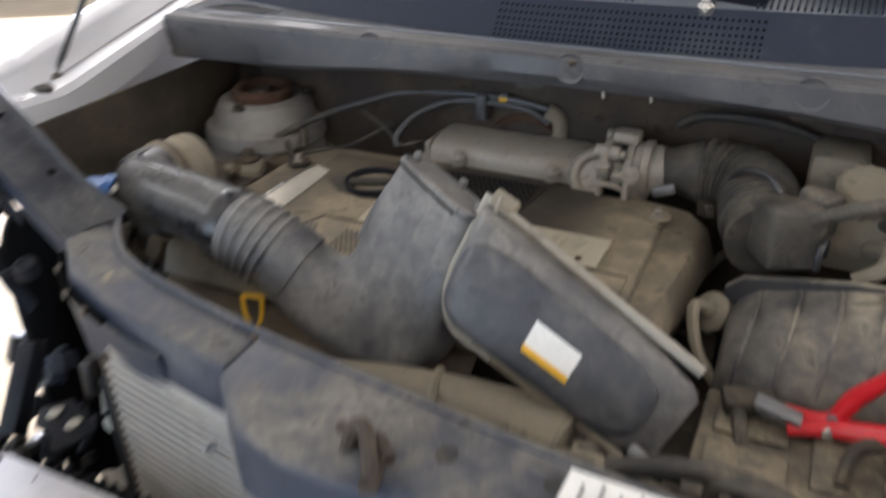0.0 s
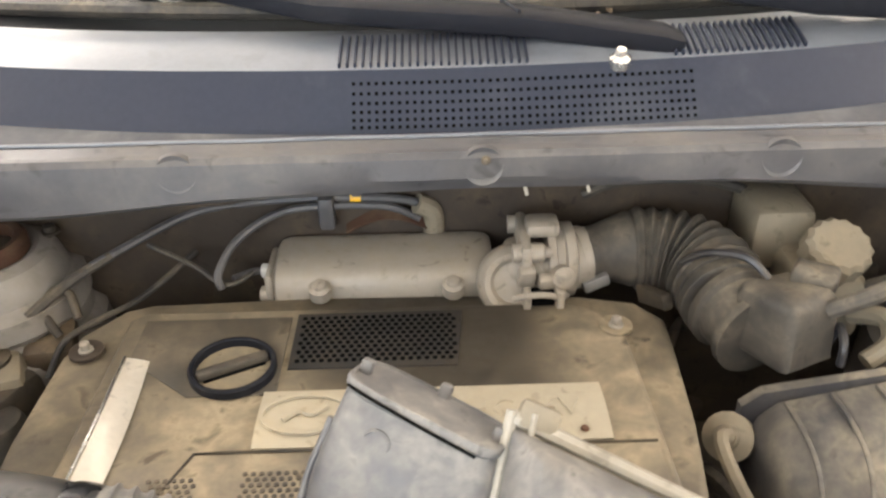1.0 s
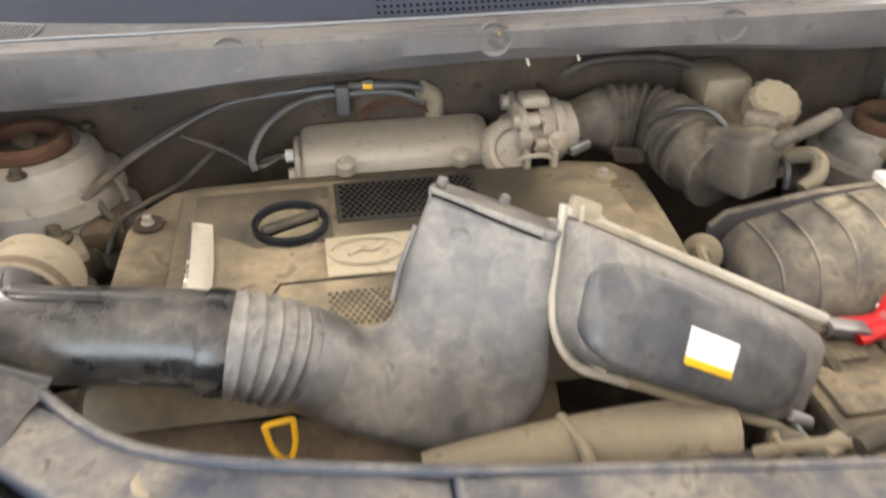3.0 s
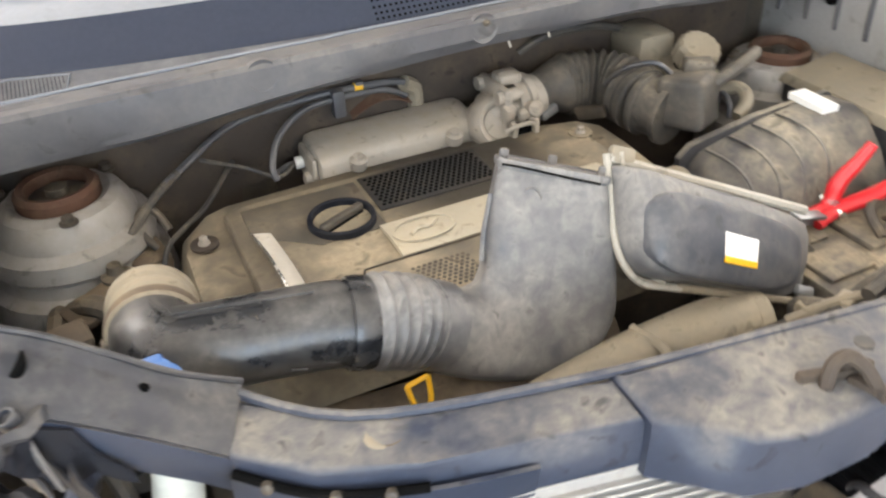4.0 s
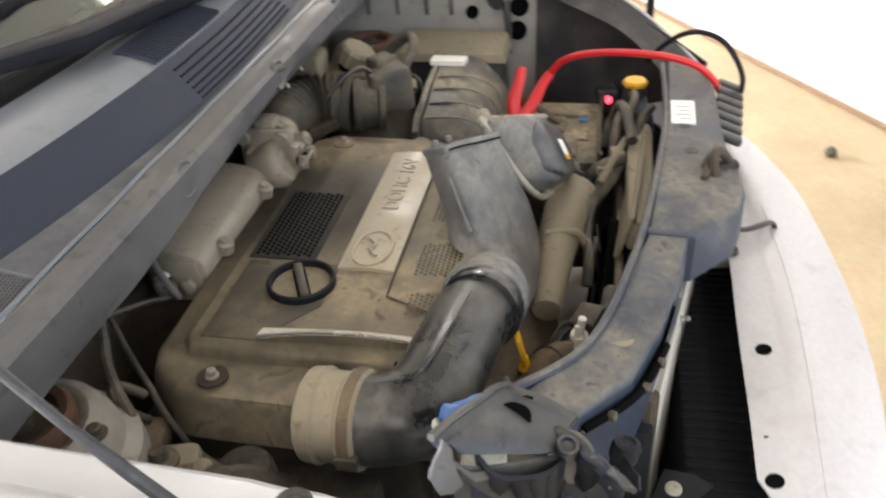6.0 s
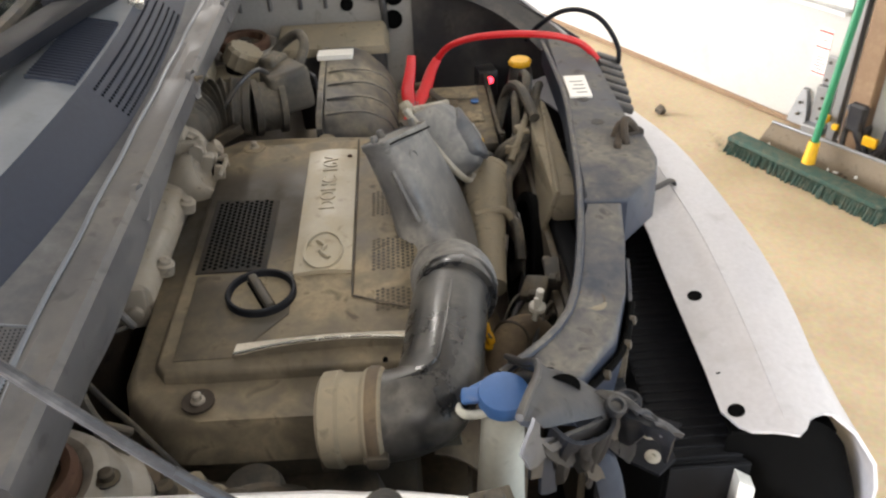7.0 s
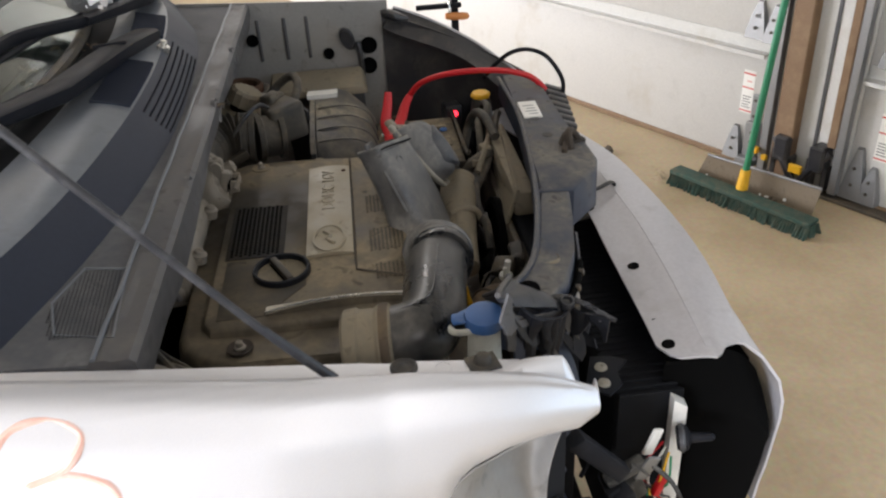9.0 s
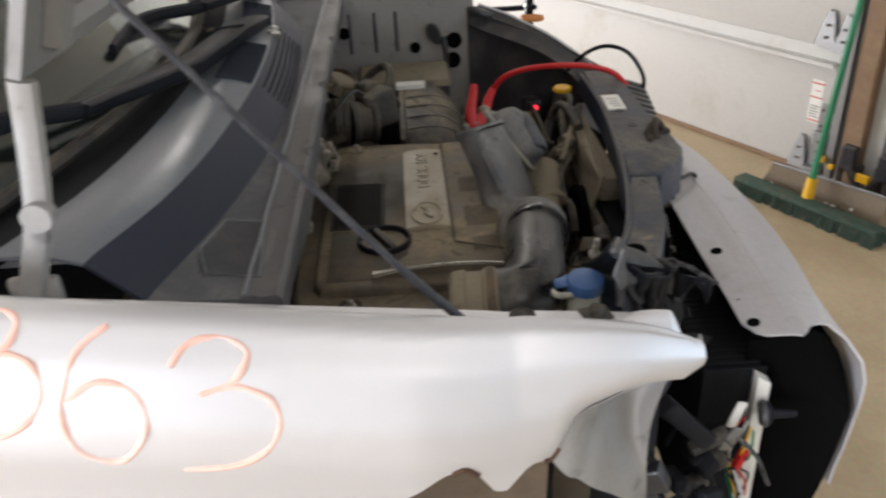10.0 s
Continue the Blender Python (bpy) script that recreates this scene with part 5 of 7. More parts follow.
me_rib.materials.append(M_FOAM)
for i in range(52):
    o = part("rib", me_rib, M_FOAM, bump)
    o.location.x += -0.325 + 0.0155 * i
part("tab", tube([(0.120, 0.612, 0.792), (0.122, 0.604, 0.800), (0.126, 0.582, 0.800), (0.148, 0.548, 0.800), (0.151, 0.542, 0.790)], 0.006, 8, 5, True, 0.35), M_BLACK, bump, "black steel tab over the flange")
part("tab_base", merge(lathe([(0.016, 0), (0.016, 0.008), (0.008, 0.012), (0.006, 0.02)], (0.098, 0.602, 0.765), (0, 0, 1), 14), obox((0.10, 0.615, 0.77), (0.05, 0.05, 0.008), (1, 0.2, 0), (0, 1, 0), 0.003)), M_DARK, bump)

# ---- near corner: lamp bracket, washer neck, loose wiring
brk = thing("lamp_bracket", (-0.42, 0.80, 0.72), "broken dusty black plastic lamp bracket at the front corner", "bracket")


def skirt(depth, inward, seed, cells):
    """A torn hanging edge with uneven teeth along the outer rim of the carrier's end."""
    path = smooth_line([(-0.545, 0.862, 1.036), (-0.552, 0.848, 1.026), (-0.545, 0.832, 1.018), (-0.530, 0.818, 1.008), (-0.510, 0.809, 1.000), (-0.470, 0.805, 0.980)], 12)
    dice = random.Random(seed)
    teeth = [dice.uniform(0.40, 1.0) for k in range(cells + 2)]

    def at(u, v):
        q = path[min(len(path) - 1, int(u * (len(path) - 1) + 0.5))]
        k = int(u * cells)
        edge = u * cells - k
        tooth = teeth[k] * (1 - 0.45 * edge) if k % 2 else teeth[k] + (teeth[k + 1] - teeth[k]) * edge
        bend = 0.010 * noise.noise(Vector((u * 8, v * 2, seed))) * v
        return q + Vector((inward * v + bend, 0.6 * bend, -depth * tooth * v))

    return sheet(at, 66, 5, 0.003)


# Black backing sheet behind the shards, painting the dark hollow there.
part("black_backing", skirt(0.110, 0.028, 12, 13), M_WIPER, brk)


def shard(outline, off=0.0, thick=0.003):
    """A flat broken piece hanging below the carrier's outer rim; its outline runs along the rim and up."""
    bm = bmesh.new()
    a = [bm.verts.new((-0.505 - 0.643 * t - 0.766 * off, 0.812 + 0.766 * t - 0.643 * off, z)) for t, z in outline]
    b = [bm.verts.new(v.co + Vector((0.766, 0.643, 0)) * thick) for v in a]
    bm.faces.new(a)
    bm.faces.new(b[::-1])
    for i in range(len(a)):
        bm.faces.new((a[i], b[i], b[i - 1], a[i - 1]))
    bmesh.ops.triangulate(bm, faces=bm.faces[:])
    bmesh.ops.subdivide_edges(bm, edges=bm.edges[:], cuts=2, use_grid_fill=True)
    bmesh.ops.recalc_face_normals(bm, faces=bm.faces[:])
    return bm


def crumpled(bm, amount, scale, seed):
    """Bends a finished shape out of true, as broken plastic is."""
    for v in bm.verts:
        v.co += noise.noise_vector(v.co * scale + Vector((seed, seed * 0.7, 0))) * amount
    return bm


part("broken_plate", crumpled(shard([(0.087, 1.041), (0.068, 1.018), (0.021, 0.995), (0.018, 0.977), (0.009, 0.953), (0.018, 0.957), (0.026, 0.973), (0.044, 0.974), (0.057, 0.989), (0.071, 1.011)]), 0.003, 40, 1), M_BAREND, brk, "dark scuffed plate with a broken edge")
part("broken_strip", crumpled(shard([(0.083, 1.024), (0.068, 1.018), (0.070, 0.982), (0.082, 0.991)], -0.004), 0.003, 50, 2), M_BLACK, brk)
part("broken_finger", crumpled(shard([(0.021, 0.997), (-0.018, 0.953), (-0.031, 0.939), (-0.032, 0.962), (-0.048, 0.937), (-0.060, 0.902), (-0.053, 0.893), (-0.034, 0.916), (-0.004, 0.963)], -0.004), 0.004, 45, 3), M_WIPER, brk, "split black plastic fingers")
part("broken_strip", crumpled(shard([(0.068, 1.012), (0.044, 0.974), (0.044, 0.938), (0.062, 0.953)], -0.008), 0.003, 50, 4), M_COWL, brk)
part("broken_strip", crumpled(shard([(0.031, 0.974), (0.010, 0.951), (-0.007, 0.919), (0.009, 0.929), (0.018, 0.943)], 0.002), 0.003, 50, 5), M_BLACK, brk)
part("torn_lip", crumpled(shard([(0.097, 1.059), (0.071, 1.026), (0.050, 1.018), (0.014, 1.003), (-0.014, 0.990), (-0.031, 0.943), (-0.022, 0.958), (-0.009, 0.963), (0.003, 0.985), (0.012, 0.989), (0.068, 1.016), (0.087, 1.040)], 0.004), 0.0025, 45, 6), M_RAIL, brk, "pale scuffed lip of the broken rim")
part("torn_tab", crumpled(shard([(0.093, 1.068), (0.099, 1.055), (0.103, 1.039), (0.098, 1.024), (0.090, 1.018), (0.080, 1.024), (0.086, 1.042), (0.088, 1.058)], 0.006), 0.003, 60, 7), M_RAIL, brk, "bent scuffed plastic tab")
part("side_arm", crumpled(sheet(lambda u, v: (-0.482 - 0.044 * u + 0.004 * math.sin(9 * u), 0.812 - 0.046 * u - 0.014 * (v - 0.5) * (1 + 0.5 * math.sin(7 * u)), 1.000 + 0.006 * math.sin(3.1 * u) - 0.016 * max(0.0, u - 0.6) - 0.010 * abs(v - 0.4)), 22, 8, 0.004), 0.004, 60, 3), M_BAREND, brk, "broken plastic arm with a ring boss")
part("arm_web", crumpled(sheet(lambda u, v: (-0.495 - 0.034 * u, 0.800 - 0.034 * u, 0.994 - (0.028 - 0.012 * u + 0.010 * math.sin(8 * u)) * v), 16, 5, 0.003), 0.004, 70, 8), M_WIPER, brk)
part("ring_boss", lathe([(0.0080, -0.006), (0.0085, 0.003), (0.0075, 0.005), (0.0055, 0.005), (0.0048, 0.001), (0.001, 0.001)], (-0.504, 0.806, 1.004), (-0.3, -0.2, 1), 18), M_BAREND, brk)
part("curved_strap", tube([(-0.468, 0.812, 0.935), (-0.492, 0.800, 0.905), (-0.502, 0.795, 0.865), (-0.496, 0.800, 0.820), (-0.480, 0.810, 0.78)], 0.013, 10, 6, True, 0.3), M_COWL, brk, "dark blue curved strap")
part("post_boss", merge(lathe([(0.013, -0.012), (0.0135, 0), (0.012, 0.005), (0.008, 0.006), (0.005, 0.004), (0.001, 0.004)], (-0.391, 0.757, 0.890), (0.1, -0.2, 1), 18), crumpled(sheet(lambda u, v: (-0.388 - 0.028 * u - 0.008 * v, 0.768 - 0.024 * u, 0.888 + 0.004 * math.sin(5 * u) - 0.016 * v * (1 - 0.4 * u)), 8, 4, 0.003), 0.003, 60, 2)), M_WIPER, brk, "dusty plastic boss with a bent arm")
bp = part("bolt_plate", slab([(-0.276, 0.706), (-0.340, 0.730), (-0.362, 0.702), (-0.342, 0.678), (-0.315, 0.678), (-0.292, 0.656), (-0.280, 0.676)], 0.737, 0.741, 0.001), M_WIPER, brk, "flat black steel plate with two bolts")
for x, y in ((-0.304, 0.698), (-0.338, 0.703)):
    part("plate_bolt", lathe([(0.0090, 0), (0.0090, 0.002), (0.006, 0.0034), (0.0026, 0.0036), (0.0022, 0.0022), (0.001, 0.0022)], (x, y, 0.741), (-0.15, 0, 1), 18), M_CREAM, bp)
part("lower_bar", crumpled(obox((-0.445, 0.742, 0.715), (0.022, 0.115, 0.026), (1, 0.2, 0), (0.25, -0.60, -0.75), 0.004), 0.004, 40, 1), M_WIPER, brk, "scuffed blue-black bracket bar")
rnd = random.Random(41)
for k in range(16):
    c = Vector((rnd.uniform(-0.53, -0.40), rnd.uniform(0.69, 0.83), rnd.uniform(0.50, 0.74)))
    shape = merge(obox(c, (rnd.uniform(0.015, 0.045), rnd.uniform(0.015, 0.05), rnd.uniform(0.012, 0.05)), (1, rnd.uniform(-0.6, 0.6), rnd.uniform(-0.4, 0.4)), (0, 1, rnd.uniform(-0.6, 0.2)), 0.003),
                  obox(c + Vector((rnd.uniform(-0.012, 0.012), rnd.uniform(-0.02, 0.02), 0.016)), (0.012, 0.020, 0.010), (1, 0.3, 0), (0, 1, -0.3), 0.002))
    part("bracket_fragment", crumpled(shape, 0.004, 45, k), (M_COWL, M_WIPER, M_BLACK, M_FOAM)[k % 4], brk)
part("corner_liner", sheet(lambda u, v: (-0.50 - 0.10 * u, 0.80 + 0.20 * u, 0.86 - 0.45 * v + 0.03 * math.sin(7 * u)), 10, 10, 0.006), M_FOAM, brk, "black wheel-arch liner")

strip = thing("lamp_strip", (-0.35, 0.595, 0.40), "white plastic lamp strip with a plugged bulb socket and loose wires", "lamp strip")
part("strip", slab([(-0.357, 0.586), (-0.337, 0.584), (-0.333, 0.603), (-0.354, 0.605)], 0.42, lambda x, y: 0.702 + 0.6 * (y - 0.595), 0.002), M_WHITE, strip)
part("blade", obox((-0.394, 0.648, 0.676), (0.006, 0.018, 0.044), (1, 0.3, 0), (0, 1, 0.4), 0.003), M_WHITE, strip, "bluish white plastic sliver")
sock = part("socket", lathe([(0.017, 0), (0.018, 0.014), (0.013, 0.017), (0.008, 0.019), (0.006, 0.048), (0.003, 0.052)], (-0.372, 0.604, 0.655), (-0.25, -0.95, 0.12), 18), M_WIPER, strip, "black bulb socket")
part("socket_ring", lathe([(0.019, 0.003), (0.021, 0.008), (0.018, 0.011), (0.015, 0.009), (0.015, 0.003)], (-0.372, 0.604, 0.655), (-0.25, -0.95, 0.12), 18), M_RAIL, sock)
for i, (mat, a) in enumerate(((M_WHITE, 0.0), (M_RED, 0.01), (M_BLACK, 0.02), (M_YELLOW, -0.012), (M_GREEN, -0.02))):
    part("wire", tube([(-0.376 + a, 0.620, 0.645), (-0.385 + a, 0.645 + a, 0.60), (-0.372 - a, 0.630, 0.55 + a), (-0.395 + 2 * a, 0.615 - a, 0.50), (-0.40, 0.62 + 2 * a, 0.42)], 0.0018, 6, 6), mat, strip)
rnd = random.Random(17)
for i in range(16):
    q = Vector((rnd.uniform(-0.44, -0.36), rnd.uniform(0.645, 0.735), rnd.uniform(0.50, 0.68)))
    d = Vector((rnd.uniform(-0.02, 0.02), rnd.uniform(-0.05, 0.05), rnd.uniform(-0.07, 0.03)))
    part("wire", tube([q, q + d * 0.4 + Vector((0.006, 0.012, 0.012)), q + d * 0.8, q + d * 1.3 - Vector((0, 0, 0.03))], rnd.choice((0.0012, 0.0018, 0.0035)), 6, 5), (M_WIPER, M_PIPE, M_WIPER)[i % 3], strip)
for c, sz in (((-0.42, 0.695, 0.655), (0.020, 0.060, 0.016)), ((-0.40, 0.672, 0.600), (0.018, 0.030, 0.040)), ((-0.43, 0.715, 0.585), (0.022, 0.045, 0.020))):
    part("plug_housing", merge(obox(c, sz, (1, 0.2, 0), (0, 1, -0.35), 0.004), obox((c[0] - 0.008, c[1] + 0.01, c[2] + 0.010), (sz[0] * 0.5, sz[1] * 0.4, 0.010), (1, 0.2, 0), (0, 1, -0.35), 0.002)), M_PIPE, strip)
part("connector", obox((-0.395, 0.632, 0.59), (0.012, 0.012, 0.035), (1, 0.2, 0), (0, 1, 0.4), 0.003), M_RED, strip, "small red connector")
part("bulb", obox((-0.425, 0.665, 0.66), (0.004, 0.018, 0.05), (1, 0, 0.2), (0, 1, 0.3), 0.001), M_STEEL, strip)

wash = thing("washer_bottle", (-0.43, 0.885, 0.55), "milky washer bottle neck with a dusty blue cap", "bottle")
part("neck", tube([(-0.411, 0.879, 0.928), (-0.412, 0.880, 0.890), (-0.418, 0.882, 0.820), (-0.44, 0.885, 0.70), (-0.46, 0.886, 0.55)], lambda t: 0.0195 + 0.014 * t * t, 20, 6), M_CLEARISH, wash)
cap = part("cap", merge(lathe([(0.0222, -0.006), (0.0236, -0.005), (0.0240, 0.006), (0.0226, 0.009), (0.013, 0.0105), (0.001, 0.0108)], (-0.411, 0.879, 0.927), (-0.08, 0, 1), 30), obox((-0.409, 0.908, 0.930), (0.018, 0.020, 0.006), (1, 0, 0.08), (0, 1, 0), 0.003), obox((-0.398, 0.899, 0.930), (0.008, 0.020, 0.006), (1, 0.5, 0.08), (0, 1, 0), 0.002)), M_BLUE, wash, "dusty blue snap cap")
part("hinge_tab", tube([(-0.422, 0.894, 0.920), (-0.424, 0.915, 0.922), (-0.411, 0.922, 0.924), (-0.397, 0.917, 0.924), (-0.395, 0.896, 0.920)], 0.0042, 8, 5), M_CLEARISH, wash)

# ---------------------------------------------------------------- engine
eng = thing("engine", (-0.05, 1.10, 0.35), "dusty four-cylinder engine with a tan plastic cover", "engine")
part("block", merge(box(-0.34, 0.26, 0.96, 1.28, 0.36, 0.80, 0.02), box(-0.30, 0.10, 0.90, 0.97, 0.60, 0.74, 0.02), box(-0.40, -0.33, 1.00, 1.22, 0.50, 0.76, 0.02)), M_DARK, eng)
part("heat_shield", sheet(lambda u, v: (-0.36 + 0.44 * u, 0.945 - 0.095 * v - 0.03 * math.sin(3.1 * u), 0.795 - 0.13 * v * v + 0.008 * math.sin(14 * u) * v), 18, 8, 0.003), M_BROWN, eng, "dusty brown exhaust heat shield")
COVER = [(-0.356, 0.915), (-0.360, 1.06), (-0.358, 1.180), (-0.354, 1.222), (-0.318, 1.264), (-0.290, 1.274), (-0.12, 1.276), (0.06, 1.274), (0.20, 1.270), (0.258, 1.256), (0.284, 1.225), (0.280, 1.158), (0.272, 1.06), (0.258, 0.975), (0.248, 0.915)]


def cover_z(x, y):
    return 0.866 + 0.006 * max(0, y - 1.2) * 10 - 0.012 * max(0.0, x - 0.15)


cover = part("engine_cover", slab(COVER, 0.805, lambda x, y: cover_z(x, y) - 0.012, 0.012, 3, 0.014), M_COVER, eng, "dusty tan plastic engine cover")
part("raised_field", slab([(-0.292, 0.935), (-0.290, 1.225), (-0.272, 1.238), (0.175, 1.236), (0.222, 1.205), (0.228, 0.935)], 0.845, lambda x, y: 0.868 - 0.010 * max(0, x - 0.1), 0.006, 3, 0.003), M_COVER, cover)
# Two thin plates in darker plastic: round the oil cap and the vents.
part("cap_patch", slab([(-0.268, 1.155), (-0.268, 1.218), (-0.118, 1.218), (-0.118, 1.100), (-0.20, 1.100)], 0.86, 0.8695, 0.001), dirty("dark_cover_plastic", (0.05, 0.045, 0.036), 0.6, (0.17, 0.14, 0.10), 0.62, up=0.3, scale=8), cover, "darker patch round the oil cap")
part("vent_field", slab([(-0.112, 1.135), (-0.112, 1.222), (0.058, 1.222), (0.050, 1.135)], 0.86, 0.8698, 0.001), dirty("dark_vent_plastic", (0.012, 0.011, 0.010), 0.8, (0.060, 0.050, 0.037), 0.6, up=0.2, scale=18), cover, "dark vent field")
spots = [(-0.104 + 0.0078 * i + (0.0039 if j % 2 else 0), 1.145 + 0.0068 * j, 0.8698) for i in range(20) for j in range(11)]
tagged(part("perforation", dots(spots, 0.0026, (0, 0, 1), 0.0008, 6), M_HOLE, cover), kind="stuff")
part("front_panel", slab([(-0.212, 0.940), (-0.174, 1.026), (0.215, 1.026), (0.215, 0.940)], 0.86, 0.8700, 0.001), M_COVER, cover)
part("panel_gap", tube([(-0.214, 0.940, 0.8698), (-0.1755, 1.0275, 0.8698), (-0.150, 1.0285, 0.8698), (0.215, 1.0285, 0.8690)], 0.0013, 6, 1), M_DARK, cover)
for x0, x1, y0, y1 in ((-0.006, 0.052, 0.968, 1.004), (-0.128, -0.064, 0.955, 1.004), (-0.205, -0.168, 0.962, 1.002)):
    spots = [(x0 + 0.0068 * i + (0.0034 if j % 2 else 0), y0 + 0.0060 * j, 0.8702) for i in range(int((x1 - x0) / 0.0068) + 1) for j in range(int((y1 - y0) / 0.0060) + 1)]
    tagged(part("perforation", dots(spots, 0.0023, (0, 0, 1), 0.0006, 6), M_DARK, cover), kind="stuff")
badge = part("badge_plate", sheet(lambda u, v: (-0.128 + 0.306 * u, 1.030 + 0.071 * v + 0.0 * u, 0.8715 + 0.0035 * math.sin(math.pi * v)), 20, 8, 0.006), M_PLATE, cover, "pale raised badge plate with lettering")
words("DOHC 16V", 0.0300, M_PLATE, "lettering", badge, (0.008, 1.066, 0.8752), (1, 0, 0), (0, 1, 0))
part("emblem", merge(*[loft([ring((-0.086, 1.066, 0.8745), (1, 0, 0), (0, 1, 0), a, b, 36), ring((-0.086, 1.066, 0.8772), (1, 0, 0), (0, 1, 0), a, b, 36), ring((-0.086, 1.066, 0.8772), (1, 0, 0), (0, 1, 0), a - 0.0035, b - 0.0035, 36), ring((-0.086, 1.066, 0.8745), (1, 0, 0), (0, 1, 0), a - 0.0035, b - 0.0035, 36)], False) for a, b in ((0.040, 0.0255),)],
     tube([(-0.105, 1.058, 0.8765), (-0.092, 1.068, 0.877), (-0.080, 1.064, 0.877), (-0.067, 1.074, 0.8765)], 0.0028, 6, 5)), M_PLATE, badge, "raised oval emblem ring")
part("badge_pin", lathe([(0.004, 0), (0.003, 0.002), (0.001, 0.002)], (0.155, 1.040, 0.8735), (0, 0, 1), 8), M_RUST, badge)
def strip_rise(u):
    """The strip swells from its pointed ends."""
    return max(0.12, math.sin(math.pi * min(0.96, max(0.04, u)))) ** 0.45


part("edge_strip", sheet(lambda u, v: (-0.268 + 0.021 * v + 0.006 * math.sin(math.pi * u), 1.152 - 0.225 * u, 0.8695 + (0.0135 - 0.0135 * v + 0.002 * math.sin(math.pi * v)) * strip_rise(u)), 24, 6, 0.003), dirty("worn_bright_strip", (0.66, 0.62, 0.54), 0.3, (0.55, 0.48, 0.36), 0.5, metal=0.35, up=0.3, scale=14), cover, "worn bright strip along the cover")
part("strip_side", sheet(lambda u, v: (-0.2695 + 0.0015 * v + 0.006 * math.sin(math.pi * u), 1.152 - 0.225 * u, 0.8665 + 0.0160 * v * strip_rise(u)), 24, 4, 0.002), M_COVER, cover)
part("strip_shine", tube([(-0.2695 + 0.006 * math.sin(math.pi * u), 1.152 - 0.225 * u, 0.8700 + 0.0140 * strip_rise(u)) for u in [k / 12 for k in range(13)]], 0.0017, 8, 3), M_CHROME, cover)
for x, y, z in ((-0.321, 1.183, 0.8600), (0.212, 1.190, 0.8675)):
    # The left recess is a dark disc; its hollow's shade is in the colour.
    part("bolt_recess", lathe([(0.017, -0.002), (0.017, 0.0012), (0.015, 0.0012), (0.013, 0.0005), (0.001, 0.0005)], (x, y, z), (0, 0, 1), 20), M_MAT if x < 0 else M_COVER, cover)
    part("cover_bolt", bolt((x, y, z + 0.0005), (0, 0, 1), 0.0050, 0.0075), M_ALU, cover)
part("pin", lathe([(0.004, 0), (0.002, 0.003)], (-0.285, 0.99, 0.866), (0, 0, 1), 8), M_HOLE, cover)

ocap = part("oil_cap", lathe([(0.0415, 0.0005), (0.0415, 0.0080), (0.0400, 0.0100), (0.0375, 0.0100), (0.0362, 0.0085), (0.0355, 0.0010)], (-0.163, 1.135, 0.8690), (0, 0, 1), 40), M_WIPER, eng, "black plastic oil filler cap")
part("cap_floor", lathe([(0.0352, 0), (0.0352, 0.0014), (0.020, 0.0018), (0.001, 0.0018)], (-0.163, 1.135, 0.8690), (0, 0, 1), 30), M_CAPDUST, ocap, "dust-filled floor of the cap")
part("cap_grip", obox((-0.163, 1.135, 0.8750), (0.068, 0.011, 0.010), (1, 0.48, 0), (0, 1, 0), 0.003), M_CAPGRIP, ocap)
part("grip_slot", merge(*[obox((-0.163 + 0.0062 * k * -0.43, 1.135 + 0.0062 * k * 0.9, 0.8712), (0.060, 0.0035, 0.002), (1, 0.48, 0), (0, 1, 0), 0.0008, 1) for k in (-1, 1)]), M_HOLE, ocap)

# intake plenum, throttle body, ribbed hose
def plenum_ring(x, k):
    """A rounded box with a flat, slightly sloping top."""
    out = []
    for q in ring((x, 1.309, 0.852), (0, 1, 0), (0, 0, 1), 0.043 * k, 0.038 * k, 32, 5.0):
        out.append(q + Vector((0, 0, -0.12 * (1.305 - q.y) if q.z > 0.872 else 0.0)))
    return out


plen = part("plenum", loft([plenum_ring(x, k) for x, k in ((-0.148, 0.55), (-0.147, 0.80), (-0.143, 0.93), (-0.134, 0.99), (-0.12, 1.0), (-0.02, 1.0), (0.075, 1.0), (0.088, 0.96), (0.094, 0.88), (0.096, 0.6))]), M_ALU, eng, "dusty cast plenum behind the cover")
part("end_plate", merge(box(-0.156, -0.146, 1.272, 1.338, 0.835, 0.884, 0.006), lathe([(0.010, 0), (0.010, 0.007), (0.006, 0.009)], (-0.156, 1.288, 0.850), (-1, 0, 0), 12)), M_ALU, plen)
part("nipple", tube([(-0.152, 1.318, 0.862), (-0.166, 1.320, 0.861)], 0.0085, 12, 1), M_WHITE, plen, "white plastic vacuum nipple")
part("nipple_pipe", tube([(-0.166, 1.320, 0.861), (-0.178, 1.318, 0.861), (-0.196, 1.300, 0.864)], 0.0042, 8, 5), M_RAIL, plen)
for x in (-0.094, 0.050):
    part("flange_lug", merge(lathe([(0.012, -0.010), (0.012, 0.004), (0.008, 0.006), (0.007, 0.010), (0.002, 0.011)], (x, 1.262, 0.872), (0, -0.25, 1), 16), box(x - 0.011, x + 0.011, 1.262, 1.285, 0.860, 0.876, 0.004)), M_ALU, plen)
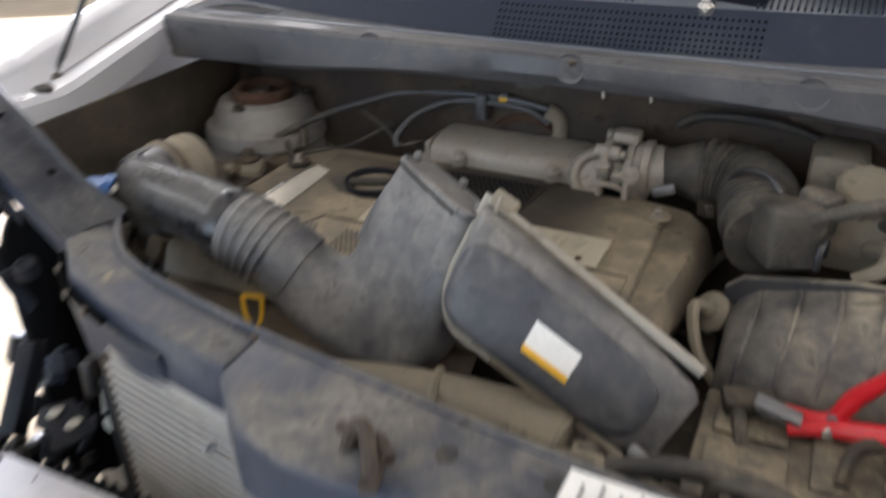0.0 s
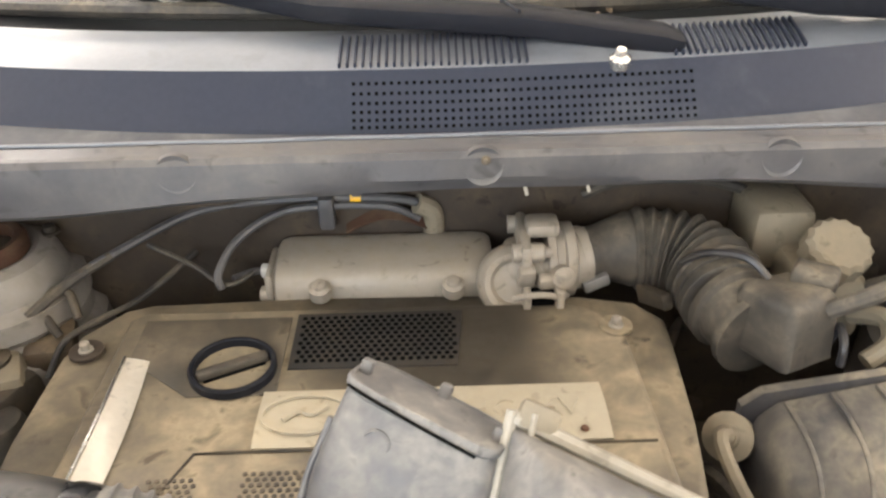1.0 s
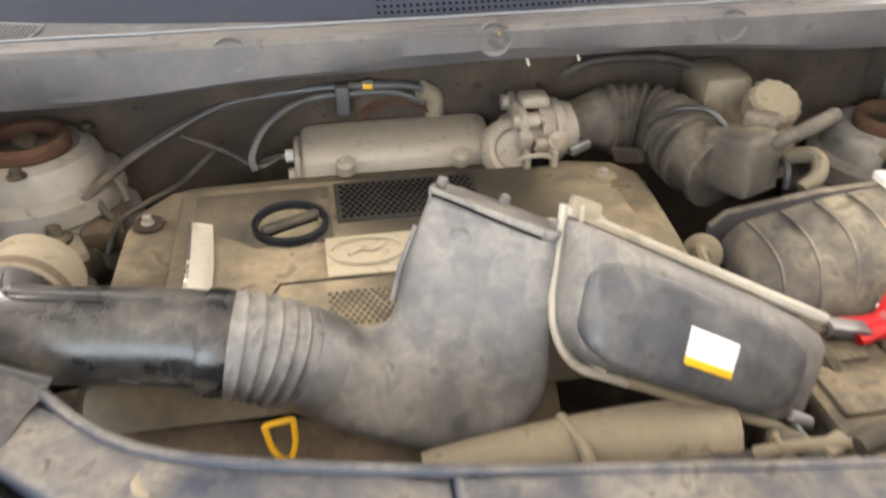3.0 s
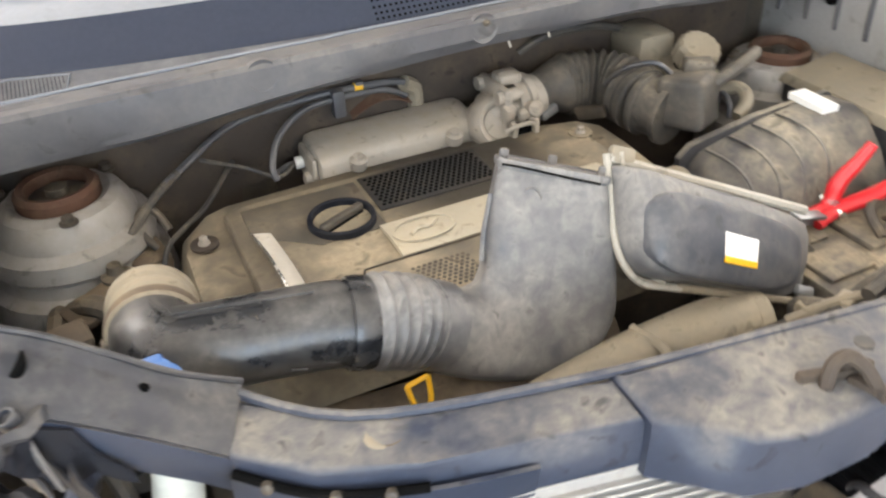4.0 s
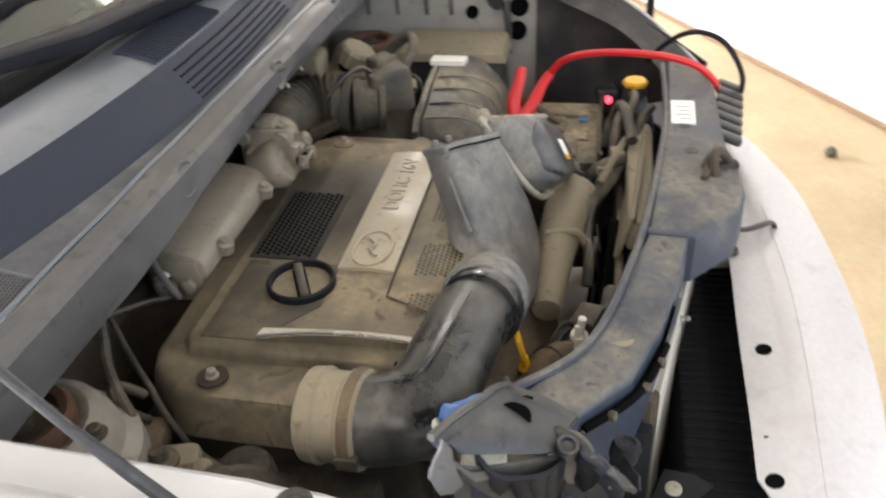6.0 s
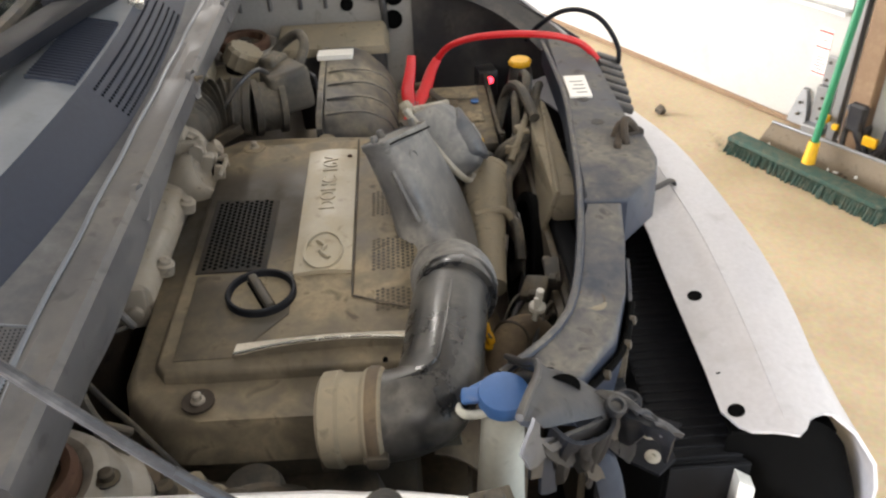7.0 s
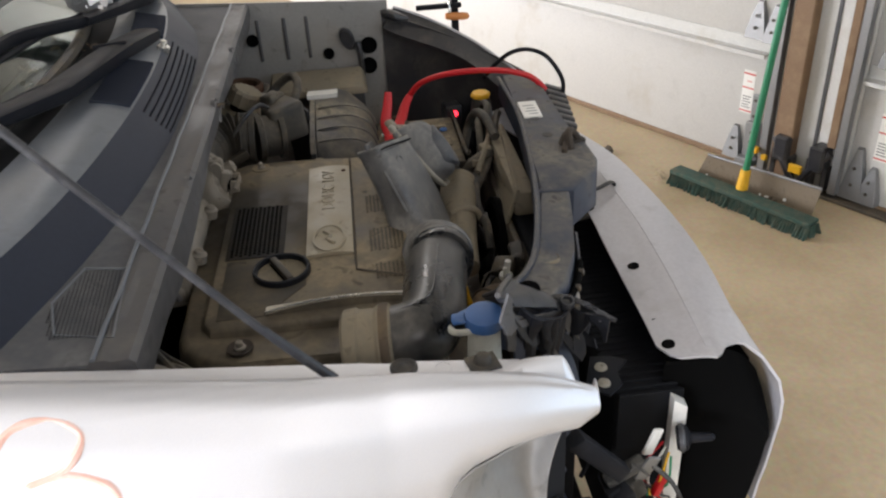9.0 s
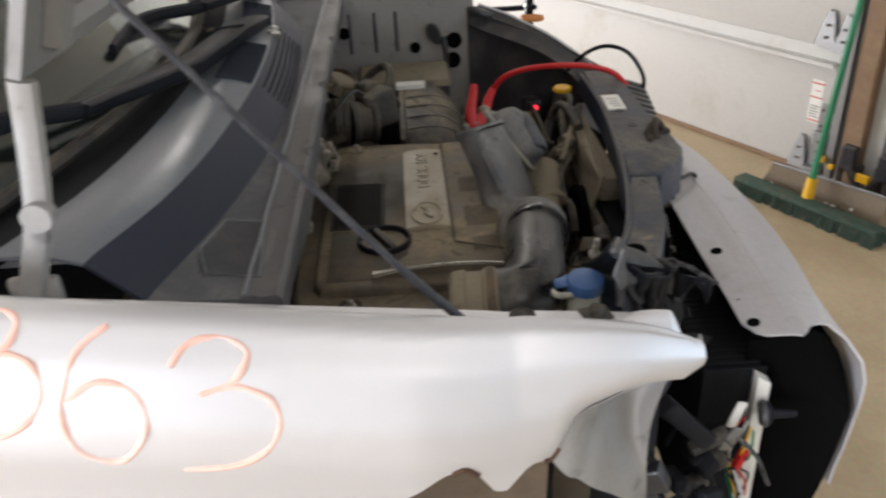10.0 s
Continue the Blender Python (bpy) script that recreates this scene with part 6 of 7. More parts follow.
thr = part("throttle_body", merge(
    lathe([(0.034, -0.050), (0.040, -0.040), (0.041, -0.010), (0.038, 0.002), (0.032, 0.008), (0.026, 0.006), (0.022, 0.000), (0.001, 0.000)], (0.115, 1.250, 0.882), (-0.05, -0.85, 0.45), 30),
    box(0.104, 0.178, 1.250, 1.318, 0.838, 0.906, 0.016, 3),
    lathe([(0.042, 0), (0.042, 0.008), (0.037, 0.010), (0.037, 0.018), (0.041, 0.020), (0.041, 0.030), (0.034, 0.033), (0.034, 0.046)], (0.150, 1.288, 0.886), (1, 0.05, 0), 28)), M_ALU, eng, "dusty cast throttle body")
part("throttle_flange", merge(box(0.120, 0.132, 1.240, 1.322, 0.836, 0.930, 0.005), box(0.128, 0.164, 1.268, 1.300, 0.924, 0.940, 0.006)), M_ALU, thr)
for y, z in ((1.252, 0.918), (1.312, 0.918), (1.248, 0.850)):
    part("throttle_lug", lathe([(0.010, -0.016), (0.010, 0.016), (0.006, 0.018), (0.006, 0.024), (0.001, 0.025)], (0.128, y, z), (1, 0, 0), 14), M_ALU, thr)
part("air_valve", merge(obox((0.126, 1.242, 0.896), (0.018, 0.016, 0.024), (1, 0.1, 0), (0, 1, 0.3), 0.004), obox((0.150, 1.240, 0.890), (0.024, 0.014, 0.016), (1, 0.1, 0), (0, 1, 0.3), 0.004), lathe([(0.012, 0), (0.012, 0.016), (0.008, 0.019), (0.001, 0.020)], (0.163, 1.246, 0.892), (0.1, -0.9, 0.4), 16)), M_ALU, thr, "pale cast sensor caps")
part("linkage_opening", box(0.131, 0.156, 1.2275, 1.246, 0.848, 0.880, 0.003), M_HOLE, thr)
part("linkage", merge(obox((0.126, 1.230, 0.866), (0.008, 0.016, 0.044), (1, 0, 0), (0, 1, 0.2), 0.002), obox((0.160, 1.230, 0.864), (0.008, 0.018, 0.046), (1, 0.1, 0), (0, 1, 0), 0.002), tube([(0.112, 1.226, 0.878), (0.128, 1.220, 0.886), (0.150, 1.222, 0.884), (0.162, 1.230, 0.872)], 0.0035, 8, 5), obox((0.144, 1.228, 0.842), (0.050, 0.014, 0.010), (1, 0, 0), (0, 1, 0), 0.003)), M_ALU, thr)

air = thing("intake_hose", (0.30, 1.24, 0.84), "ribbed dusty rubber intake hose between throttle and filter box", "hose")
HOSE = [(0.186, 1.290, 0.887), (0.228, 1.299, 0.889), (0.268, 1.298, 0.890), (0.303, 1.281, 0.889), (0.323, 1.250, 0.886), (0.328, 1.208, 0.882)]


def ribbed(t):
    base = 0.031 + 0.014 * min(1, max(0.0, (t - 0.12) / 0.2))
    deep = 0.0022 + 0.0026 * max(0.0, min(1.0, (t - 0.45) / 0.15))
    return base + (deep * math.cos(2 * math.pi * t * 15) if 0.28 < t < 0.90 else 0.0)


part("hose", tube(HOSE, ribbed, 26, 26), M_HOSE, air)
for t, col in ((0.03, M_ALU), (0.90, M_RUBBER), (0.97, M_RUBBER)):
    i = int(t * 130)
    line = smooth_line(HOSE, 26)
    d = (line[i + 2] - line[i]).normalized()
    part("hose_clamp", lathe([(ribbed(t) + 0.001, -0.006), (ribbed(t) + 0.003, -0.005), (ribbed(t) + 0.003, 0.005), (ribbed(t) + 0.001, 0.006)], line[i], d, 26), col, air)
part("clamp_screw", obox((0.204, 1.262, 0.872), (0.03, 0.012, 0.014), (1, 0.2, 0.3), (0, 1, 0), 0.003), M_STEEL, air)
part("flow_sensor", merge(lathe([(0.046, 0), (0.047, 0.010), (0.041, 0.013), (0.040, 0.040), (0.046, 0.042), (0.046, 0.052)], (0.328, 1.205, 0.880), (0.30, -1, -0.06), 24), crumpled(obox((0.362, 1.150, 0.898), (0.072, 0.070, 0.066), (0.5, -1, 0.1), (0, 0.1, 1), 0.010, 3), 0.010, 28, 4), crumpled(obox((0.392, 1.172, 0.918), (0.040, 0.050, 0.034), (0.72, -0.6, 0), (0, 0, 1), 0.006, 3), 0.007, 40, 9)), M_HOSE, air, "dusty black air-flow sensor housing")
part("sensor_loop", tube([(0.388, 1.128, 0.925), (0.420, 1.118, 0.948), (0.455, 1.130, 0.955), (0.470, 1.160, 0.935), (0.462, 1.190, 0.905)], 0.0085, 10, 6), M_HOSE, air)
part("sensor_lead", tube([(0.350, 1.175, 0.930), (0.330, 1.190, 0.945), (0.300, 1.215, 0.935), (0.285, 1.245, 0.90), (0.290, 1.270, 0.86)], 0.004, 8, 6), M_BLACK, air)
part("hose_stay", crumpled(obox((0.262, 1.238, 0.866), (0.012, 0.050, 0.022), (1, 0.4, 0), (0, 1, -0.3), 0.003), 0.005, 40, 3), M_DARK, air)

fbox = thing("air_filter_box", (0.45, 1.05, 0.60), "dusty grey plastic air filter box with ribbed lid", "filter box")
FB = [(y, z) for y, z in ((1.100, 0.60), (1.100, 0.862), (1.092, 0.874), (1.050, 0.876), (1.022, 0.866), (0.990, 0.835), (0.968, 0.800), (0.960, 0.60))]
M_FILTER = dirty("filter_box_plastic", (0.030, 0.032, 0.040), 0.38, (0.34, 0.30, 0.225), 0.84, up=1.0, scale=7)
part("body", loft([[Vector((x, 1.05 + (y - 1.05) * k, 0.60 + (z - 0.60) * h)) for y, z in FB] for x, k, h in ((0.322, 0.86, 0.80), (0.330, 0.95, 0.86), (0.345, 1.0, 0.905), (0.38, 1.0, 0.935), (0.44, 1.0, 0.985), (0.50, 1.0, 1.015), (0.56, 1.0, 1.028), (0.578, 0.97, 1.01), (0.586, 0.9, 0.96))]), M_FILTER, fbox)
def box_top(x):
    """The lid's height along x: flat at its far end, stepping down towards the engine."""
    return curve_at([(0.31, 0.838), (0.36, 0.852), (0.42, 0.866), (0.50, 0.880), (0.56, 0.884), (0.585, 0.874)], x)


for i in range(4):
    x = 0.470 - 0.040 * i
    z = box_top(x)
    part("lid_rib", tube([(x, 1.088, z + 0.001), (x, 1.050, z + 0.004), (x - 0.002, 1.012, z + 0.000), (x - 0.006, 0.982, z - 0.018), (x - 0.010, 0.967, z - 0.055)], lambda t: 0.0028 - 0.0006 * t, 10, 6, True, 0.7), M_FILTER, fbox)
part("seam_flange", loft([[Vector((0.445 + (x - 0.445) * k, y, 0.74 + (z - 0.74) * k)) for x, z in ((0.312, 0.60), (0.312, 0.842), (0.330, 0.858), (0.44, 0.876), (0.575, 0.882), (0.592, 0.866), (0.592, 0.60))] for y, k in ((1.094, 1.0), (1.104, 1.0))]), M_FILTER, fbox, "raised seam flange")
part("lid_label", slab([(0.512, 1.046), (0.540, 1.044), (0.541, 1.108), (0.513, 1.110)], 0.880, 0.8895, 0), M_LABEL, fbox, "white strip label on the lid")
part("latch", tube([(0.400, 1.105, 0.880), (0.400, 1.108, 0.900), (0.405, 1.130, 0.905), (0.405, 1.140, 0.88)], 0.004, 8, 5), M_BLACK, fbox)
part("vacuum_valve", merge(lathe([(0.022, 0), (0.024, 0.006), (0.024, 0.022), (0.012, 0.026), (0.010, 0.034)], (0.312, 1.098, 0.800), (-0.5, -0.6, 0.6), 20), tube([(0.30, 1.08, 0.82), (0.285, 1.06, 0.83), (0.30, 1.02, 0.80), (0.33, 1.0, 0.77)], 0.007, 8, 5)), M_BEIGE, fbox, "dusty valve and small hose on the box")

fuse = thing("fuse_box", (0.64, 1.09, 0.70), "black fuse box with a dusty tan lid", "fuse box")
part("body", box(0.590, 0.690, 0.985, 1.195, 0.70, 0.862, 0.008), M_BLACK, fuse)
part("lid", slab([(0.586, 0.978), (0.586, 1.200), (0.692, 1.200), (0.692, 0.978)], 0.858, lambda x, y: 0.875 + 0.015 * (x > 0.63), 0.008, 2, 0.008), M_BEIGE, fuse, "dusty tan lid")

batt = thing("battery", (0.44, 0.885, 0.60), "dusty car battery with a caked tan top", "battery")
part("case", box(0.325, 0.560, 0.800, 0.970, 0.60, 0.775, 0.005), M_BATT, batt)
part("lid", box(0.321, 0.564, 0.796, 0.974, 0.770, 0.792, 0.005), M_BATT, batt)
for i, (x, y, w, h) in enumerate(((0.37, 0.93, 0.07, 0.05), (0.37, 0.86, 0.075, 0.055), (0.455, 0.90, 0.06, 0.09), (0.44, 0.835, 0.08, 0.045), (0.52, 0.86, 0.05, 0.09))):
    part("lid_field", box(x - w / 2, x + w / 2, y - h / 2, y + h / 2, 0.790, 0.797 + 0.002 * (i % 3), 0.004), M_BATT, batt)
for x in (0.36, 0.525):
    part("terminal", lathe([(0.013, 0), (0.010, 0.020), (0.001, 0.021)], (x, 0.945, 0.795), (0, 0, 1), 14), M_DARK, batt)
part("terminal_clamp", obox((0.362, 0.945, 0.808), (0.05, 0.03, 0.016), (1, 0.3, 0), (0, 1, 0), 0.004), M_DARK, batt)
part("battery_lead", tube([(0.52, 0.945, 0.81), (0.50, 0.915, 0.825), (0.46, 0.90, 0.82), (0.45, 0.865, 0.802)], 0.007, 8, 5), M_DARK, batt)
part("hold_down", tube([(0.316, 0.79, 0.62), (0.316, 0.79, 0.80), (0.33, 0.795, 0.808), (0.56, 0.795, 0.808), (0.568, 0.79, 0.79)], 0.004, 8, 3), M_DARK, batt)
part("small_mark", lathe([(0.008, 0), (0.008, 0.003), (0.001, 0.003)], (0.47, 0.825, 0.800), (0, 0, 1), 12), M_BLUE, batt, "blue plug")
part("tray", box(0.31, 0.58, 0.785, 0.985, 0.585, 0.64, 0.006), M_BLACK, batt)

# jumper lead, clamped to the battery and thrown over the carrier
jump = thing("jumper_cable", (0.42, 0.95, 0.80), "red jumper cable with a red clamp on the battery", "cable")
HINGE = Vector((0.438, 0.938, 0.812))
part("clamp_jaw", tube([Vector((0.395, 0.952, 0.802)), HINGE + Vector((-0.004, 0.006, -0.004)), Vector((0.452, 0.948, 0.838)), Vector((0.470, 0.941, 0.868)), Vector((0.483, 0.937, 0.892))], lambda t: 0.0125 - 0.0045 * abs(2 * t - 0.9), 12, 5, True, 0.75), M_RED, jump, "red plastic clamp grip")
part("clamp_jaw", tube([Vector((0.400, 0.925, 0.803)), HINGE + Vector((0.004, -0.008, 0)), Vector((0.478, 0.915, 0.828)), Vector((0.507, 0.902, 0.850)), Vector((0.522, 0.889, 0.866))], lambda t: 0.0125 - 0.004 * abs(2 * t - 0.9), 12, 5, True, 0.75), M_RED, jump, "red plastic clamp grip")
part("jaw_teeth", merge(obox((0.392, 0.940, 0.806), (0.045, 0.022, 0.010), (1, -0.1, -0.25), (0, 1, 0), 0.002), obox((0.390, 0.932, 0.816), (0.045, 0.020, 0.006), (1, -0.1, -0.2), (0, 1, 0), 0.002)), M_STEEL, jump)
part("pivot", lathe([(0.005, -0.022), (0.005, 0.022)], HINGE, (0.2, 1, 0), 10), M_CHROME, jump)
part("spring", tube([HINGE + Vector((0.006 * math.cos(k * 1.6), -0.008 + 0.0012 * k, 0.004 + 0.006 * math.sin(k * 1.6))) for k in range(14)], 0.0011, 5, 2), M_STEEL, jump)
part("lead", tube([(0.522, 0.889, 0.866), (0.507, 0.868, 0.895), (0.490, 0.830, 0.915), (0.475, 0.770, 0.925), (0.465, 0.710, 0.925), (0.460, 0.665, 0.918), (0.452, 0.628, 0.903), (0.445, 0.598, 0.866), (0.443, 0.584, 0.82), (0.45, 0.578, 0.76)], 0.0062, 10, 7), M_RED, jump, "thick red rubber lead")
blk = thing("black_cable", (0.55, 0.55, 0.70), "thin black cable looping over the far fender", "cable")
part("lead", tube([(0.580, 0.715, 0.870), (0.560, 0.694, 0.905), (0.533, 0.662, 0.938), (0.500, 0.630, 0.952), (0.474, 0.595, 0.940), (0.455, 0.567, 0.895), (0.452, 0.568, 0.850), (0.458, 0.574, 0.790), (0.48, 0.59, 0.72)], 0.0048, 8, 7), M_WIPER, blk)
# Glowing red dot of unknown source, on a small added holder.
led = thing("red_dot_holder", (0.615, 0.79, 0.74), "small black holder with a glowing red dot", "clip")
part("clip_body", obox((0.622, 0.788, 0.772), (0.04, 0.04, 0.06), (1, 0.2, 0), (0, 1, 0), 0.006), M_BLACK, led)
part("indicator", lathe([(0.0075, 0), (0.007, 0.004), (0.001, 0.006)], (0.602, 0.783, 0.782), (-0.85, -0.25, 0.45), 14), M_REDGLOW, led, "glowing red dot")

coolant = thing("coolant_cap", (0.482, 0.737, 0.80), "yellow-topped radiator filler cap on a black neck", "cap")
part("neck", lathe([(0.026, 0), (0.021, 0.05), (0.018, 0.062)], (0.484, 0.738, 0.800), (0, 0, 1), 20), M_BLACK, coolant)
part("cap", lathe([(0.021, 0), (0.022, 0.006), (0.019, 0.010), (0.001, 0.0105)], (0.486, 0.739, 0.862), (0, 0, 1), 8), M_YELLOW, coolant, "yellow warning disc")
part("tank", box(0.45, 0.54, 0.70, 0.765, 0.62, 0.800, 0.015), M_FOAM, coolant)

res = thing("brake_reservoir", (0.42, 1.29, 0.84), "milky brake fluid reservoir with a dusty ribbed cap", "reservoir")
part("tank", merge(box(0.372, 0.440, 1.275, 1.36, 0.87, 0.945, 0.012), box(0.40, 0.47, 1.20, 1.29, 0.83, 0.905, 0.012)), M_BEIGE, res)
R1 = [Vector((0.437 + (0.031 + 0.003 * (k % 2)) * math.cos(a), 1.232 + (0.031 + 0.003 * (k % 2)) * math.sin(a), 0)) for k, a in enumerate([2 * math.pi * j / 28 for j in range(28)])]
capm = loft([[q + Vector((0, 0, 0.912)) for q in R1], [q + Vector((0, 0, 0.938)) for q in R1], [Vector((0.437, 1.232, 0.944)) + (q - Vector((0.437, 1.232, 0))) * 0.85 for q in R1]])
capm.transform(Matrix.Translation((0.437, 1.232, 0.915)) @ Matrix.Rotation(radians(28), 4, "X") @ Matrix.Translation((-0.437, -1.232, -0.915)))
part("cap", capm, M_BEIGE, res, "dusty ribbed screw cap")
part("neck", lathe([(0.028, 0), (0.028, 0.03)], (0.437, 1.232, 0.885), (0, 0, 1), 20), M_HOLE, res)
part("outlet", tube([(0.452, 1.195, 0.87), (0.47, 1.165, 0.885), (0.465, 1.14, 0.875), (0.44, 1.13, 0.86)], 0.010, 10, 6), M_BEIGE, res)

# ---- loose intake pipe, bellows and flared duct over the engine
pipe = thing("intake_pipe", (-0.25, 0.93, 0.80), "loose black intake pipe with bellows and a flared grey duct", "pipe")
part("coupling", lathe([(0.038, -0.006), (0.0440, -0.002), (0.0455, 0.012), (0.0425, 0.016), (0.0420, 0.034), (0.0455, 0.038), (0.0460, 0.052), (0.041, 0.056)], (-0.396, 1.040, 0.899), (-0.08, -1, 0.06), 36), M_BEIGE, pipe, "dusty tan rubber coupling")
part("coupling_band", lathe([(0.0465, 0), (0.0475, 0.002), (0.0475, 0.009), (0.0465, 0.011)], (-0.399, 1.000, 0.901), (-0.08, -1, 0.06), 36), M_BROWN, pipe)
part("band_screw", merge(obox((-0.445, 0.995, 0.895), (0.012, 0.020, 0.014), (1, 0, 0), (0, 1, 0), 0.003), tube([(-0.446, 0.985, 0.893), (-0.446, 1.008, 0.896)], 0.0035, 8, 1)), M_DARK, pipe)
ELBOW = [(-0.400, 0.992, 0.902), (-0.400, 0.966, 0.906), (-0.389, 0.946, 0.907), (-0.357, 0.934, 0.908), (-0.302, 0.926, 0.906), (-0.252, 0.918, 0.903), (-0.216, 0.910, 0.898)]
part("elbow", tube(ELBOW, lambda t: 0.0425 - 0.0012 * math.sin(math.pi * t), 32, 8), M_PIPE, pipe, "glossy black plastic elbow")
part("elbow_collar", tube([(-0.236, 0.9105, 0.9040), (-0.226, 0.9092, 0.9020), (-0.214, 0.908, 0.8995)], lambda t: 0.0445 + 0.0015 * math.sin(math.pi * t), 32, 4), M_PIPE, pipe)


def fold(t):
    return 0.0448 + sum(0.0034 * math.exp(-((t - c) / 0.022) ** 2) for c in (0.20, 0.31, 0.42, 0.53, 0.64)) + (0.0016 if t > 0.74 else 0.0)


part("bellows", tube([(-0.222, 0.909, 0.901), (-0.196, 0.909, 0.893), (-0.168, 0.911, 0.878), (-0.138, 0.914, 0.858)], fold, 32, 44), M_DUCT, pipe, "dusty rubber bellows")
part("seam", tube([(-0.400, 0.985, 0.9445), (-0.388, 0.944, 0.9510), (-0.352, 0.930, 0.9530), (-0.26, 0.914, 0.9490)], 0.0014, 6, 6), M_PIPE, pipe)
part("rub_mark", merge(*[tube([(-0.30 + 0.030 * k, 0.878, 0.900 - 0.004 * k), (-0.286 + 0.030 * k, 0.8795, 0.893 - 0.004 * k)], 0.0012, 6, 1) for k in range(3)]), M_PIPE, pipe)
WID = Vector((0.103, -0.053, -0.027)).normalized()
UPB = Vector((0.33, 0.24, 0.90))
UPB = (UPB - WID * UPB.dot(WID)).normalized()
NRM = WID.cross(UPB).normalized()
INNER = smooth_line([(-0.1245, 0.922, 0.897), (-0.103, 0.932, 0.880), (-0.086, 0.942, 0.874), (-0.074, 0.950, 0.878), (-0.066, 0.957, 0.893), (-0.057, 0.967, 0.926), (-0.030, 0.992, 0.978)], 4)
OUTER = smooth_line([(-0.1555, 0.906, 0.815), (-0.105, 0.895, 0.790), (-0.045, 0.888, 0.773), (0.018, 0.884, 0.781), (0.054, 0.888, 0.815), (0.066, 0.905, 0.872), (0.074, 0.940, 0.951)], 4)
flare = []
for i, (p, q) in enumerate(zip(INNER, OUTER)):
    t = i / (len(INNER) - 1)
    w = min(1.0, t / 0.55)
    ex = (q - p).normalized()
    ey = Vector((-0.10, -0.93, 0.35)).lerp(NRM, w)
    ey = (ey - ex * ey.dot(ex)).normalized()
    flare.append(ring((p + q) / 2, ex, ey, (q - p).length / 2, 0.045 - 0.021 * t, 40, 2.0 + 2.4 * w))
MOUTH, HALF = (INNER[-1] + OUTER[-1]) / 2, (OUTER[-1] - INNER[-1]).length / 2
for k, g in ((0.003, 1.03), (0.008, 1.04), (0.0100, 1.02), (0.0105, 0.97), (0.0085, 0.95), (0.0080, 0.50)):
    flare.append(ring(MOUTH + UPB * k, WID, NRM, HALF * g, 0.025 * g, 40, 4.4))
part("duct", loft(flare), M_DUCT, pipe, "flared dusty grey duct mouth")
for k in (-1, 0.05, 1):
    part("mouth_ear", obox(MOUTH + UPB * 0.012 + WID * (HALF - 0.006) * k - NRM * 0.022 * (abs(k) < 0.5), (0.010, 0.014, 0.008), WID, UPB, 0.003), M_DUCT, pipe)
C0 = MOUTH - UPB * 0.030
part("duct_button", lathe([(0.0115, -0.003), (0.0115, 0.002), (0.0095, 0.003), (0.0085, 0.001), (0.001, 0.001)], C0 + UPB * 0.006 - WID * 0.020 + NRM * 0.0262, NRM, 22), M_DUCT, pipe)
part("duct_step", tube([MOUTH + UPB * 0.004 - WID * (HALF - 0.004) + NRM * 0.0215, MOUTH + UPB * 0.005 - WID * (HALF - 0.02) + NRM * 0.0268, MOUTH + UPB * 0.003 + WID * 0.01 + NRM * 0.0272, MOUTH + UPB * 0.002 + WID * (HALF - 0.012) + NRM * 0.0266], 0.0012, 6, 6), M_HOLE, pipe)
SIDE = [INNER[-1].lerp(INNER[-5], t) - WID * 0.001 + NRM * 0.010 for t in (0.45, 0.8, 1.1)] + [INNER[-9] + NRM * 0.016 - WID * 0.002]
part("side_web", tube(SIDE, 0.0032, 8, 5), M_DUCT, pipe, "raised web along the duct's edge")
for p, r in ((C0 - UPB * 0.085 - WID * 0.045, 0.0055), (C0 - UPB * 0.068 + WID * 0.022, 0.005), (C0 - UPB * 0.074 - WID * 0.002, 0.003)):
    part("drain_dimple", lathe([(r, -0.004), (r, 0.001), (r * 0.7, 0.0015), (0.001, 0.0008)], p + NRM * 0.031, NRM, 14), M_RUBBER, pipe)

# ---- loose resonator lid leaning on the duct
lid = thing("resonator_lid", (0.16, 0.86, 0.78), "loose dusty black resonator lid with a white label", "lid")
LA, LB, LC, LD = Vector((0.083, 0.946, 0.975)), Vector((0.053, 0.874, 0.878)), Vector((0.335, 0.876, 0.866)), Vector((0.290, 0.822, 0.792))
E1 = (LC - LA + LD - LB).normalized()
E3 = E1.cross(LA - LB).normalized()
E2 = E3.cross(E1).normalized()
DEEP = [(-0.02, 0.0), (0.0, 0.006), (0.03, 0.026), (0.07, 0.041), (0.12, 0.045), (0.45, 0.031), (0.90, 0.008), (0.97, -0.006), (1.0, -0.016)]


def lidp(a, b, c):
    """a runs along the lid, b from its lower to its upper edge (both 0 to 1), c stands off its rim in metres."""
    return LB.lerp(LD, a).lerp(LA.lerp(LC, a), b) + E3 * c


def face(a, b, c=0.0):
    """A place on the bulged front, which falls away along the lid and towards its lower edge."""
    return lidp(a, b, curve_at(DEEP, a) - 0.030 * max(0.0, 0.45 - b) ** 1.5 + c)


def lid_ring(a, lo, hi, c0, c1):
    p, q = lidp(a, lo, 0), lidp(a, hi, 0)
    out = []
    for t in [2 * math.pi * k / 36 for k in range(36)]:
        x, y = math.cos(t), math.sin(t)
        b = 0.5 + 0.5 * math.copysign(abs(x) ** 0.5, x)
        c = (c0 + c1) / 2 + (c1 - c0) / 2 * math.copysign(abs(y) ** 0.5, y)
        lean = max(0.0, (c - c0) / (c1 - c0))
        out.append(p.lerp(q, b * (1 - 0.14 * lean) + 0.03 * lean) + E3 * (c - 0.030 * lean * max(0.0, 0.45 - b) ** 1.5))
    return out


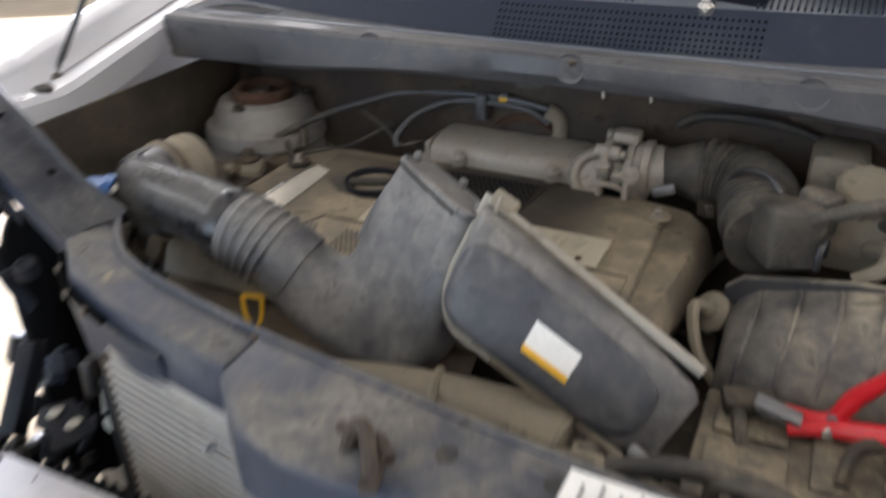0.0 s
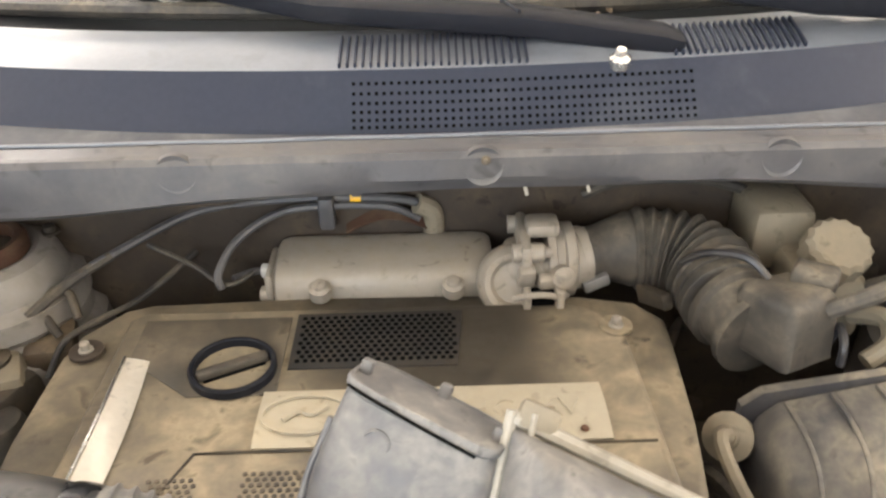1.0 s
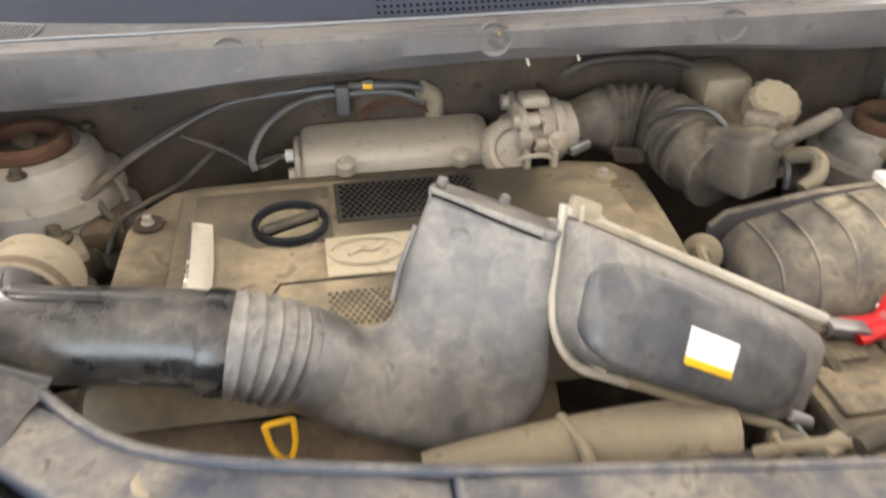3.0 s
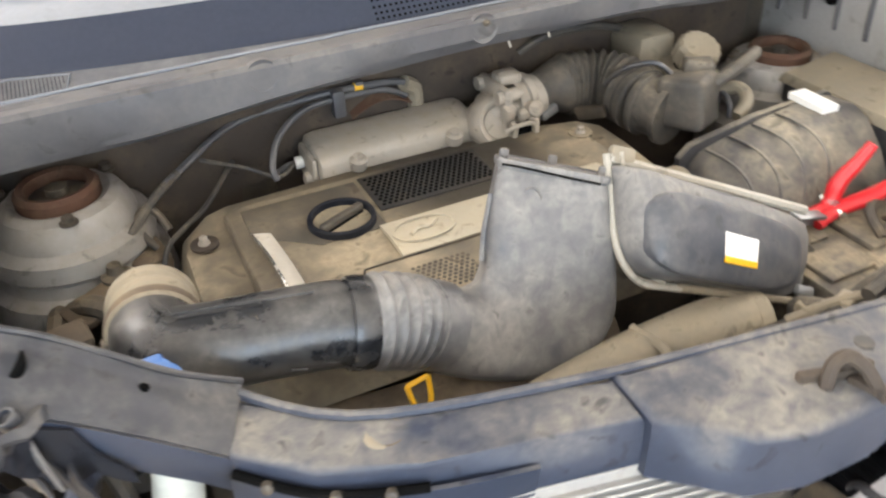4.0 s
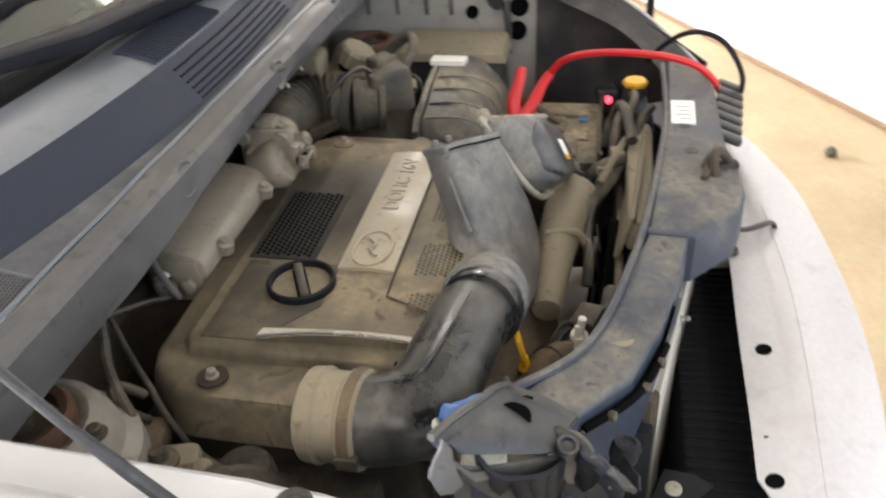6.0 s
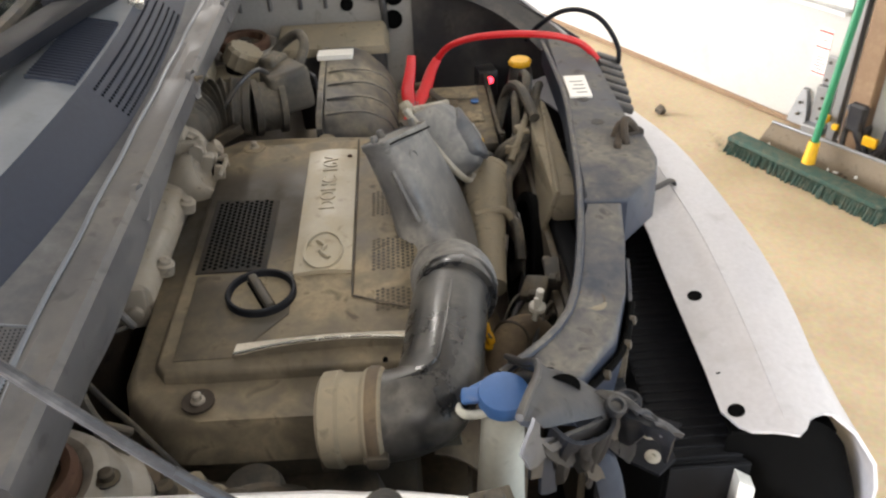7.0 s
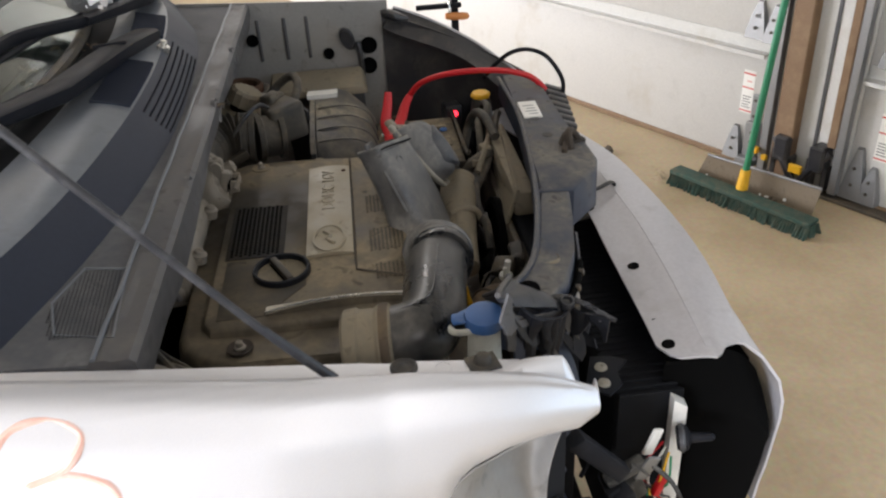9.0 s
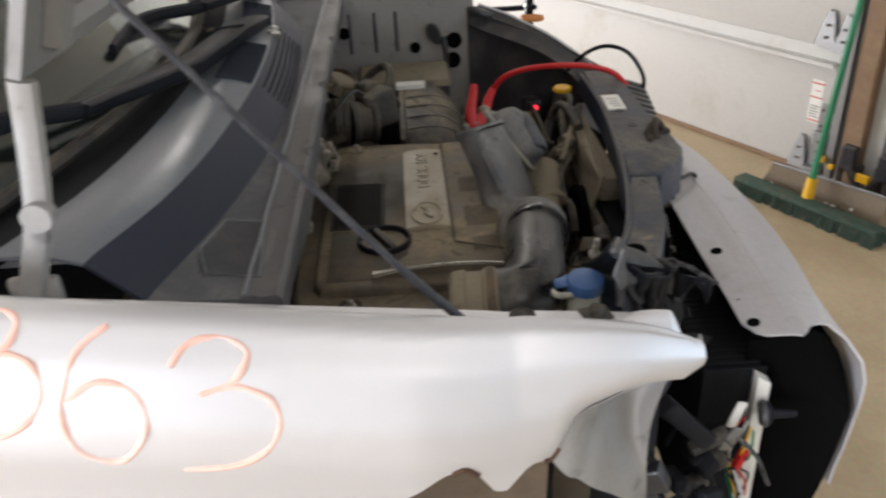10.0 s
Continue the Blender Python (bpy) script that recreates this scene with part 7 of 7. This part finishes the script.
def lid_low(a):
    """The lid's lower left corner is rounded off."""
    r = 0.15
    return 0.40 * (1 - math.sqrt(max(0.0, 1 - ((r - max(a, 0.0)) / r) ** 2))) if a < r else 0.0


part("shell", loft([lid_ring(a, lid_low(a), hi, -0.012, curve_at(DEEP, a)) for a, hi in ((0.0, 0.98), (0.006, 1.0), (0.015, 1.0), (0.03, 1.0), (0.05, 1.0), (0.07, 1.0), (0.09, 1.0), (0.12, 1.0), (0.15, 1.0), (0.25, 1.0), (0.45, 1.0), (0.70, 1.0), (0.86, 0.97))] + [lid_ring(0.94, 0.08, 0.92, -0.012, 0.002), lid_ring(0.985, 0.18, 0.82, -0.012, -0.008)]), M_DUCT, lid)
part("face_panel", loft([[face(0.470 + 0.425 * math.copysign(abs(math.cos(t)) ** 0.5, math.cos(t)) * k, 0.40 + 0.37 * math.copysign(abs(math.sin(t)) ** 0.5, math.sin(t)) * k, c) for t in [2 * math.pi * j / 48 for j in range(48)]] for k, c in ((1.0, -0.004), (0.99, 0.0025), (0.96, 0.0038), (0.90, 0.0044), (0.83, 0.0046), (0.75, 0.0046), (0.66, 0.0044), (0.56, 0.0042), (0.45, 0.0040), (0.34, 0.0040), (0.22, 0.0040), (0.10, 0.0040), (0.02, 0.0040))]), M_LIDFACE, lid, "smooth dusty black face panel")
EDGE = [lidp(a, lid_low(a) - 0.03, -0.004) for a in (0.30, 0.20, 0.15, 0.11, 0.07, 0.035, 0.012, 0.003)] + [lidp(-0.006, b, -0.004) for b in (0.42, 0.6, 0.8, 1.0, 1.05)]
part("edge_flange", tube(EDGE, 0.0058, 10, 5, True, 0.8), M_CREAM, lid, "pale cream edge flange")
part("inner_rim", tube([q + E1 * 0.014 + E2 * 0.004 + E3 * 0.006 for q in EDGE[2:]], 0.0024, 8, 5), M_CREAM, lid)
part("lower_lip", tube([lidp(a, -0.025, -0.004) for a in (0.28, 0.5, 0.7, 0.9)], 0.005, 8, 6), M_BEIGE, lid)
part("upper_lip", tube([lidp(a, 1.02, -0.004) for a in (0.0, 0.3, 0.6, 0.94)], 0.006, 8, 6), M_CREAM, lid)
lb = part("label", loft([[face(a, b, c) for a, b in ((0.415, 0.25), (0.605, 0.25), (0.605, 0.50), (0.415, 0.50))] for c in (0.0030, 0.0056)]), M_LABEL, lid, "white label with a yellow band")
part("yellow_band", loft([[face(a, b, c) for a, b in ((0.415, 0.22), (0.605, 0.22), (0.605, 0.28), (0.415, 0.28))] for c in (0.0032, 0.0062)]), M_YELLOW, lb)
part("corner_ear", obox(lidp(0.06, 1.07, -0.004), (0.030, 0.020, 0.012), E1, E2, 0.004), M_BEIGE, lid)
part("bracket", merge(obox(lidp(0.95, 0.1, 0.0), (0.024, 0.012, 0.010), E1, E2, 0.003), tube([lidp(0.93, 0.05, 0.0), lidp(1.0, -0.1, 0.004), lidp(1.03, -0.3, 0.004)], 0.0035, 8, 4)), M_STEEL, lid)

# ---- hoses and small parts in front of the engine
rh = thing("radiator_hose", (0.08, 0.85, 0.70), "dusty beige coolant hose behind the carrier bar", "hose")
part("hose", tube([(-0.06, 0.850, 0.775), (0.02, 0.848, 0.785), (0.10, 0.843, 0.790), (0.17, 0.835, 0.792), (0.215, 0.826, 0.790)], lambda t: 0.019 + 0.016 * min(1, t * 1.5), 18, 7), M_BEIGE, rh)
part("end_cap", lathe([(0.036, 0), (0.037, 0.012), (0.030, 0.016)], (0.200, 0.829, 0.790), (1, -0.2, 0), 20), M_BEIGE, rh)
part("hose_tie", tube([(0.065, 0.862, 0.812), (0.075, 0.82, 0.812), (0.080, 0.805, 0.785)], 0.006, 8, 5), M_BEIGE, rh)
part("lower_hose", tube([(0.02, 0.80, 0.76), (0.06, 0.80, 0.79), (0.10, 0.805, 0.785), (0.18, 0.80, 0.80), (0.30, 0.77, 0.815), (0.36, 0.73, 0.82)], 0.008, 8, 6), M_RUBBER, rh)
dip = thing("dipstick", (-0.175, 0.89, 0.70), "yellow plastic dipstick handle on a steel rod", "dipstick")
DIP = [Vector((-0.176, 0.862, 0.772)), Vector((-0.182, 0.876, 0.834))]
dax = (DIP[1] - DIP[0]).normalized()
dip_at = lambda a, b: DIP[0] + dax * a + Vector((1, 0.2, 0)).normalized() * b
part("handle", merge(tube([dip_at(0.020, 0), dip_at(0.030, -0.006), dip_at(0.042, -0.0105), dip_at(0.058, -0.0120), dip_at(0.0635, -0.0115), dip_at(0.064, 0), dip_at(0.0635, 0.0115), dip_at(0.058, 0.0120), dip_at(0.042, 0.0105), dip_at(0.030, 0.006), dip_at(0.020, 0)], 0.0029, 8, 3),
     lathe([(0.0050, -0.012), (0.0050, 0.004), (0.0105, 0.006), (0.0105, 0.010), (0.0052, 0.012), (0.0050, 0.026)], DIP[0], dax, 14)), M_YELLOW, dip)
part("rod", tube([DIP[0], (-0.172, 0.850, 0.72), (-0.178, 0.87, 0.60)], 0.003, 6, 1), M_STEEL, dip)
wpg = thing("sensor_plug", (-0.152, 0.806, 0.78), "white plastic sensor plug behind the bar", "plug")
part("plug", merge(tube([(-0.152, 0.810, 0.782), (-0.155, 0.805, 0.815)], 0.0036, 8, 1), lathe([(0.007, 0), (0.0105, 0.003), (0.0105, 0.009), (0.006, 0.012), (0.0048, 0.014), (0.0048, 0.034), (0.001, 0.035)], (-0.1545, 0.806, 0.810), (-0.08, -0.1, 1), 10), obox((-0.161, 0.808, 0.826), (0.005, 0.006, 0.018), (1, 0, 0), (0, 1, 0), 0.001)), M_WHITE, wpg)
lowh = thing("lower_coolant_hose", (-0.16, 0.84, 0.66), "thick dusty brown coolant hose below the dipstick", "hose")
part("hose", tube([(-0.205, 0.870, 0.715), (-0.195, 0.858, 0.752), (-0.165, 0.838, 0.775), (-0.150, 0.812, 0.772), (-0.155, 0.790, 0.745), (-0.165, 0.775, 0.70)], 0.0225, 16, 6), M_BROWN, lowh)
part("hose_clip", tube([Vector((-0.165, 0.838, 0.775)) + 0.0238 * (Vector((0.6, 0.75, 0.3)).normalized() * math.cos(a) + Vector((0, -0.37, 0.93)) * math.sin(a)) for a in [2 * math.pi * k / 14 for k in range(15)]], 0.0022, 6, 2), M_DARK, lowh)
conn = thing("wiring_connector", (-0.08, 0.80, 0.70), "dusty dark wiring connectors and taped leads behind the bar", "connector")
for k, (x, y, z, a, b, c) in enumerate(((-0.085, 0.795, 0.782, 0.040, 0.034, 0.030), (-0.060, 0.768, 0.790, 0.046, 0.022, 0.028), (-0.118, 0.812, 0.770, 0.034, 0.024, 0.022), (-0.105, 0.772, 0.760, 0.030, 0.026, 0.030))):
    part("housing", merge(obox((x, y, z), (a, b, c), (1, 0.3 * (k % 2) - 0.4, 0.2), (0.1, 1, -0.2), 0.004), obox((x - a * 0.4, y + 0.004, z + c * 0.3), (a * 0.3, b * 0.5, c * 0.4), (1, -0.3, 0), (0, 1, 0), 0.002)), (M_DARK, M_RUBBER)[k % 2], conn)
rnd = random.Random(23)
for k in range(5):
    q = Vector((-0.10 + rnd.uniform(-0.03, 0.03), 0.795 + rnd.uniform(-0.02, 0.02), 0.775))
    part("lead", tube([q, q + Vector((-0.03, 0.016, 0.012)), q + Vector((-0.06 + rnd.uniform(-0.01, 0.01), 0.03, -0.006)), q + Vector((-0.08, 0.045, -0.05))], rnd.choice((0.0018, 0.0028, 0.004)), 8, 5), (M_RUBBER, M_BLACK)[k % 2], conn)

# ---- cables, hoses and clutter at the back and the near side
loom = thing("cable_loom", (-0.25, 1.32, 0.85), "thin dusty vacuum lines and cables behind the engine", "cable")
part("cable", tube([(-0.395, 1.235, 0.870), (-0.355, 1.275, 0.890), (-0.315, 1.300, 0.905), (-0.24, 1.345, 0.925), (-0.16, 1.350, 0.935), (-0.07, 1.345, 0.940), (0.01, 1.345, 0.932), (0.03, 1.345, 0.905)], 0.0048, 8, 7), M_RAIL, loom)
part("sleeve", tube([(-0.398, 1.232, 0.868), (-0.358, 1.273, 0.888), (-0.322, 1.296, 0.902)], 0.0058, 8, 5), M_RUBBER, loom)
part("vacuum_line", tube([(-0.203, 1.275, 0.868), (-0.205, 1.282, 0.885), (-0.185, 1.310, 0.910), (-0.14, 1.335, 0.928), (-0.08, 1.340, 0.932), (-0.02, 1.342, 0.928), (0.015, 1.345, 0.91)], 0.0046, 8, 7), M_RAIL, loom)
part("vacuum_line", tube([(-0.172, 1.300, 0.872), (-0.200, 1.282, 0.868), (-0.235, 1.300, 0.882), (-0.29, 1.320, 0.900)], 0.003, 8, 6), M_RUBBER, loom)
part("holder", merge(box(-0.098, -0.080, 1.330, 1.348, 0.905, 0.945, 0.004), obox((-0.055, 1.345, 0.943), (0.012, 0.01, 0.01), (1, 0, 0), (0, 1, 0), 0.002)), M_RAIL, loom)
part("tape", tube([(-0.062, 1.345, 0.940), (-0.050, 1.345, 0.9395)], 0.0062, 8, 1), M_YELLOW, loom)
part("hose_end", merge(tube([(0.012, 1.345, 0.93), (0.03, 1.35, 0.915), (0.03, 1.35, 0.88)], 0.012, 10, 4)), M_BEIGE, loom)
part("brake_pipe", tube([(0.20, 1.345, 0.935), (0.24, 1.335, 0.955), (0.33, 1.335, 0.955), (0.40, 1.34, 0.93)], 0.006, 8, 6), M_RUBBER, loom)
part("rust_cover", sheet(lambda u, v: (-0.07 + 0.10 * u, 1.342 + 0.02 * v, 0.895 + 0.018 * math.sin(math.pi * u) + 0.01 * v), 8, 4, 0.003), M_RUST, loom)

ps = thing("steering_pump", (-0.45, 1.10, 0.70), "dusty power steering reservoir, pump and belt side parts", "pump")
part("bottle", lathe([(0.050, -0.10), (0.052, 0.0), (0.046, 0.012), (0.020, 0.016), (0.001, 0.017)], (-0.475, 1.055, 0.810), (0, 0, 1), 26), M_RUBBER, ps)
part("pump", merge(lathe([(0.055, 0), (0.055, 0.05), (0.03, 0.055)], (-0.42, 1.13, 0.72), (0.2, -0.3, 1), 24), box(-0.50, -0.40, 1.12, 1.20, 0.66, 0.78, 0.015), tube([(-0.49, 1.20, 0.80), (-0.46, 1.16, 0.835), (-0.42, 1.12, 0.825), (-0.40, 1.08, 0.79)], 0.014, 10, 6)), M_DARK, ps)
part("bracket_plate", merge(obox((-0.455, 1.165, 0.83), (0.07, 0.05, 0.012), (1, 0.4, 0.2), (0, 1, 0.1), 0.004), obox((-0.49, 1.11, 0.835), (0.05, 0.035, 0.02), (1, 0.2, 0), (0, 1, 0.3), 0.006)), M_BROWN, ps)
part("engine_mount", merge(obox((-0.435, 1.185, 0.80), (0.10, 0.07, 0.05), (1, -0.5, 0.1), (0, 1, 0), 0.012), lathe([(0.018, 0), (0.018, 0.02), (0.010, 0.024), (0.008, 0.034)], (-0.425, 1.195, 0.825), (0, 0, 1), 14)), M_DARK, ps)
part("lifting_eye", tube([(-0.372, 1.235, 0.84), (-0.386, 1.245, 0.865), (-0.378, 1.262, 0.880), (-0.362, 1.262, 0.875), (-0.352, 1.245, 0.855)], 0.005, 10, 6), M_DARK, ps, "dusty steel lifting eye")
part("loom_hose", tube([(-0.245, 1.345, 0.875), (-0.297, 1.290, 0.850), (-0.335, 1.250, 0.848), (-0.362, 1.222, 0.842), (-0.376, 1.196, 0.815)], 0.0036, 8, 6), M_RUBBER, ps)
part("side_block", obox((-0.388, 1.243, 0.822), (0.052, 0.058, 0.034), (1, 0.25, -0.1), (0, 1, 0.1), 0.008), M_BROWN, ps)
part("side_block", obox((-0.418, 1.188, 0.815), (0.046, 0.050, 0.052), (1, 0.4, 0), (0, 1, 0.1), 0.009), M_BEIGE, ps, "dusty grey-tan bracket block")
part("idler", lathe([(0.030, -0.05), (0.032, 0.0), (0.029, 0.008), (0.012, 0.011), (0.001, 0.011)], (-0.404, 1.124, 0.812), (-0.1, 0.1, 1), 24), M_HOSE, ps)
part("knob", lathe([(0.010, 0), (0.011, 0.008), (0.007, 0.013), (0.001, 0.014)], (-0.428, 1.150, 0.838), (-0.2, 0, 1), 14), M_BEIGE, ps)
part("hose_tag", tube([(-0.435, 1.205, 0.800), (-0.432, 1.192, 0.800)], 0.009, 8, 1), M_YELLOW, ps)
rnd = random.Random(9)
clut = thing("side_fittings", (-0.40, 1.15, 0.65), "small dusty hoses, plugs and brackets beside the engine", "fittings")
for i in range(14):
    x, y = rnd.uniform(-0.53, -0.37), rnd.uniform(0.99, 1.33)
    z = rnd.uniform(0.70, 0.80)
    part("plug", obox((x, y, z), (rnd.uniform(0.02, 0.05), rnd.uniform(0.02, 0.05), rnd.uniform(0.03, 0.06)), (rnd.uniform(-1, 1), rnd.uniform(-1, 1), 0.2), (0, 0, 1), 0.006), (M_DARK, M_RUBBER, M_BROWN)[i % 3], clut)
for i in range(9):
    x, y = rnd.uniform(-0.53, -0.38), rnd.uniform(1.0, 1.3)
    q = Vector((x, y, rnd.uniform(0.74, 0.82)))
    d = Vector((rnd.uniform(-0.06, 0.08), rnd.uniform(-0.1, 0.1), rnd.uniform(-0.05, 0.03)))
    part("small_hose", tube([q, q + d * 0.5 + Vector((0, 0, 0.025)), q + d, q + d * 1.4 - Vector((0, 0, 0.05))], rnd.uniform(0.005, 0.011), 8, 5), (M_RUBBER, M_DARK, M_HOSE)[i % 3], clut)
far = thing("gearbox_side", (0.33, 1.0, 0.60), "dark oily gearbox parts and hoses below the filter box", "gearbox")
part("casing", merge(box(0.26, 0.42, 0.93, 1.22, 0.40, 0.72, 0.03)), M_DARK, far)
for i in range(10):
    x, y = rnd.uniform(0.26, 0.40), rnd.uniform(0.90, 1.20)
    q = Vector((x, y, rnd.uniform(0.72, 0.80)))
    d = Vector((rnd.uniform(-0.05, 0.06), rnd.uniform(-0.12, 0.12), rnd.uniform(-0.05, 0.03)))
    part("small_hose", tube([q, q + d * 0.5 + Vector((0, 0, 0.025)), q + d, q + d * 1.4 - Vector((0, 0, 0.05))], rnd.uniform(0.005, 0.012), 8, 5), (M_RUBBER, M_DARK, M_HOSE)[i % 3], far)
fr = thing("front_hoses", (0.36, 0.75, 0.70), "dusty cables and hoses beside the radiator carrier", "hose")
for pts, r, m in (([(0.27, 0.745, 0.86), (0.34, 0.755, 0.875), (0.40, 0.765, 0.86), (0.43, 0.775, 0.82), (0.40, 0.79, 0.78)], 0.009, M_RUBBER), ([(0.25, 0.775, 0.80), (0.31, 0.77, 0.85), (0.37, 0.76, 0.86), (0.42, 0.72, 0.83)], 0.007, M_HOSE),
                  ([(0.44, 0.71, 0.84), (0.36, 0.73, 0.852), (0.28, 0.75, 0.83), (0.20, 0.79, 0.80), (0.12, 0.84, 0.785)], 0.008, M_RUBBER), ([(0.30, 0.72, 0.80), (0.26, 0.76, 0.83), (0.24, 0.80, 0.82), (0.27, 0.81, 0.77)], 0.010, M_HOSE)):
    part("hose", tube(pts, r, 10, 7), m, fr)
part("connector", obox((0.268, 0.766, 0.838), (0.026, 0.020, 0.016), (1, 0.3, 0.1), (0, 1, 0), 0.004), M_BEIGE, fr)
part("connector", obox((0.240, 0.786, 0.824), (0.020, 0.026, 0.016), (1, 0.1, 0.1), (0, 1, 0.2), 0.004), M_BEIGE, fr)
part("hose", tube([(0.215, 0.790, 0.815), (0.250, 0.772, 0.838), (0.290, 0.757, 0.846), (0.330, 0.747, 0.838), (0.37, 0.742, 0.80)], 0.006, 8, 6), M_BEIGE, fr)
part("hose", tube([(0.36, 0.76, 0.80), (0.352, 0.752, 0.862), (0.385, 0.742, 0.880), (0.425, 0.745, 0.868), (0.432, 0.75, 0.82)], 0.007, 8, 6), M_HOSE, fr)
part("bay_floor", box(-0.54, 0.69, 0.72, 1.36, 0.30, 0.36, 0.01), M_DARK, car, "dark undertray below the engine")
part("radiator_core", box(-0.28, 0.50, 0.722, 0.748, 0.36, 0.795, 0.004), M_FOAM, car, "dark radiator core behind the condenser")
part("crossmember", box(-0.50, 0.62, 0.69, 0.745, 0.30, 0.40, 0.01), M_BLACK, car)
